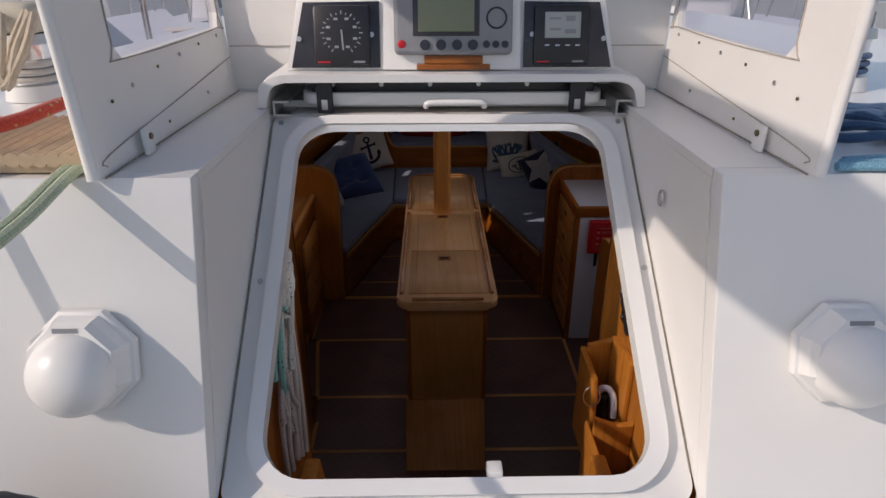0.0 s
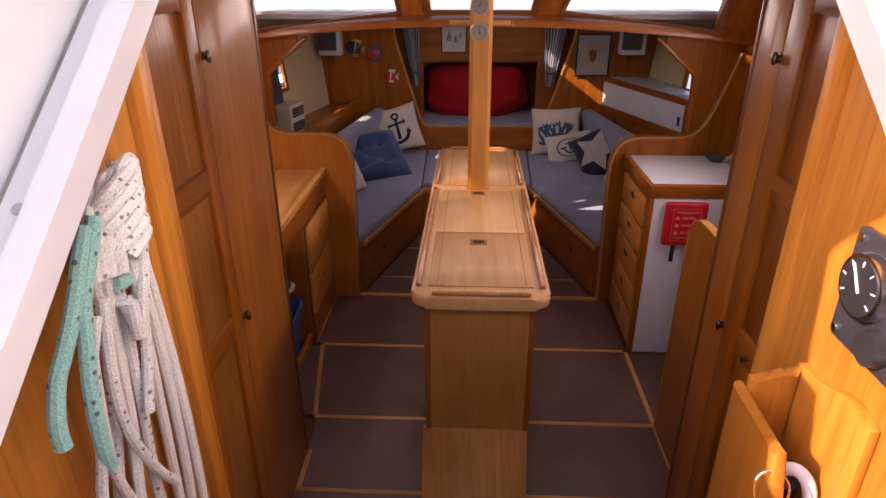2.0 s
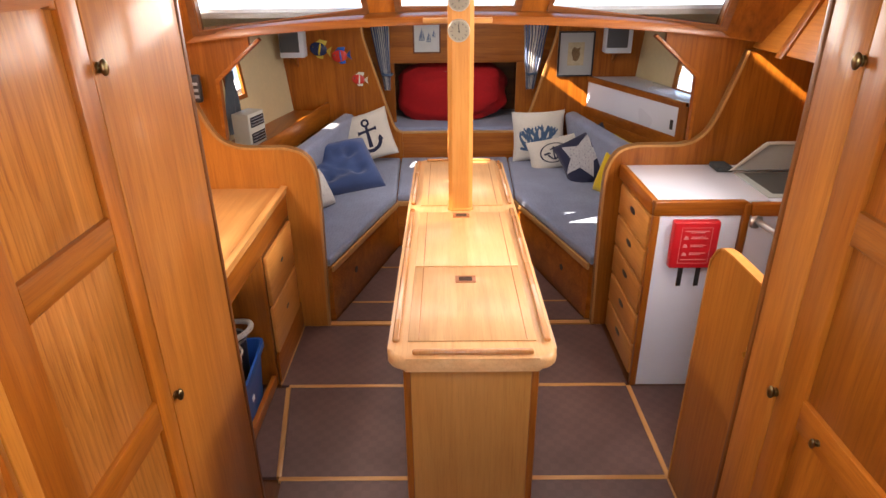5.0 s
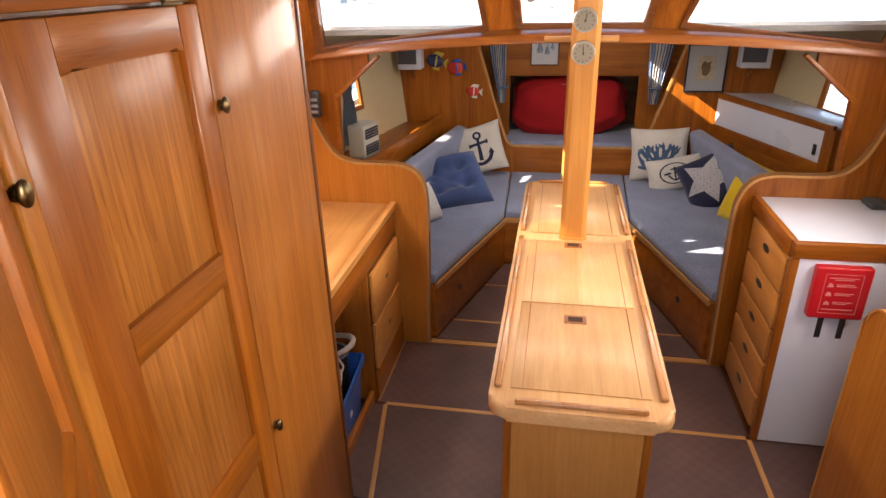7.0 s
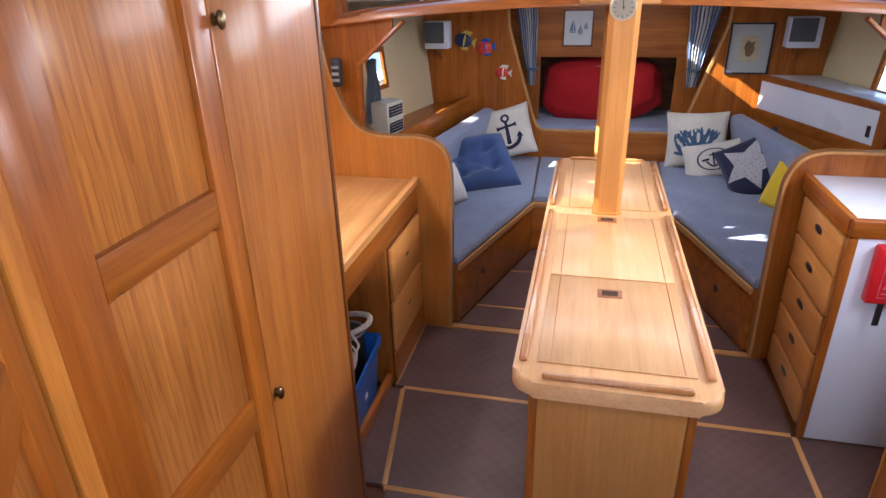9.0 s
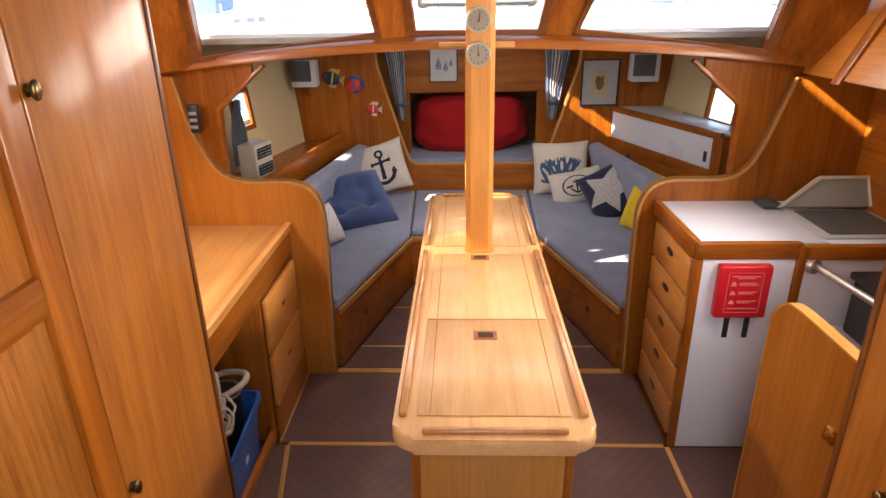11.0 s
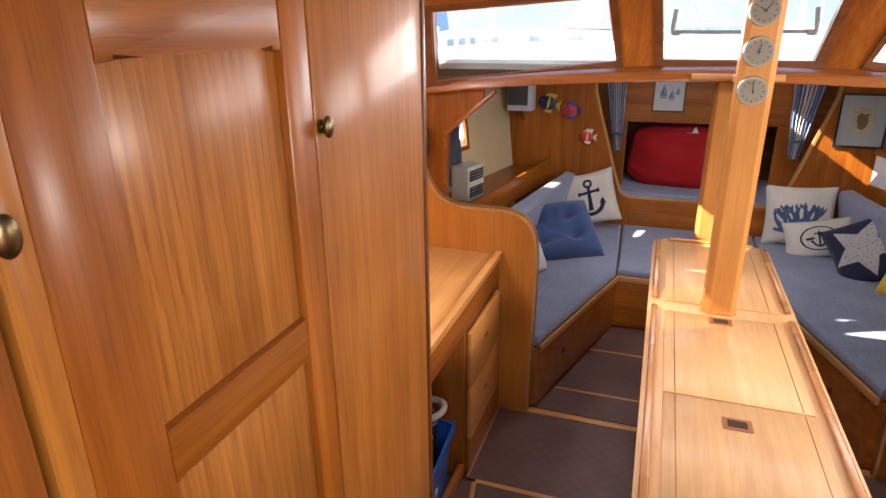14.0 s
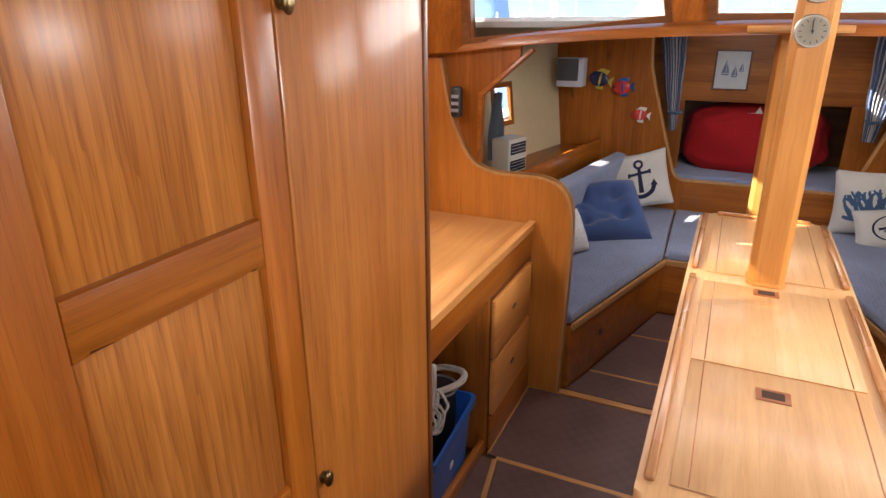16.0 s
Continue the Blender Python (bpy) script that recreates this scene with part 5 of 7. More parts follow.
def curtain(s):
    t = thing("curtain", "gathered navy and white striped curtain beside the berth opening", "curtain", "striped curtains")
    xa = -0.575 if s < 0 else 0.765
    top, bot = 1.385, 0.80

    def f(u, v):
        z = top + (bot - top) * v
        w = (0.15 if s < 0 else 0.20) * (1 - 0.72 * v ** 1.2)
        x = xa - s * (0.035 + 0.11 * v + u * w) + 0.006 * noise.noise(Vector((u * 3, v * 4, s)))
        return Vector((x, 5.275 + 0.016 * math.sin(u * 6.5 * 2 * math.pi) * (1 - 0.4 * v) + 0.008 * noise.noise(Vector((u * 5, v * 3, 2))), z))
    m, nt, b = mat_new("striped_curtain_cloth_port" if s < 0 else "striped_curtain_cloth")
    tc = nt.nodes.new("ShaderNodeTexCoord")
    sep = nt.nodes.new("ShaderNodeSeparateXYZ")
    nt.links.new(tc.outputs["UV"], sep.inputs[0])
    mm = nt.nodes.new("ShaderNodeMath")
    mm.operation = "MULTIPLY"
    mm.inputs[1].default_value = 8.0
    nt.links.new(sep.outputs[0], mm.inputs[0])
    fr = nt.nodes.new("ShaderNodeMath")
    fr.operation = "FRACT"
    nt.links.new(mm.outputs[0], fr.inputs[0])
    n = nd(nt, "ShaderNodeTexNoise", Scale=500.0)
    col = ramp(nt, fr.outputs[0], [(0.0, (0.06, 0.10, 0.22)), (0.46, (0.09, 0.14, 0.28)), (0.50, (0.62, 0.62, 0.62)), (0.96, (0.66, 0.66, 0.64))])
    nt.links.new(col, b.inputs["Base Color"])
    b.inputs["Roughness"].default_value = 0.9
    bump(nt, b, n.outputs[0], 0.2, 0.001)
    sh = Shape().grid(f, 52, 14)
    uv = sh.bm.loops.layers.uv.new("UVMap")
    sh.bm.verts.index_update()
    for face in sh.bm.faces:
        for lp in face.loops:
            i = lp.vert.index
            lp[uv].uv = ((i // 15) / 52, (i % 15) / 14)
    part("cloth", sh, m, t)
    part("rail", Shape().cyl((xa - s * 0.0, 5.28, 1.388), (xa - s * 0.26, 5.28, 1.388), 0.005), BRASS, t)
    part("tie_back", Shape().tube([(xa - s * 0.14, 5.255, 0.91), (xa - s * 0.19, 5.25, 0.905), (xa - s * 0.20, 5.29, 0.91), (xa - s * 0.14, 5.295, 0.91)], 0.008, closed=True), TEALP, t)


curtain(-1)
curtain(1)


def picture(name, label, x0, x1, z0, z1, y, frame_mat, paper, art):
    t = thing(name, label, "picture", "framed pictures")
    w = 0.010
    sh = Shape()
    ring(sh, [(x0, z0), (x1, z0), (x1, z1), (x0, z1)], [(x0 + w, z0 + w), (x1 - w, z0 + w), (x1 - w, z1 - w), (x0 + w, z1 - w)], 0, 0.014, Matrix.Translation((0, y, 0)) @ Matrix.Rotation(radians(90), 4, "X"))
    part("frame", sh, frame_mat, t)
    part("print", Shape().box(x0 + w, x1 - w, y - 0.006, y - 0.001, z0 + w, z1 - w, 0), paper, t)
    art(t, x0 + w, x1 - w, z0 + w, z1 - w, y - 0.0065)
    return t


def art_sail(t, x0, x1, z0, z1, y):
    sh = Shape()
    for fx, fz, k in ((0.30, 0.42, 1.0), (0.58, 0.36, 0.8), (0.78, 0.50, 0.6)):
        x, z = x0 + (x1 - x0) * fx, z0 + (z1 - z0) * fz
        sh.prism([(x - 0.022 * k, z), (x + 0.003, z), (x + 0.003, z + 0.075 * k)], "y", y - 0.0008, y)
        sh.prism([(x + 0.006, z), (x + 0.022 * k, z), (x + 0.006, z + 0.06 * k)], "y", y - 0.0008, y)
        sh.box(x - 0.02 * k, x + 0.02 * k, y - 0.0008, y, z - 0.012 * k, z - 0.004 * k, 0)
    part("artwork", sh, plain("grey_blue_ink", (0.16, 0.22, 0.32), 0.7), t, "grey-blue sailing boats", False)


def art_portrait(t, x0, x1, z0, z1, y):
    sh = Shape()
    cx, cz = (x0 + x1) / 2, (z0 + z1) / 2
    sh.box(cx - 0.055, cx + 0.055, y - 0.0008, y, cz - 0.075, cz + 0.075, 0)
    part("paper", sh, plain("aged_buff_paper", (0.46, 0.40, 0.28), 0.8, spot=0.2, scale=60), t, "aged buff sheet", False)
    sh = Shape()
    blot = [(-0.018, -0.040), (0.004, -0.048), (0.020, -0.030), (0.028, -0.004), (0.022, 0.022), (0.030, 0.044), (0.006, 0.034), (-0.012, 0.046), (-0.026, 0.030), (-0.030, 0.004), (-0.022, -0.016)]
    sh.prism([(cx + a, cz + b) for a, b in blot], "y", y - 0.0016, y - 0.0009)
    part("artwork", sh, plain("sepia_ink", (0.16, 0.10, 0.05), 0.8, spot=0.5, scale=90), t, "sepia ink sketch", False)


picture("framed_picture", "narrow framed print of pale sailing boats", -0.228, -0.033, 1.032, 1.262, 5.398, DARKW["z"], plain("pale_print_paper", (0.62, 0.64, 0.62), 0.6, spot=0.08), art_sail)
picture("framed_picture", "black-framed ink sketch on a grey mount", 0.757, 0.999, 0.897, 1.190, SB - 0.002, BLACK, plain("grey_mount", (0.40, 0.43, 0.46), 0.5, spot=0.05), art_portrait)


def speaker(x0, x1, z0, z1):
    t = thing("loudspeaker", "white boxed loudspeaker with a grey cloth front on a bracket", "speaker", "saloon loudspeakers")
    part("cabinet", Shape().box(x0, x1, SB - 0.13, SB - 0.03, z0, z1, 0.006), WHITE, t)
    part("grille", Shape().box(x0 + 0.004, x1 - 0.03, SB - 0.136, SB - 0.1305, z0 + 0.035, z1 - 0.004, 0.004), plain("grey_speaker_cloth", (0.09, 0.10, 0.12), 0.9), t)
    cx = (x0 + x1) / 2
    part("bracket", Shape().prism([(SB - 0.11, z0 - 0.001), (SB - 0.001, z0 - 0.001), (SB - 0.001, z0 - 0.075)], "x", cx - 0.008, cx + 0.008, 0.002), TEAK["z"], t)
    return t


speaker(-1.085, -0.925, 1.050, 1.215)
speaker(1.045, 1.215, 1.060, 1.225)


def fish(x, z, r, body, fin, stripe, tilt, label):
    t = thing("fish_ornament", label, "fish ornament", "painted fish on the bulkhead")
    m = Matrix.Translation((x, SB - 0.014, z)) @ Matrix.Rotation(radians(tilt), 4, "Y")
    part("body", Shape().ball((0, 0, 0), r, 1.0, 0.25, 0.78, m=m), body, t)
    part("tail", Shape().prism([(0.85 * r, 0), (1.5 * r, 0.6 * r), (1.35 * r, 0), (1.5 * r, -0.6 * r)], "y", -0.004, 0.004, 0.001, m=m), fin, t)
    part("dorsal_fin", Shape().prism([(-0.5 * r, 0.62 * r), (0.7 * r, 0.5 * r), (0.9 * r, 1.05 * r), (0.0, 1.1 * r)], "y", -0.004, 0.004, 0.001, m=m), fin, t)
    part("belly_fin", Shape().prism([(-0.3 * r, -0.62 * r), (0.6 * r, -0.5 * r), (0.7 * r, -1.0 * r), (0.0, -1.0 * r)], "y", -0.004, 0.004, 0.001, m=m), fin, t)
    part("stripe", Shape().ball((0.15 * r, -0.02 * r, 0), r, 0.2, 0.27, 0.74, m=m), stripe, t)
    part("eye", Shape().ball((-0.62 * r, -0.19 * r, 0.16 * r), r * 0.12, m=m, u=8, v=6), BLACK, t)


P = {k: plain("glazed_" + k, c, 0.25, spot=0.1) for k, c in (("yellow", (0.62, 0.50, 0.10)), ("navy", (0.02, 0.03, 0.10)), ("red", (0.62, 0.05, 0.04)), ("blue", (0.02, 0.10, 0.42)), ("white", (0.7, 0.68, 0.62)), ("orange", (0.68, 0.22, 0.03)))}
fish(-0.853, 1.092, 0.058, P["navy"], P["yellow"], P["yellow"], 12, "yellow and dark blue painted fish ornament")
fish(-0.715, 1.046, 0.052, P["red"], P["blue"], P["blue"], -6, "red and blue painted fish ornament")
fish(-0.597, 0.892, 0.044, P["red"], P["white"], P["white"], 4, "small red and white painted fish ornament")

# port shelf: a small white heater and a cloth shade
heater = thing("fan_heater", "small cream plastic box heater with dark vents", "heater")
HB = Matrix.Translation((-1.055, 4.29, 0.681)) @ Matrix.Rotation(radians(-14), 4, "Z")
part("housing", Shape().box(-0.105, 0.0, -0.085, 0.085, 0.0, 0.185, 0.008, m=HB), plain("cream_plastic", (0.55, 0.54, 0.48), 0.45), heater)
for z0, z1 in ((0.108, 0.165), (0.022, 0.078)):
    v = part("vent", Shape().box(0.0005, 0.004, -0.07, 0.07, z0, z1, 0.002, m=HB), SLATE, heater, "dark vent grille")
    for k in range(3):
        part("slat", Shape().box(0.0042, 0.006, -0.066, 0.066, z0 + 0.012 + 0.016 * k, z0 + 0.015 + 0.016 * k, 0, m=HB), GREYP, v)
shade = thing("cloth_cover", "grey-blue cloth draped from the port light", "cloth")
sh = Shape().grid(lambda u, v: Vector((-1.17 - 0.02 * math.sin(9 * u + 3 * v) - 0.05 * v * 0.3, 4.30 + 0.16 * (u - 0.5) * (0.45 + 0.65 * v), 1.085 - 0.33 * v)), 14, 12)
bmesh.ops.solidify(sh.bm, geom=sh.bm.faces[:], thickness=0.006)
part("cloth", sh, fabric("grey_blue_cloth", (0.13, 0.16, 0.20), 500), shade)

# starboard shelf locker
lock = thing("shelf_locker", "teak framed shelf locker with a white sliding front", "locker")
A, B3 = Vector((0.962, 5.165, 0)), Vector((1.300, 4.240, 0))
LD = (B3 - A).normalized()
LN = Vector((-LD.y, LD.x, 0)) * -1


def along(d, n):
    p = A + LD * d + LN * n
    return (p.x, p.y)


LL = (B3 - A).length
part("top_rail", Shape().prism([along(0, 0.0), along(LL, 0.0), along(LL, -0.02), along(0, -0.02)], "z", 0.866, 0.902, 0.003), TEAK["y"], lock)
part("bottom_rail", Shape().prism([along(0, 0.0), along(LL, 0.0), along(LL, -0.02), along(0, -0.02)], "z", 0.640, 0.702, 0.003), TEAK["y"], lock)
part("end_stile", Shape().prism([along(LL - 0.05, 0.001), along(LL, 0.001), along(LL, -0.021), along(LL - 0.05, -0.021)], "z", 0.639, 0.903, 0.003), TEAK["z"], lock)
part("sliding_front", Shape().prism([along(0.01, -0.006), along(LL - 0.051, -0.006), along(LL - 0.051, -0.014), along(0.01, -0.014)], "z", 0.703, 0.865, 0.001), WHITE, lock, "white laminate sliding front")
part("finger_pull", Shape().prism([along(LL - 0.11, -0.0055), along(LL - 0.085, -0.0055), along(LL - 0.085, -0.004), along(LL - 0.11, -0.004)], "z", 0.735, 0.790, 0.0005), BLACK, lock, "dark finger pull")
part("end_board", Shape().prism([along(LL + 0.001, 0.0), along(LL + 0.02, 0.0), (1.53, 4.245), (1.52, 4.225)], "z", 0.36, 0.885, 0.001), TEAK["z"], lock)
part("lower_board", Shape().prism([along(0, -0.004), along(LL, -0.004), along(LL, -0.02), along(0, -0.02)], "z", 0.36, 0.639, 0.001), TEAK["y"], lock)
part("shelf_top", Shape().prism([along(0, -0.021), along(LL, -0.021), (1.525, 4.248), (1.318, 5.19), (0.98, 5.19)], "z", 0.880, 0.893, 0.001), WHITE, lock, "white shelf top")

# blue crate under the chart table
crate = thing("storage_crate", "blue plastic crate full of looped white rope", "crate")
CM = Matrix.Translation((-0.855, 2.74, 0.0)) @ Matrix.Rotation(radians(4), 4, "Z")
sh = Shape()


def crate_loop(hx, hy, z):
    return [sh.bm.verts.new(CM @ Vector((u, v, z))) for u, v in rounded(-hx, hx, -hy, hy, 0.025, 4)]


rings_ = [crate_loop(0.115, 0.165, 0.003), crate_loop(0.130, 0.185, 0.235), crate_loop(0.142, 0.197, 0.236), crate_loop(0.142, 0.197, 0.262), crate_loop(0.133, 0.188, 0.262), crate_loop(0.126, 0.181, 0.236), crate_loop(0.110, 0.160, 0.010)]
sh.bm.faces.new(rings_[0])
sh.bm.faces.new(rings_[-1][::-1])
for A_, B_ in zip(rings_, rings_[1:]):
    for i in range(len(A_)):
        sh.bm.faces.new((A_[i], A_[(i + 1) % len(A_)], B_[(i + 1) % len(A_)], B_[i]))
part("tub", sh, BLUEP, crate)
part("label", Shape().box(0.1235, 0.1265, -0.02, 0.006, 0.115, 0.135, 0.001, m=CM), WHITE, crate, "small white sticker")
ROPE_W = fabric("white_braided_rope", (0.62, 0.60, 0.55), 700, fleck=(0.05, 0.05, 0.06), fleck_scale=95)
ROPE_P = fabric("plain_white_rope", (0.66, 0.63, 0.57), 900)
ROPE_G = fabric("mint_braided_rope", (0.22, 0.50, 0.43), 700, fleck=(0.012, 0.014, 0.016), fleck_scale=82)
rope_t = thing("coiled_rope", "tangled white rope spilling over the crate edge", "rope")
rnd = random.Random(3)
for k in range(7):
    cx, cy, r0 = rnd.uniform(-0.04, 0.04), rnd.uniform(-0.10, 0.02), rnd.uniform(0.045, 0.085)
    pts = []
    for i in range(10):
        a = 2 * math.pi * i / 10
        pts.append(CM @ Vector((cx + r0 * math.cos(a), cy + r0 * 1.2 * math.sin(a), 0.215 + 0.018 * k + 0.02 * math.sin(a * 2 + k))))
    part("loop", Shape().tube(pts, 0.007, 7, True), ROPE_W if k % 2 else ROPE_P, rope_t)
part("loop", Shape().tube([CM @ Vector(p) for p in ((0.05, 0.06, 0.33), (0.11, 0.12, 0.345), (0.09, 0.19, 0.34), (0.0, 0.20, 0.33), (-0.03, 0.12, 0.32), (0.0, 0.06, 0.32))], 0.011, 8, True), ROPE_W, rope_t)
part("bight", Shape().tube([CM @ Vector(p) for p in ((0.04, -0.02, 0.27), (0.06, 0.0, 0.36), (0.05, 0.03, 0.44), (0.03, 0.045, 0.37), (0.04, 0.05, 0.28))], 0.012, 8), ROPE_P, rope_t)
for k in range(12):
    cx, cy, r0, tip = rnd.uniform(-0.02, 0.07), rnd.uniform(-0.16, 0.03), rnd.uniform(0.025, 0.05), rnd.uniform(0.3, 1.3)
    pts = []
    for i in range(9):
        a = 2 * math.pi * i / 9
        pts.append(CM @ Vector((cx + r0 * math.cos(a), cy + r0 * math.sin(a) * math.cos(tip), 0.285 + 0.008 * (k % 5) + r0 * math.sin(a) * math.sin(tip) + 0.01 * math.sin(3 * a + k))))
    part("loop", Shape().tube(pts, 0.0045, 6, True, 3), ROPE_P if k % 3 else ROPE_W, rope_t)
canister = thing("black_tub", "black plastic tub standing in the crate", "tub")
part("tub", Shape().cyl(CM @ Vector((0.03, 0.115, 0.012)), CM @ Vector((0.03, 0.115, 0.315)), 0.058, 0.064, 24), BLACK, canister)
part("rim", Shape().tube([CM @ Vector((0.03 + 0.064 * math.cos(a), 0.115 + 0.064 * math.sin(a), 0.315)) for a in [2 * math.pi * i / 12 for i in range(12)]], 0.005, 6, True), GREYP, canister)
# Radio handset with rows of keys, hung by the chart table.
phone = thing("radio_handset", "small black radio handset hanging beside the chart table", "radio")
part("body", Shape().box(-1.035, -0.995, 3.405, 3.440, 1.09, 1.20, 0.010, 3), BLACK, phone)
for k in range(3):
    part("key_row", Shape().box(-1.030, -1.0, 3.402, 3.4045, 1.11 + 0.025 * k, 1.122 + 0.025 * k, 0.001), GREYP, phone)

# ---- companionway: ropes, instruments and pocket ----
def hank(label, parts_):
    t = thing("hanging_rope", label, "rope", "ropes hung beside the steps")
    for nm, pts, r, m in parts_:
        part(nm, Shape().tube(pts, r, 9), m, t)
    return t


WX = -0.312
rnd = random.Random(11)
hook = thing("rope_hook", "small steel hook on the plywood lining", "hook")
part("hook", Shape().tube([(-0.317, 1.05, 1.452), (-0.300, 1.05, 1.448), (-0.288, 1.05, 1.455), (-0.286, 1.05, 1.466)], 0.004), CHROME, hook)


def fall(layer, *yz):
    """A strand hanging close to the lining through (y, z) pairs; layer says how far out it lies."""
    return [(WX + layer + rnd.uniform(-0.0015, 0.0015), y + rnd.uniform(-0.0015, 0.0015), z) for y, z in yz]


def coil(y, z, ry, rz, turns, step, layer):
    n = int(turns * 9)
    return [(WX + layer + 0.016 * math.sin(2 * math.pi * i / 9), y + ry * math.cos(2 * math.pi * i / 9) + 0.003 * math.sin(i * 1.7), z - step * i / 9 + rz * math.sin(2 * math.pi * i / 9 + 0.6)) for i in range(n)]


white = [("strand", fall(0.006 + 0.006 * (k % 3), (1.060 + 0.007 * k, 1.405), (1.072 + 0.006 * k, 1.33), (1.070 + 0.010 * k, 1.22), (1.066 + 0.013 * k, 1.10), (1.058 + 0.014 * k, 0.99), (1.055 + 0.013 * k, 0.95)), 0.0055, ROPE_P) for k in range(3)]
white += [("strand", fall(0.008 + 0.007 * (k % 2), (1.012 + 0.008 * k, 1.385), (1.006 + 0.009 * k, 1.31), (0.990 + 0.012 * k, 1.22), (0.968 + 0.017 * k, 1.14), (0.955 + 0.020 * k, 1.06), (0.955 + 0.018 * k, 1.00)), 0.0056, ROPE_P if k in (1, 2) else ROPE_W) for k in range(4)]
white += [("strand", fall(0.026, (1.035, 1.41), (1.045, 1.355), (1.040, 1.29), (1.022, 1.232), (1.018, 1.222)), 0.0055, ROPE_W),
          ("strand", fall(0.024, (1.000, 1.36), (0.985, 1.29), (0.985, 1.23), (1.010, 1.16), (1.034, 1.118)), 0.0052, ROPE_W),
          ("strand", fall(0.022, (0.985, 1.35), (0.955, 1.29), (0.945, 1.24), (0.935, 1.20), (0.930, 1.16)), 0.0050, ROPE_W),
          ("strand", fall(0.016, (0.985, 1.36), (0.968, 1.28), (0.965, 1.20), (0.985, 1.12), (1.000, 1.08)), 0.0052, ROPE_W)]
white += [("head_loop", fall(0.020 + 0.004 * k, (1.000 + 0.006 * k, 1.375), (1.010 + 0.008 * k, 1.425 + 0.005 * k), (1.040 + 0.006 * k, 1.450 + 0.004 * k), (1.072, 1.435 + 0.005 * k), (1.070 - 0.006 * k, 1.375), (1.048 - 0.008 * k, 1.335 - 0.01 * k), (1.02, 1.345)), 0.0058, ROPE_W if k % 2 else ROPE_P) for k in range(4)]
white += [("wrap", coil(1.046, 1.448, 0.030, 0.012, 5.5, 0.013, 0.022), 0.0058, ROPE_W)]
hank("white braided ropes hung in a long gathered bundle", white)
hank("mint-green flecked rope looped among the white ropes", [
    ("strand", fall(0.026, (1.010, 1.430), (0.995, 1.408), (0.972, 1.372), (0.958, 1.340), (0.950, 1.300), (0.945, 1.250), (0.947, 1.222)), 0.0066, ROPE_G),
    ("strand", fall(0.024, (1.000, 1.425), (0.982, 1.400), (0.958, 1.368), (0.935, 1.345), (0.920, 1.330), (0.912, 1.300), (0.909, 1.278)), 0.0066, ROPE_G),
    ("loop", fall(0.022, (1.046, 1.395), (1.050, 1.372), (1.038, 1.357), (1.020, 1.362)), 0.0064, ROPE_G)])

panel = thing("engine_panel", "black engine panel with chrome-rimmed round gauges", "instrument panel")
PX = 0.413
part("plate", Shape().prism(rounded(0.955, 1.135, 1.262, 1.385, 0.008, 3), "x", PX - 0.008, PX, 0.002), SLATE, panel)


def round_gauge(y, z, r, parent):
    g = part("gauge", Shape().cyl((PX - 0.0082, y, z), (PX - 0.018, y, z), r, r * 0.96, 32), CHROME, parent, "chrome rimmed gauge")
    part("dial", Shape().cyl((PX - 0.0181, y, z), (PX - 0.0192, y, z), r * 0.84, r * 0.84, 32), BLACK, g)
    sh = Shape()
    sh.box(-0.0004, 0.0004, -0.0015, 0.0015, -0.006, r * 0.7, 0, m=Matrix.Translation((PX - 0.0198, y, z)) @ Matrix.Rotation(radians(-35), 4, "X"))
    for k in range(7):
        sh.box(-0.0004, 0.0004, -0.0006, 0.0006, r * 0.62, r * 0.78, 0, m=Matrix.Translation((PX - 0.0196, y, z)) @ Matrix.Rotation(radians(-120 + 40 * k), 4, "X"))
    part("needle", sh, WHITE, g, "white needle and marks", False)


round_gauge(1.095, 1.335, 0.034, panel)
round_gauge(1.000, 1.340, 0.034, panel)
part("bezel", Shape().cyl((PX - 0.0082, 1.060, 1.288), (PX - 0.02, 1.060, 1.288), 0.019, 0.017, 24), BLACK, panel)
for y, z in ((1.126, 1.375), (1.126, 1.272), (0.965, 1.272), (0.965, 1.375)):
    part("screw", Shape().cyl((PX - 0.0082, y, z), (PX - 0.010, y, z), 0.0045, seg=12), CHROME, panel)
part("lettering_bar", Shape().box(PX - 0.0087, PX - 0.0081, 0.995, 1.035, 1.283, 1.291, 0), WHITE, panel)
clip = thing("steel_clip", "grey steel clip on the plywood lining", "clip")
part("plate", Shape().box(0.400, 0.4135, 0.955, 1.01, 1.235, 1.247, 0.002), ALU, clip)

pocket = thing("winch_handle_pocket", "open varnished wooden pocket with a scalloped front", "storage pocket")
scallop = curve_pts([(1.030, 1.215), (1.07, 1.222), (1.10, 1.212), (1.125, 1.206), (1.145, 1.204), (1.165, 1.200)], 4)
part("back_board", Shape().prism(scallop + [(1.165, 0.94), (1.030, 0.94)], "x", 0.402, 0.4135, 0.003), PLY["z"], pocket)
part("end_board", Shape().prism([(0.348, 0.94), (0.401, 0.94), (0.401, 1.198), (0.388, 1.188), (0.372, 1.183), (0.348, 1.184)], "y", 1.150, 1.165, 0.004), PLY["z"], pocket)
part("front_board", Shape().prism([(1.165, 0.94), (1.165, 1.172), (1.10, 1.162), (1.05, 1.168), (1.035, 1.12), (1.035, 0.94)], "x", 0.334, 0.347, 0.004), PLY["z"], pocket)
part("bottom", Shape().box(0.348, 0.401, 1.00, 1.149, 0.94, 0.952, 0.002), PLY["y"], pocket)
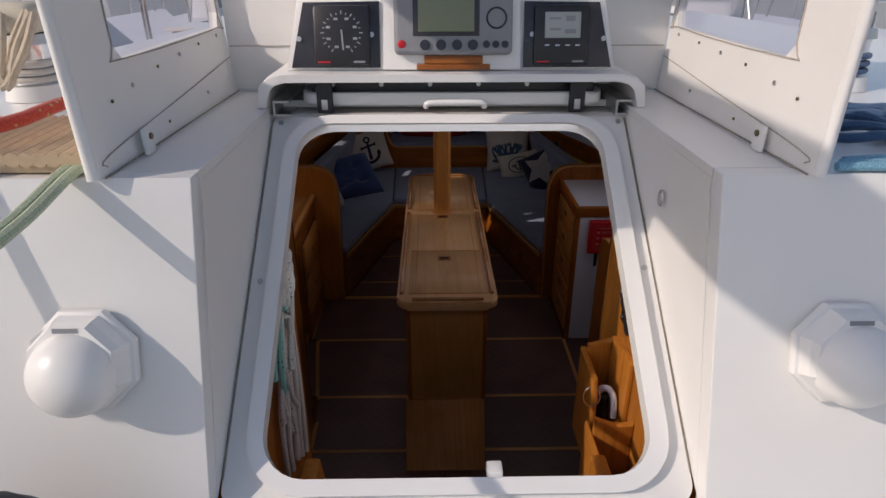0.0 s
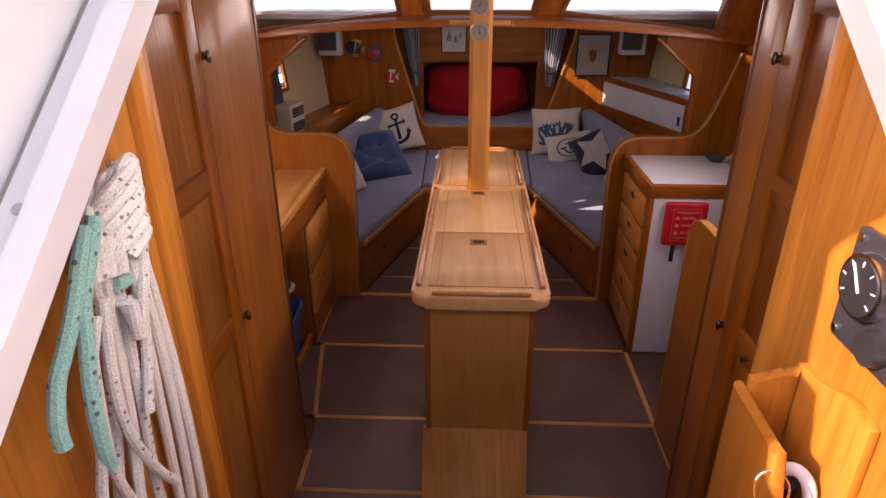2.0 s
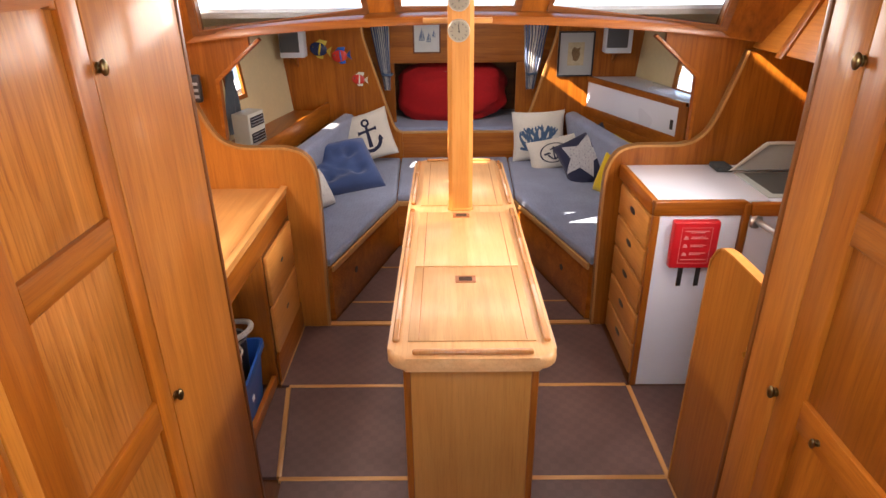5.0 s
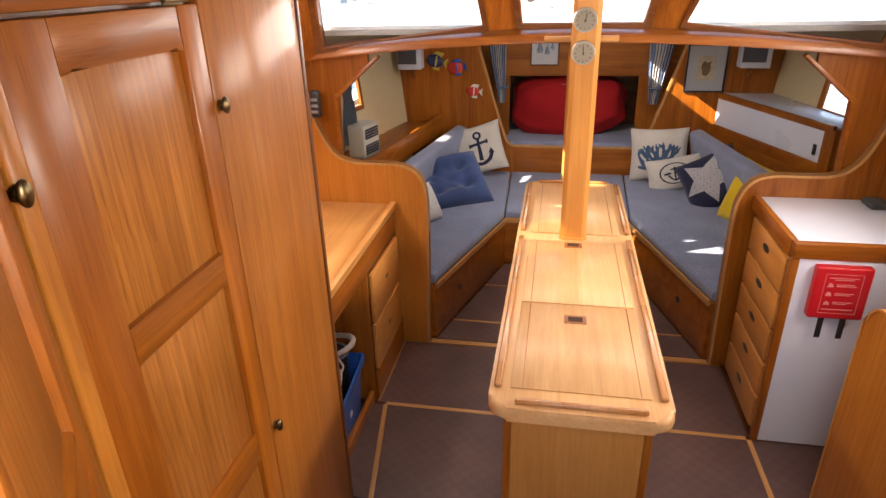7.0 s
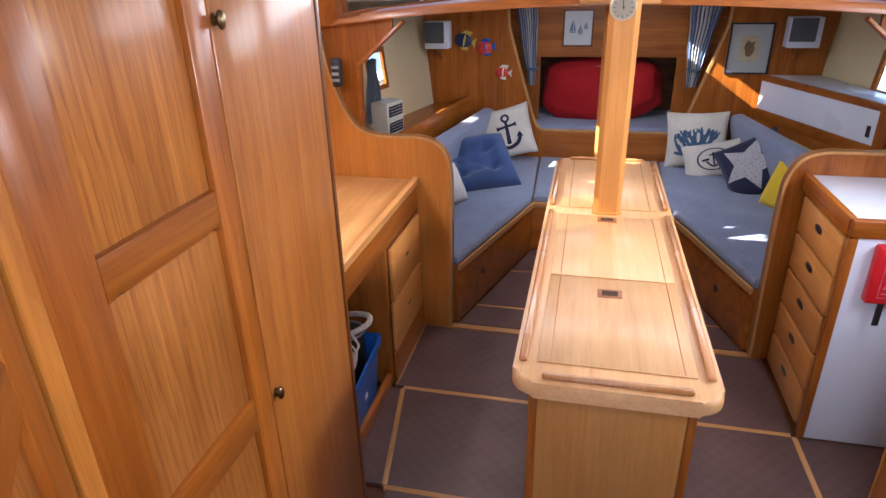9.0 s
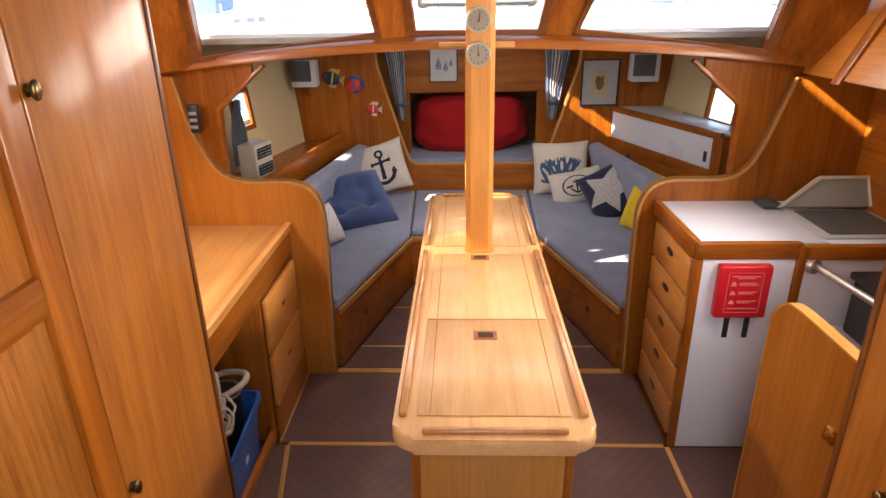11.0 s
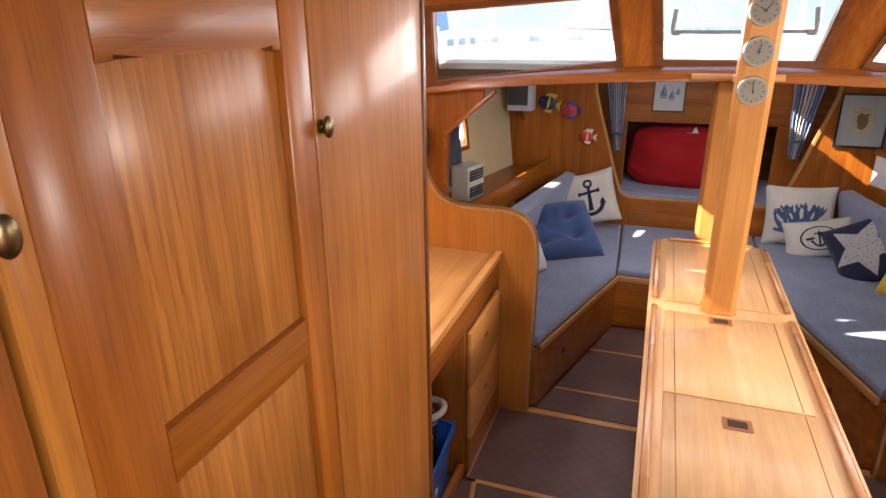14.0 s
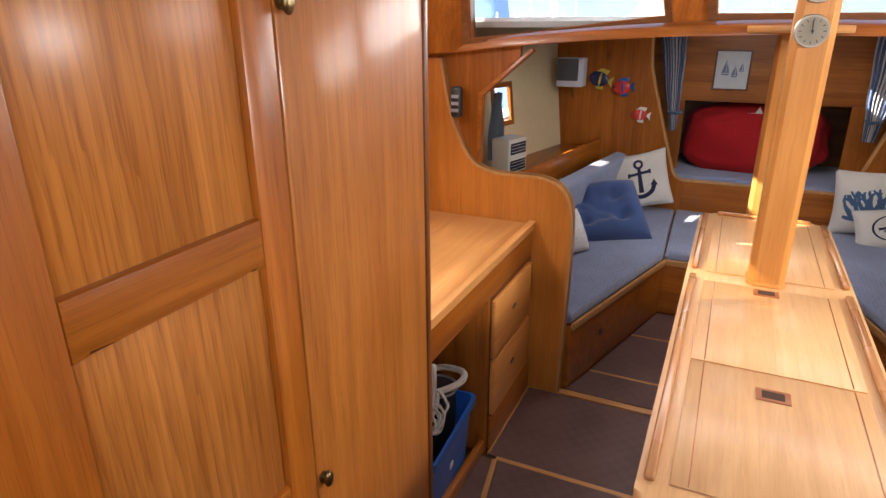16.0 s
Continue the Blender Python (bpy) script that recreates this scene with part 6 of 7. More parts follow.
part("near_board", Shape().prism([(0.330, 0.88), (0.413, 0.88), (0.413, 1.10), (0.38, 1.088), (0.330, 1.115)], "y", 0.985, 0.999, 0.004), PLY["z"], pocket)
part("lower_front", Shape().box(0.322, 0.3295, 0.90, 1.03, 0.88, 1.075, 0.004), PLY["y"], pocket)
handle = thing("winch_crank", "black and white winch handle standing in the pocket", "winch crank")
part("grip", Shape().tube([(0.375, 1.085, 0.96), (0.375, 1.085, 1.08), (0.373, 1.08, 1.105)], 0.013, 12), BLACK, handle)
part("loop", Shape().tube([(0.392, 1.055, 1.06), (0.390, 1.065, 1.105), (0.378, 1.075, 1.122), (0.364, 1.085, 1.110), (0.360, 1.09, 1.07)], 0.0075, 10), WHITE, handle, "white loop")
keyring = thing("key_ring", "thin steel key ring hung on the pocket edge", "key ring")
part("ring", Shape().tube([(0.334 + 0.018 * math.cos(a), 1.040 + 0.008 * math.sin(a), 1.128 + 0.018 * math.sin(a)) for a in [2 * math.pi * i / 14 for i in range(14)]], 0.0013, 6, True), CHROME, keyring)

# ---- cockpit and dodger ----
cockpit_floor = tagged(part("floor_cockpit", Shape().box(-0.75, 0.8, -3.0, 0.66, 0.44, 0.50, 0.004), plain("pale_nonskid", (0.55, 0.53, 0.48), 0.7, relief=0.4)), "pale non-skid cockpit sole", "floor", kind="structure")
seat_l = tagged(part("cockpit_seat_port", Shape().box(-1.7, -0.42, -3.0, 0.60, 0.70, 0.90, 0.02), GEL), "white moulded cockpit seat", "seat", kind="structure")
seat_r = tagged(part("cockpit_seat_starboard", Shape().box(0.50, 1.75, -3.0, 0.60, 0.70, 0.90, 0.02), GEL), "white moulded cockpit seat", "seat", kind="structure")
tagged(part("cockpit_aft_wall", Shape().box(-1.7, 1.75, -3.05, -3.0, 0.44, 1.2, 0.01), GEL), "white cockpit aft wall", "wall", kind="structure")

pod = thing("instrument_pod", "white instrument pod with three display units", "instrument pod")
PB = Matrix.Translation((CX - 0.005, 1.262, 1.768)) @ Matrix.Rotation(radians(-12), 4, "X")
part("housing", Shape().prism([(-0.330, 0.0), (0.330, 0.0), (0.300, 0.155), (0.140, 0.158), (0.138, 0.20), (-0.138, 0.20), (-0.140, 0.158), (-0.300, 0.155)], "y", 0.0, 0.10, 0.008, m=PB), GEL, pod)
part("centre_plinth", Shape().prism([(-0.137, 0.001), (0.137, 0.001), (0.132, 0.198), (-0.132, 0.198)], "y", -0.012, -0.0005, 0.006, m=PB), GEL, pod)
for s in (-1, 1):
    f = part("side_face", Shape().prism([(s * 0.142, 0.006), (s * 0.318, 0.006), (s * 0.290, 0.128), (s * 0.142, 0.130)][::s], "y", -0.006, -0.0005, 0.001, m=PB), SLATE, pod, "dark blue-black face plate")
    unit = part("display_unit", Shape().box(s * 0.215 - 0.055, s * 0.215 + 0.055, -0.018, -0.0065, 0.010, 0.122, 0.006, m=PB), BLACK, pod, "square black display unit")
    for bx, bz in ((0.158, 0.068), (0.300, 0.060)):
        part("bolt", Shape().cyl(PB @ Vector((s * bx, -0.0065, bz)), PB @ Vector((s * bx, -0.010, bz)), 0.005, seg=14), ALU, f)
    if s < 0:
        sh = Shape()
        for k in range(24):
            a = radians(15 * k)
            if 160 < 15 * k < 200:
                continue
            sh.box(-0.0009, 0.0009, -0.0004, 0.0004, 0.034, 0.041 if k % 2 == 0 else 0.038, 0, m=PB @ Matrix.Translation((-0.215, -0.0185, 0.070)) @ Matrix.Rotation(a, 4, "Y"))
        for k in range(8):
            a = radians(45 * k + 22)
            sh.box(-0.004, 0.004, -0.0004, 0.0004, -0.0022, 0.0022, 0, m=PB @ Matrix.Translation((-0.215 + 0.028 * math.sin(a), -0.0185, 0.070 + 0.028 * math.cos(a))))
        sh.box(-0.0016, 0.0016, -0.0004, 0.0004, -0.032, 0.006, 0, m=PB @ Matrix.Translation((-0.215, -0.0190, 0.070)) @ Matrix.Rotation(radians(-4), 4, "Y"))
        part("dial_marks", sh, plain("dial_print", (0.34, 0.35, 0.36), 0.6), unit, "white dial marks and needle", False)
    else:
        part("screen", Shape().box(s * 0.215 - 0.034, s * 0.215 + 0.036, -0.0195, -0.0182, 0.060, 0.108, 0.0005, m=PB), plain("grey_lcd", (0.36, 0.40, 0.39), 0.3), unit, "grey display with dark digits")
        sh = Shape()
        sh.box(0.19, 0.212, -0.0200, -0.0196, 0.094, 0.098, 0, m=PB).box(0.222, 0.240, -0.0200, -0.0196, 0.091, 0.101, 0, m=PB).box(0.19, 0.212, -0.0200, -0.0196, 0.074, 0.078, 0, m=PB).box(0.220, 0.242, -0.0200, -0.0196, 0.068, 0.076, 0, m=PB)
        part("digits", sh, GREYP, unit, "", False)
        sh = Shape()
        for k in range(4):
            sh.box(0.182 + 0.020 * k, 0.191 + 0.020 * k, -0.0190, -0.0184, 0.0455, 0.0475, 0, m=PB)
        part("button_marks", sh, WHITE, unit, "", False)
    part("red_mark", Shape().box(s * 0.215 - 0.048, s * 0.215 - 0.024, -0.0188, -0.0183, 0.014, 0.017, 0, m=PB), RED, unit)
    part("grey_mark", Shape().box(s * 0.215 + 0.022, s * 0.215 + 0.044, -0.0188, -0.0183, 0.014, 0.018, 0, m=PB), GREYP, unit)
ap = part("autopilot_unit", Shape().box(-0.113, 0.117, -0.034, -0.0125, 0.028, 0.190, 0.010, 3, m=PB), GREYP, pod, "grey autopilot control with a green display")
part("screen_bezel", Shape().box(-0.076, 0.052, -0.0355, -0.0342, 0.062, 0.180, 0.001, m=PB), SLATE, ap)
part("screen", Shape().box(-0.066, 0.042, -0.0368, -0.0357, 0.070, 0.176, 0.0005, m=PB), plain("olive_lcd", (0.20, 0.23, 0.15), 0.25), ap, "olive green display")
for k in range(4):
    part("button", Shape().cyl(PB @ Vector((-0.053 + 0.031 * k, -0.0342, 0.046)), PB @ Vector((-0.053 + 0.031 * k, -0.038, 0.046)), 0.010, 0.009, 18), SLATE, ap)
for k in range(3):
    part("button", Shape().cyl(PB @ Vector((0.066 + 0.018 * k, -0.0342, 0.047)), PB @ Vector((0.066 + 0.018 * k, -0.037, 0.047)), 0.007, 0.006, 14), SLATE, ap)
part("control_ring", Shape().tube([PB @ Vector((0.085 + 0.0185 * math.cos(a), -0.0350, 0.095 + 0.0185 * math.sin(a))) for a in [2 * math.pi * i / 20 for i in range(20)]], 0.0018, 6, True), SLATE, ap)
part("dark_key", Shape().ball(PB @ Vector((0.100, -0.0345, 0.150)), 0.012, 1, 0.3, 1.2), SLATE, ap)
part("dark_key", Shape().ball(PB @ Vector((0.074, -0.0345, 0.146)), 0.009, 1, 0.3, 0.8), SLATE, ap)
part("red_key", Shape().ball(PB @ Vector((-0.098, -0.0345, 0.047)), 0.008, 1, 0.3, 1), RED, ap)
part("wooden_shim", Shape().box(-0.055, 0.060, -0.020, -0.0125, 0.012, 0.0275, 0.001, m=PB).box(-0.070, 0.075, -0.018, -0.0125, 0.001, 0.0115, 0.001, m=PB), TEAK["x"], pod, "brown wooden shims")

garage = thing("hatch_garage", "white moulded hood over the sliding hatch", "hatch garage")
sh = Shape()
hood = [(-0.345, 1.703), (-0.338, 1.745), (-0.318, 1.764), (-0.29, 1.768), (0.370, 1.768), (0.398, 1.764), (0.418, 1.745), (0.425, 1.703)]
inn = [(-0.325, 1.703), (-0.320, 1.738), (-0.308, 1.750), (-0.285, 1.753), (0.365, 1.753), (0.388, 1.750), (0.400, 1.738), (0.405, 1.703)]
sh.prism(hood + inn[::-1], "y", 1.215, 1.60, 0.003)
part("hood", sh, GEL, garage)
# Black board closes the hood, its colour standing in for the shade within.
part("painted_shade_board", Shape().box(-0.30, 0.38, 1.42, 1.44, 1.703, 1.752, 0), BLACK, garage)
slide = thing("sliding_hatch", "white sliding hatch pushed forward under its hood", "hatch")
part("panel", Shape().prism(rounded(-0.265, 0.350, 1.250, 1.40, 0.035, 5), "z", 1.7025, 1.726, 0.006), GEL, slide)
# Black strip painted in for the shaded gap between hood and hatch panel.
part("gap_shade_strip", Shape().box(-0.245, 0.330, 1.262, 1.30, 1.7265, 1.750, 0.002), BLACK, slide, "black strip standing in for the dark gap under the hood")
for k in range(6):
    part("screw", Shape().cyl((-0.20 + 0.098 * k, 1.2615, 1.742), (-0.20 + 0.098 * k, 1.258, 1.742), 0.0045, seg=10), ALU, slide)
part("grab_handle", Shape().tube([(-0.012, 1.25, 1.700), (-0.012, 1.228, 1.705), (-0.004, 1.222, 1.712), (0.045, 1.220, 1.713), (0.096, 1.222, 1.712), (0.104, 1.228, 1.705), (0.104, 1.25, 1.700)], 0.006, 10), GEL, slide, "white grab handle")
for x in (-0.215, 0.292):
    b = part("bracket", Shape().box(x - 0.016, x + 0.016, 1.236, 1.249, 1.688, 1.752, 0.004), BLACK, slide, "dark steel bracket")
    part("slot", Shape().box(x - 0.006, x + 0.006, 1.2350, 1.2358, 1.696, 1.716, 0.002), ALU, b)
for s, x in ((-1, -0.300), (1, 0.384)):
    r = thing("hatch_track", "worn aluminium channel for the sliding hatch", "track", "hatch tracks")
    part("channel", Shape().prism([(x - 0.016, 1.686), (x + 0.016, 1.686), (x + 0.016, 1.690), (x - 0.012, 1.690), (x - 0.012, 1.712), (x + 0.016, 1.712), (x + 0.016, 1.716), (x - 0.016, 1.716)], "y", 1.225, 1.40, 0.0), ALU, r)

DODGER_M = plain("aged_white_panel", (0.80, 0.79, 0.775), 0.45, spot=0.05, scale=6, dirt=(0.35, 0.28, 0.2), dirt_at=0.70)


SEAM = plain("dull_brown_seam", (0.42, 0.37, 0.33), 0.8, spot=0.3, scale=50)
dodger = thing("dodger", "white rigid dodger with scratched clear side windows", "dodger")


def dodger_side(s):
    x0 = -0.436 if s < 0 else 0.508

    def P3(y, z, d=0.0):
        return Vector((x0 + s * (0.08 * (z - 1.70) + d), y, z))
    win = [(0.925, 1.838), (1.36, 1.842), (1.375, 1.87), (1.375, 2.22), (0.95, 2.22), (0.925, 2.0), (0.905, 1.86)]
    o = [(0.775, 1.704), (1.40, 1.704), (1.40, 1.88), (1.40, 2.30), (0.55, 2.30), (0.67, 2.08), (0.797, 1.95)]
    sh = Shape()
    loops = [[sh.bm.verts.new(P3(y, z, d)) for y, z in L] for L, d in ((o, 0.0), (o, 0.018), (win, 0.018), (win, 0.0))]
    n = len(o)
    for k in range(4):
        A_, B_ = loops[k], loops[(k + 1) % 4]
        for i in range(n):
            sh.bm.faces.new((A_[i], A_[(i + 1) % n], B_[(i + 1) % n], B_[i]))
    t = part("side_panel", sh, DODGER_M, dodger, "white side panel with a clear window", False)
    sh = Shape()
    sh.bm.faces.new([sh.bm.verts.new(P3(y, z, 0.009)) for y, z in win])
    g = part("window", sh, PERSPEX, t, "scratched purple-tinted clear window", False)
    g.visible_shadow = False
    part("window_edge", Shape().tube([P3(y, z, -0.001) for y, z in win], 0.0013, 6, True, 3), SEAM, t, "dull window gasket")
    part("rear_edge", Shape().tube([P3(0.775, 1.704, 0.009), P3(0.797, 1.95, 0.009), P3(0.67, 2.08, 0.009), P3(0.55, 2.30, 0.009)], 0.0085, 10, False, 1), DODGER_M, t, "rounded rear edge")
    part("batten", Shape().tube([P3(0.80, 1.715, -0.001), P3(0.815, 1.728, -0.001), P3(1.10, 1.752, -0.001), P3(1.40, 1.778, -0.001)], 0.0010, 6), SEAM, t, "grey seam")
    part("base_bead", Shape().tube([P3(0.78, 1.705, -0.004), P3(1.40, 1.705, -0.004)], 0.0014, 6), GRIME, t, "grimy sealant at the foot")
    b = part("foot_bracket", Shape().box(-0.004, 0.004, -0.014, 0.014, 0.0, 0.040, 0.003, m=Matrix.Translation(P3(0.905, 1.703, -0.012))), DODGER_M, t, "white foot bracket")
    part("bolt", Shape().cyl(P3(0.905, 1.73, -0.017), P3(0.905, 1.73, -0.021), 0.005, seg=10), BRASS, t)
    for k, (y, z) in enumerate(((0.93, 1.80), (1.03, 1.812), (1.13, 1.818), (1.23, 1.824), (1.34, 1.828), (1.02, 1.725), (1.22, 1.735), (0.86, 1.79))):
        part("rivet", Shape().cyl(P3(y, z, -0.001), P3(y, z, -0.003), 0.0026 if k % 2 else 0.0034, seg=10), BRASS if k % 2 else ALU, t)
    return t


dodger_side(-1)
dodger_side(1)
front = part("front_panel", Shape().box(-0.445, 0.517, 1.402, 1.425, 1.704, 2.30, 0.004), DODGER_M, dodger)
part("seam", Shape().tube([(-0.44, 1.400, 1.80), (0.51, 1.400, 1.80)], 0.0010, 6), SEAM, front)
part("roof_panel", Shape().box(-0.50, 0.57, 1.10, 1.426, 2.301, 2.325, 0.004), DODGER_M, dodger)
# Out of view; added so its shadow falls across the starboard well side.
boom = thing("boom", "unseen boom with furled sail, placed overhead to cast the well's shadow", "boom")
part("sail_cover", Shape().tube([(-0.93, -1.4, 2.60), (-0.93, 0.4, 2.62), (-0.93, 2.6, 2.62)], 0.115, 16), plain("navy_sail_cover", (0.02, 0.03, 0.09), 0.8), boom)
# Unseen strut, added only to hold the boom up.
part("unseen_strut", Shape().cyl((-0.93, 2.4, 1.703), (-0.93, 2.4, 2.52), 0.03), ALU, boom)


def dome_vent(x, s):
    t = thing("dome_ventilator", "round white plastic ventilator on an octagonal base", "ventilator", "cowl ventilators")
    n = Vector((0, -0.955, 0.297)).normalized()
    z = 1.467
    y = 0.790 - (1.702 - z) * (0.145 / 0.467)
    m = basis(Vector((x, y - 0.004, z)), (1, 0, 0), n) @ Matrix.Scale(0.78, 4)
    oct_ = [(0.098 * math.cos(radians(22.5 + 45 * k)), 0.098 * math.sin(radians(22.5 + 45 * k))) for k in range(8)]
    part("base", Shape().prism(oct_, "z", 0.0, 0.022, 0.005, m=m), GEL, t)
    sh = Shape()
    prof_ = [(0.090, 0.022), (0.084, 0.045), (0.076, 0.060)]
    loops = [[sh.bm.verts.new(m @ Vector((r * math.cos(radians(22.5 + 45 * k)), r * math.sin(radians(22.5 + 45 * k)), h))) for k in range(8)] for r, h in prof_]
    for A_, B_ in zip(loops, loops[1:]):
        for i in range(8):
            sh.bm.faces.new((A_[i], A_[(i + 1) % 8], B_[(i + 1) % 8], B_[i]))
    sh.bm.faces.new(loops[-1])
    part("collar", sh, GEL, t, smooth=False)
    part("dome", Shape().ball((0, -0.012, 0.050), 0.074, 1, 1, 0.85, 32, 18, m=m), GEL, t)
    part("maker_plate", Shape().box(-0.024, 0.018, 0.062, 0.070, 0.0605, 0.0612, 0, m=m), GREYP, t, "small dark printed mark")


dome_vent(-0.477, -1)
dome_vent(0.570, 1)
eye = thing("pad_eye", "small steel ring on the well side", "ring")
part("ring", Shape().tube([(0.388, 0.975 + 0.009 * math.cos(a), 1.60 + 0.013 * math.sin(a)) for a in [2 * math.pi * i / 12 for i in range(12)]], 0.002, 6, True), ALU, eye)
latch_s = thing("sill_latch", "small white latch on the hatch sill", "latch")
pp = HM @ Vector((0.05, -0.045, 0.012))
part("latch", Shape().box(-0.012, 0.012, -0.012, 0.014, -0.008, 0.012, 0.003, m=Matrix.Translation(pp)), GEL, latch_s)

# ---- side decks, gear and harbour ----
deck = thing("side_deck", "white side decks with teak laid beside the cockpit", "deck", kind="structure")
part("deck_port", Shape().box(-2.05, -1.35, -2.5, 3.55, 1.20, 1.30, 0.01), GEL, deck)
part("deck_starboard", Shape().box(1.60, 2.10, -2.5, 3.55, 1.20, 1.30, 0.01), GEL, deck)
for i in range(5):
    part("teak_plank", Shape().box(-1.66 + 0.055 * i, -1.66 + 0.055 * i + 0.050, 0.9, 2.35, 1.3005, 1.307, 0.001), TRIMW["y"], deck)
part("hull_port", Shape().box(-2.05, -2.02, -2.5, 3.55, -0.4, 1.199, 0.0), GEL, deck)
part("hull_starboard", Shape().box(2.07, 2.10, -2.5, 3.55, -0.4, 1.199, 0.0), GEL, deck)
part("toe_rail", Shape().box(-2.06, -2.01, -2.5, 3.55, 1.301, 1.36, 0.01), TEAK["y"], deck)
part("toe_rail", Shape().box(2.06, 2.11, -2.5, 3.55, 1.301, 1.36, 0.01), TEAK["y"], deck)
HX0, HX1, HY0, HY1 = SUN_SLOT_SALOON
part("foredeck", Shape().prism([(-1.55, 3.602), (1.60, 3.602), (1.50, HY0), (-1.46, HY0)], "z", 1.4205, 1.434), GEL, deck, "white gelcoat coachroof forward of the windscreen")
part("foredeck", Shape().prism([(-1.46, HY0), (HX0, HY0), (HX0, HY1), (-1.43, HY1)], "z", 1.4205, 1.434), GEL, deck)
part("foredeck", Shape().prism([(HX1, HY0), (1.50, HY0), (1.48, HY1), (HX1, HY1)], "z", 1.4205, 1.434), GEL, deck)
part("foredeck", Shape().prism([(-1.43, HY1), (1.48, HY1), (1.05, 6.3), (-1.0, 6.3)], "z", 1.4205, 1.434), GEL, deck)
part("coachroof_front", Shape().prism([(5.93, 0.85), (5.95, 1.42), (6.30, 1.42), (6.80, 0.85)], "x", -0.9, 0.95), GEL, deck)


def beam_at(y):
    return 2.03 * (1 - max(0.0, (y - 3.55) / 4.75) ** 1.9)


for s in (-1, 1):
    part("bow_side", Shape().grid(lambda u, v: Vector((0.025 + s * beam_at(3.56 + 4.72 * u) * (0.86 + 0.14 * v), 3.56 + 4.72 * u, -0.4 + 1.24 * v)), 24, 4), GEL, deck)
    part("bow_deck", Shape().grid(lambda u, v: Vector((0.025 + s * (beam_at(3.56 + 4.72 * u) * (1 - v) + v * min(1.48, 0.98 * beam_at(3.56 + 4.72 * u)) * (1.0 if u < 0.5 else max(0.0, 2 - 2 * u))), 3.56 + 4.72 * u, 0.841)), 24, 4), GEL, deck)
grate = thing("deck_pad", "tan ribbed canvas pad lying on the coaming", "deck pad")
TAN = plain("tan_canvas", (0.60, 0.45, 0.30), 0.85, spot=0.15, scale=60)
for i in range(28):
    part("rib", Shape().cyl((-0.472 - 0.018 * i, 0.800, 1.724), (-0.489 - 0.018 * i, 1.030, 1.724), 0.0105, seg=8), TAN, grate)
part("pad", Shape().box(-0.98, -0.462, 0.805, 1.025, 1.7035, 1.722, 0.006), TAN, grate)


def winch(x, y, z, label, rope):
    t = thing("sheet_winch", label, "winch", "sheet winches")
    part("base", Shape().cyl((x, y, z), (x, y, z + 0.03), 0.062, 0.056, 28), GEL, t)
    part("drum", Shape().cyl((x, y, z + 0.031), (x, y, z + 0.11), 0.040, 0.046, 28), CHROME, t)
    part("top", Shape().cyl((x, y, z + 0.111), (x, y, z + 0.13), 0.054, 0.050, 28), ALU, t)
    part("cover", Shape().box(x - 0.06, x + 0.06, y - 0.055, y + 0.055, z + 0.131, z + 0.19, 0.025, 3), plain("cream_canvas", (0.60, 0.56, 0.46), 0.9), t, "cream canvas cover") if rope else None
    for k in range(3):
        part("turn", Shape().tube([(x + 0.048 * math.cos(a), y + 0.048 * math.sin(a), z + 0.042 + 0.016 * k) for a in [2 * math.pi * i / 12 for i in range(12)]], 0.006, 7, True), fabric("blue_rope", (0.045, 0.11, 0.22), 500) if k == 0 and not rope else (ROPE_P if rope else bpy.data.materials["blue_rope"]), t)
    return t


winch(-0.84, 1.34, 1.703, "sheet winch under a cream cover with rope turns", True)
winch(0.93, 1.42, 1.703, "large steel sheet winch with blue rope turns", False)
BEIGE = plain("beige_rope", (0.55, 0.47, 0.36), 0.9, spot=0.2, scale=90)
for dx, dy in ((0.0, 0.0), (0.045, -0.06)):
    hank("beige mooring rope hung in a loose hank over the winch", [("bight", [(-0.85 + dx + 0.012 * k, 1.28 + dy, 1.875), (-0.845 + dx + 0.020 * k, 1.238 + dy, 1.83), (-0.825 + dx - 0.010 * k, 1.222 + dy, 1.755), (-0.800 + dx + 0.016 * k, 1.233 + dy, 1.82), (-0.785 + dx + 0.006 * k, 1.28 + dy, 1.878)], 0.0075, BEIGE) for k in range(2)])
sheet = thing("sheet_rope", "thick red rope with a yellow fleck led along the deck", "rope")
part("rope", Shape().tube([(-1.0, 0.45, 1.76), (-0.70, 0.74, 1.764), (-0.585, 0.83, 1.764), (-0.555, 1.0, 1.768), (-0.52, 1.35, 1.722)], 0.010, 10), fabric("red_braided_rope", (0.46, 0.05, 0.03), 300, fleck=(0.45, 0.40, 0.14), fleck_scale=75), sheet)
green = thing("sheet_rope", "pale green double rope led across the coaming", "rope")
for k in range(2):
    part("rope", Shape().tube([(-0.490 - 0.014 * k, 0.30, 1.640), (-0.483 - 0.014 * k, 0.55, 1.675), (-0.480 - 0.014 * k, 0.68, 1.690), (-0.477 - 0.014 * k, 0.79, 1.7115), (-0.468 - 0.014 * k, 0.86, 1.7115), (-0.49 - 0.014 * k, 1.1, 1.7115)], 0.0075, 8), fabric("pale_green_rope", (0.45, 0.52, 0.36), 500) if k == 0 else bpy.data.materials["pale_green_rope"], green)
blue_r = thing("coiled_rope", "blue braided rope coiled on the starboard deck", "rope")
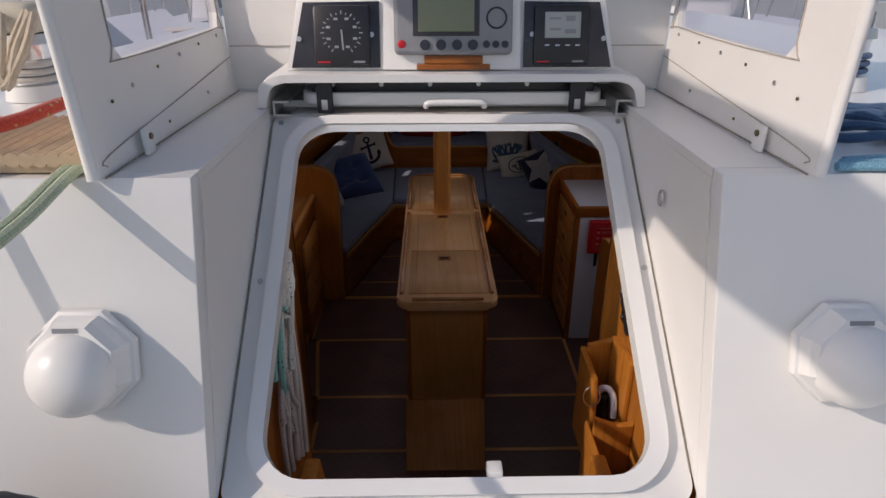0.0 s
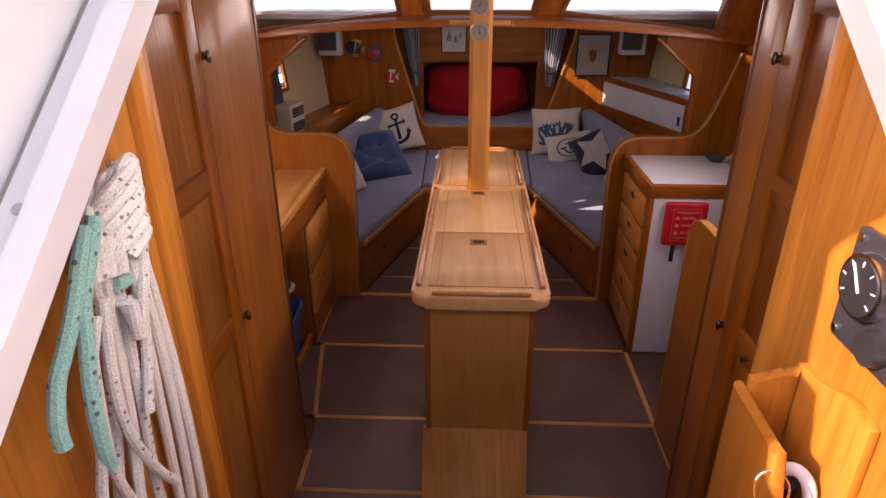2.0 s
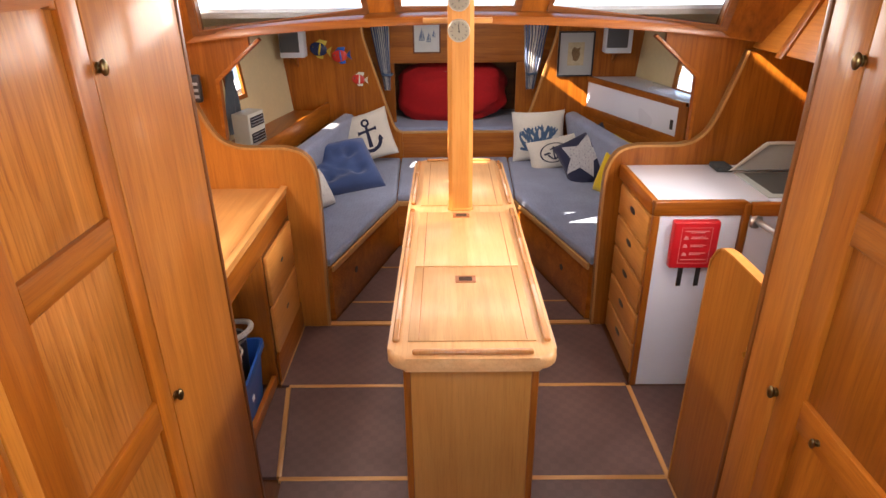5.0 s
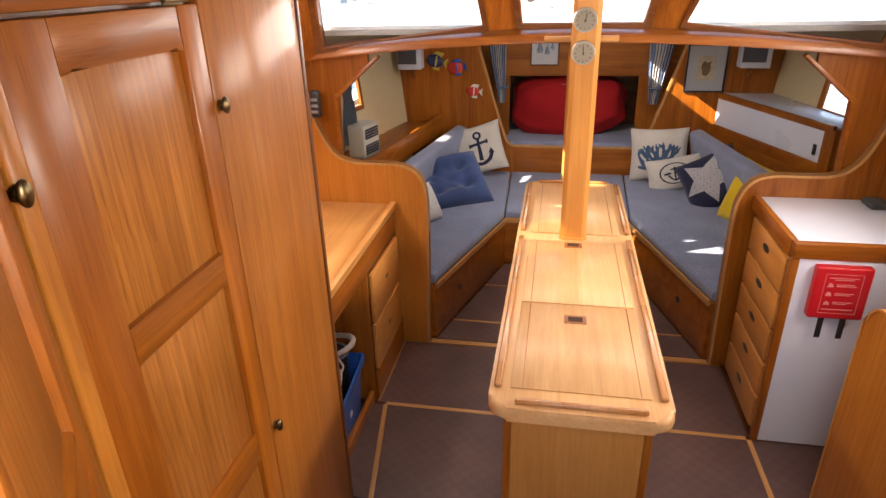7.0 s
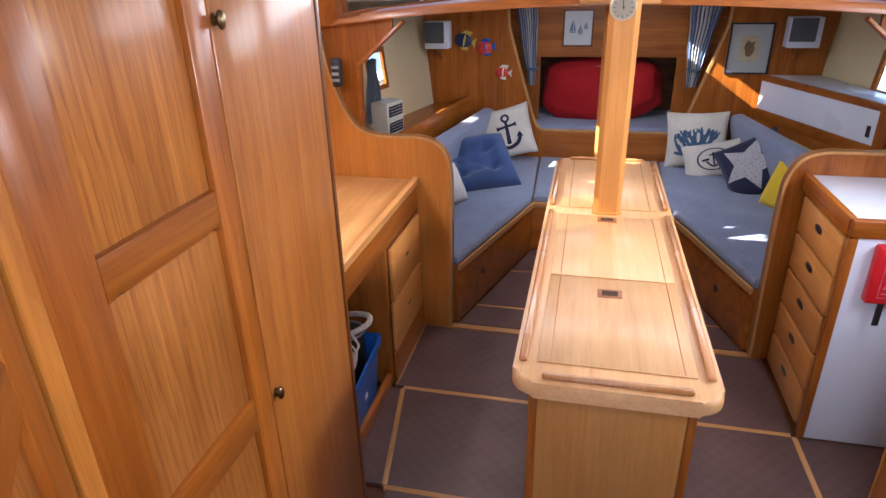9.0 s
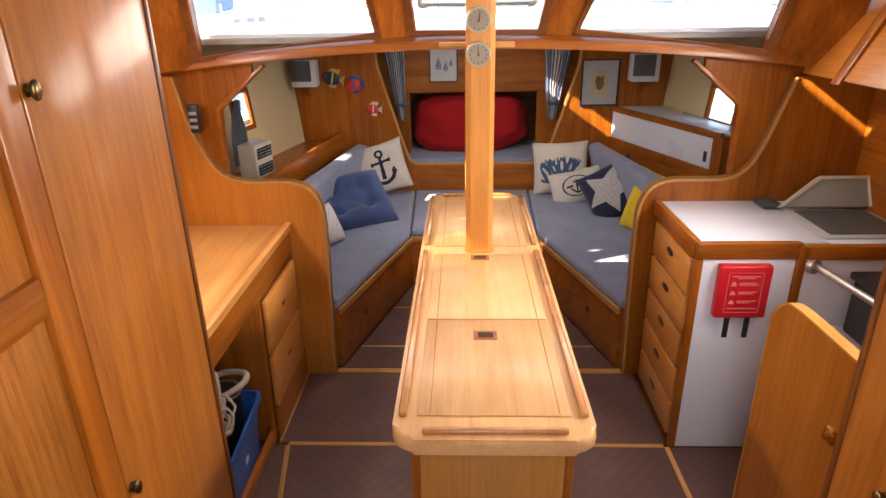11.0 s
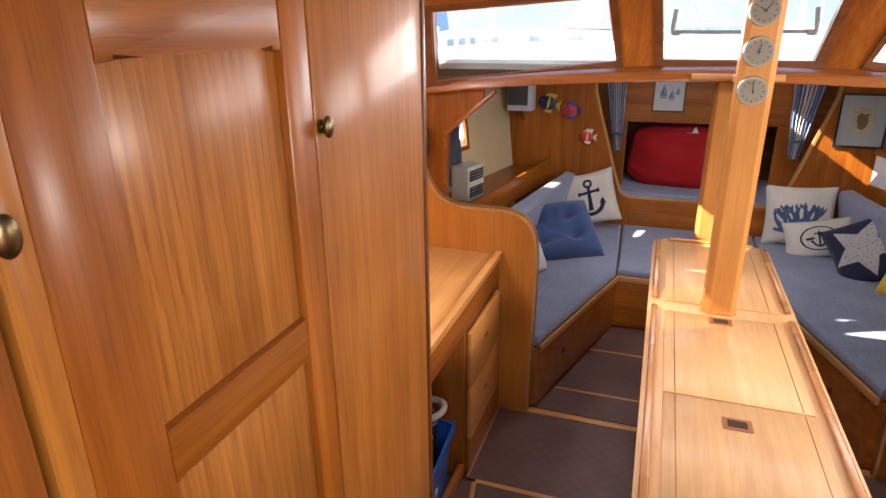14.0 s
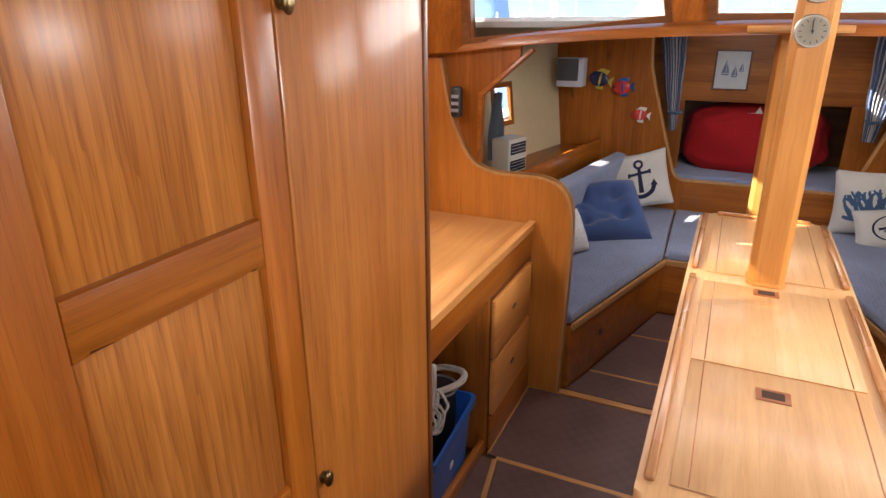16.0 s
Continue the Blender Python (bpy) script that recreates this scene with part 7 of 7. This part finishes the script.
for k in range(3):
    part("loop", Shape().tube([(0.70 + 0.012 * k + 0.055 * math.cos(a), 1.00 + 0.02 * k + 0.07 * math.sin(a), 1.713 + 0.010 * k + 0.006 * math.sin(3 * a + k)) for a in [2 * math.pi * i / 12 for i in range(12)]], 0.008, 8, True), bpy.data.materials["blue_rope"], blue_r)
cyan = thing("sheet_rope", "light blue rope ends lying on the coaming", "rope")
for k in range(3):
    part("rope", Shape().tube([(0.555 + 0.012 * k, 0.80 + 0.012 * k, 1.710), (0.66, 0.795 + 0.018 * k, 1.711), (0.9, 0.80 + 0.02 * k, 1.711)], 0.007, 8), fabric("light_blue_rope", (0.20, 0.45, 0.60), 500) if k == 0 else bpy.data.materials["light_blue_rope"], cyan)
jacket = thing("dark_bag", "crumpled black bag lying on the cockpit seat", "bag")
sh = Shape().grid(lambda u, v: Vector((-0.53 + 0.12 * math.cos(6.2832 * u) * math.sin(3.1416 * v) * (1 + 0.22 * noise.noise(Vector((math.cos(6.28 * u) * 2, math.sin(6.28 * u) * 2, v * 4)))), 0.52 + 0.075 * math.sin(6.2832 * u) * math.sin(3.1416 * v), 1.155 + 0.262 * math.cos(3.1416 * v) * (1 + 0.25 * noise.noise(Vector((u * 6, v * 5, 1)))))), 30, 16)
part("cloth", sh, fabric("black_cloth", (0.02, 0.02, 0.025), 400), jacket)

sea = tagged(part("water", Shape().box(-900, 900, -900, 900, -0.42, -0.40, 0), plain("harbour_water", (0.05, 0.13, 0.18), 0.2, spot=0.3, scale=0.8, relief=0.5)), "blue-green harbour water", "water", kind="structure")
HULLM = plain("white_hull_paint", (0.72, 0.72, 0.72), 0.35, spot=0.03, scale=2)


def yacht(x, y, rz, cover, seed):
    rnd = random.Random(seed)
    t = thing("moored_yacht", "white sailing yacht moored alongside with its mast up", "yacht", "moored yachts")
    m = pose(x, y, -0.4, 0, 0, rz)
    st = [(-5.0, 1.25, 1.25), (-2.5, 1.6, 1.2), (0.5, 1.7, 1.25), (3.0, 1.3, 1.4), (5.2, 0.05, 1.6)]
    sh = Shape()
    R2 = []
    for yy, hb, fb in st:
        R2.append([sh.bm.verts.new(m @ Vector(p)) for p in ((-hb * 0.85, yy, 0.0), (-hb, yy, fb), (hb, yy, fb), (hb * 0.85, yy, 0.0))])
    for A_, B_ in zip(R2, R2[1:]):
        for k in range(3):
            sh.bm.faces.new((A_[k], A_[k + 1], B_[k + 1], B_[k]))
    sh.bm.faces.new(R2[0])
    part("hull", sh, HULLM, t, smooth=False)
    part("cabin", Shape().prism([(-2.4, 1.25), (2.4, 1.4), (1.7, 1.85), (-2.3, 1.80)], "x", -0.95, 0.95, 0.08, m=m), HULLM, t)
    for s in (-1, 1):
        for k in range(3):
            part("window", Shape().box(s * 0.951 - 0.006, s * 0.951 + 0.006, -1.7 + 1.1 * k, -1.0 + 1.1 * k, 1.50, 1.68, 0.004, m=m), GREYP, t)
    part("mast", Shape().cyl(m @ Vector((0, 0.9, 1.8)), m @ Vector((0, 0.9, 13.0)), 0.075, 0.06, 10), ALU, t)
    part("boom", Shape().cyl(m @ Vector((0, 0.85, 2.7)), m @ Vector((0, -3.2, 2.75)), 0.06, seg=10), ALU, t)
    part("sail_cover", Shape().tube([m @ Vector((0, 0.7, 2.86)), m @ Vector((0, -1.2, 2.90)), m @ Vector((0, -3.1, 2.84))], 0.17, 10), cover, t)
    part("spray_hood", Shape().prism([(-2.5, 1.8), (-1.2, 1.85), (-1.5, 2.45), (-2.4, 2.55)], "x", -0.9, 0.9, 0.10, m=m), cover, t)
    sh = Shape()
    for k in range(8):
        yy = -4.5 + 1.2 * k
        for s in (-1, 1):
            sh.cyl(m @ Vector((s * (1.5 if yy < 2 else 0.9), yy, 1.3)), m @ Vector((s * (1.5 if yy < 2 else 0.9), yy, 1.95)), 0.014, seg=6)
    part("stanchions", sh, CHROME, t)
    sh = Shape()
    for px, py in ((-1.5, 0.6), (1.5, 0.6), (0, 5.1), (0, -4.9)):
        sh.cyl(m @ Vector((px, py, 1.3)), m @ Vector((0, 0.9, 12.8)), 0.012, seg=5)
    part("rigging", sh, ALU, t)


NAVYC, BUFFC = plain("faded_blue_canvas", (0.20, 0.29, 0.42), 0.85, spot=0.2), plain("buff_canvas", (0.50, 0.45, 0.36), 0.85, spot=0.1)
for i, (x, y, rz) in enumerate(((-5.2, 5.5, 4), (-9.0, 9.0, -3), (-13.5, 14.0, 2), (5.6, 4.5, -3), (9.8, 7.0, 3), (14.0, 12.0, -2), (-4.0, 19.0, 92), (4.0, 21.0, 88), (-13.0, 24.0, 95), (13.0, 23.0, 86), (-5.6, 15.5, 5), (6.4, 15.0, -4))):
    yacht(x, y, rz, NAVYC if i % 3 else BUFFC, i)
quay = tagged(part("quay", Shape().box(-60, 60, 27, 33, -0.4, 0.75, 0.05), plain("pale_concrete", (0.42, 0.40, 0.37), 0.85, spot=0.15, scale=2)), "pale concrete harbour quay", "quay", kind="structure")
hill = Shape().grid(lambda u, v: Vector((-400 + 800 * u, 300 + 120 * v, -0.4 + (26 + 14 * noise.noise(Vector((u * 7, 3, 1)))) * math.sin(math.pi * min(v * 0.5, 0.5)))), 60, 6)
tagged(part("backdrop_hills", hill, plain("hazy_hills", (0.16, 0.20, 0.20), 0.95, spot=0.2, scale=0.05)), "hazy low hills across the water", "hills", kind="structure")

# ---- cabin sole: mats and strips ----
def mat_piece(pts):
    part("mat", Shape().prism(pts, "z", -0.0118, 0.0, 0.0), MAT, floor, smooth=False)


def rect(x0, x1, y0, y1):
    return [(x0, y0), (x1, y0), (x1, y1), (x0, y1)]


G = 0.009
ROWSY = (1.12, 1.72, 2.09, 2.465, 2.975, 3.455)
SEAML = lambda y: -0.665 + (2.975 - y) * 0.16 if y > 2.3 else -0.557
for y0, y1 in zip(ROWSY, ROWSY[1:]):
    a, b = y0 + G, y1 - G
    left = [(-0.562 if y1 < 2.4 else SEAML(a) + G, a), (-0.114, a), (-0.114, b), (-0.562 if y1 < 2.4 else SEAML(b) + G, b)]
    if y0 > 2.9:
        left = rect(-0.699, -0.114, a, b)
    if b <= 2.1:
        mat_piece(rect(-0.562, 0.045 - 0.004, a, b))
        mat_piece(rect(0.045 + 0.004, 0.639, a, b))
    else:
        mat_piece(left)
        mat_piece(rect(0.220, 0.736 if y0 < 2.9 else 0.745, a, b))
mat_piece([(SEAML(2.474) - G, 2.474), (SEAML(2.966) - G, 2.966), (-1.18, 2.966), (-1.18, 2.474)])
mat_piece(rect(0.754, 1.23, 2.474, 2.966))
EDGE_L = lambda y: -0.553 + (y - 3.502) * 0.2875
EDGE_R = lambda y: 0.676 - (y - 3.502) * 0.294
for y0, y1 in ((3.49, 3.68), (3.68, 4.083), (4.083, 4.386)):
    a, b = y0 + G * 0.7, y1 - G * 0.7
    if y1 < 3.7:
        mat_piece([(EDGE_L(a) + 0.004, a), (-0.114, a), (-0.114, min(b, 3.575)), (-0.114, b), (EDGE_L(b) + 0.004, b)])
        mat_piece([(0.220, a), (EDGE_R(a) - 0.004, a), (EDGE_R(b) - 0.004, b), (0.220, b)])
    else:
        mat_piece([(EDGE_L(a) + 0.004, a), (EDGE_R(a) - 0.004, a), (EDGE_R(b) - 0.004, b), (EDGE_L(b) + 0.004, b)])


def strip_piece(p, q, w):
    p, q = Vector((*p, 0)), Vector((*q, 0))
    d = (q - p).normalized()
    n = Vector((-d.y, d.x, 0)) * w / 2
    part("strip", Shape().prism([(v.x, v.y) for v in (p - n, q - n, q + n, p + n)], "z", -0.0118, 0.0022, 0.0008), TRIMW["x" if abs(d.x) > abs(d.y) else "y"], floor)


for y in (1.72, 2.09, 2.465, 2.975):
    strip_piece((-0.562 if y < 2.4 else SEAML(y), y), (-0.124, y), 0.0175)
    strip_piece((0.222, y), (0.736, y), 0.0175)
strip_piece((-0.70, 3.472), (-0.114, 3.472), 0.032)
strip_piece((0.220, 3.472), (0.745, 3.472), 0.032)
strip_piece((SEAML(2.984) + 0.0, 2.966), (SEAML(2.474), 2.474), 0.0175)
strip_piece((-0.556, 2.28), (-0.552, 2.10), 0.0175)
strip_piece((0.745, 2.966), (0.745, 2.01), 0.0175)
strip_piece((-0.700, 3.45), (-0.700, 2.99), 0.010)
for y in (3.68, 4.083):
    strip_piece((EDGE_L(y) + 0.004, y), (EDGE_R(y) - 0.004, y) if y > 3.7 else (-0.114, y), 0.012)
strip_piece((0.220, 3.68), (EDGE_R(3.68) - 0.004, 3.68), 0.012)
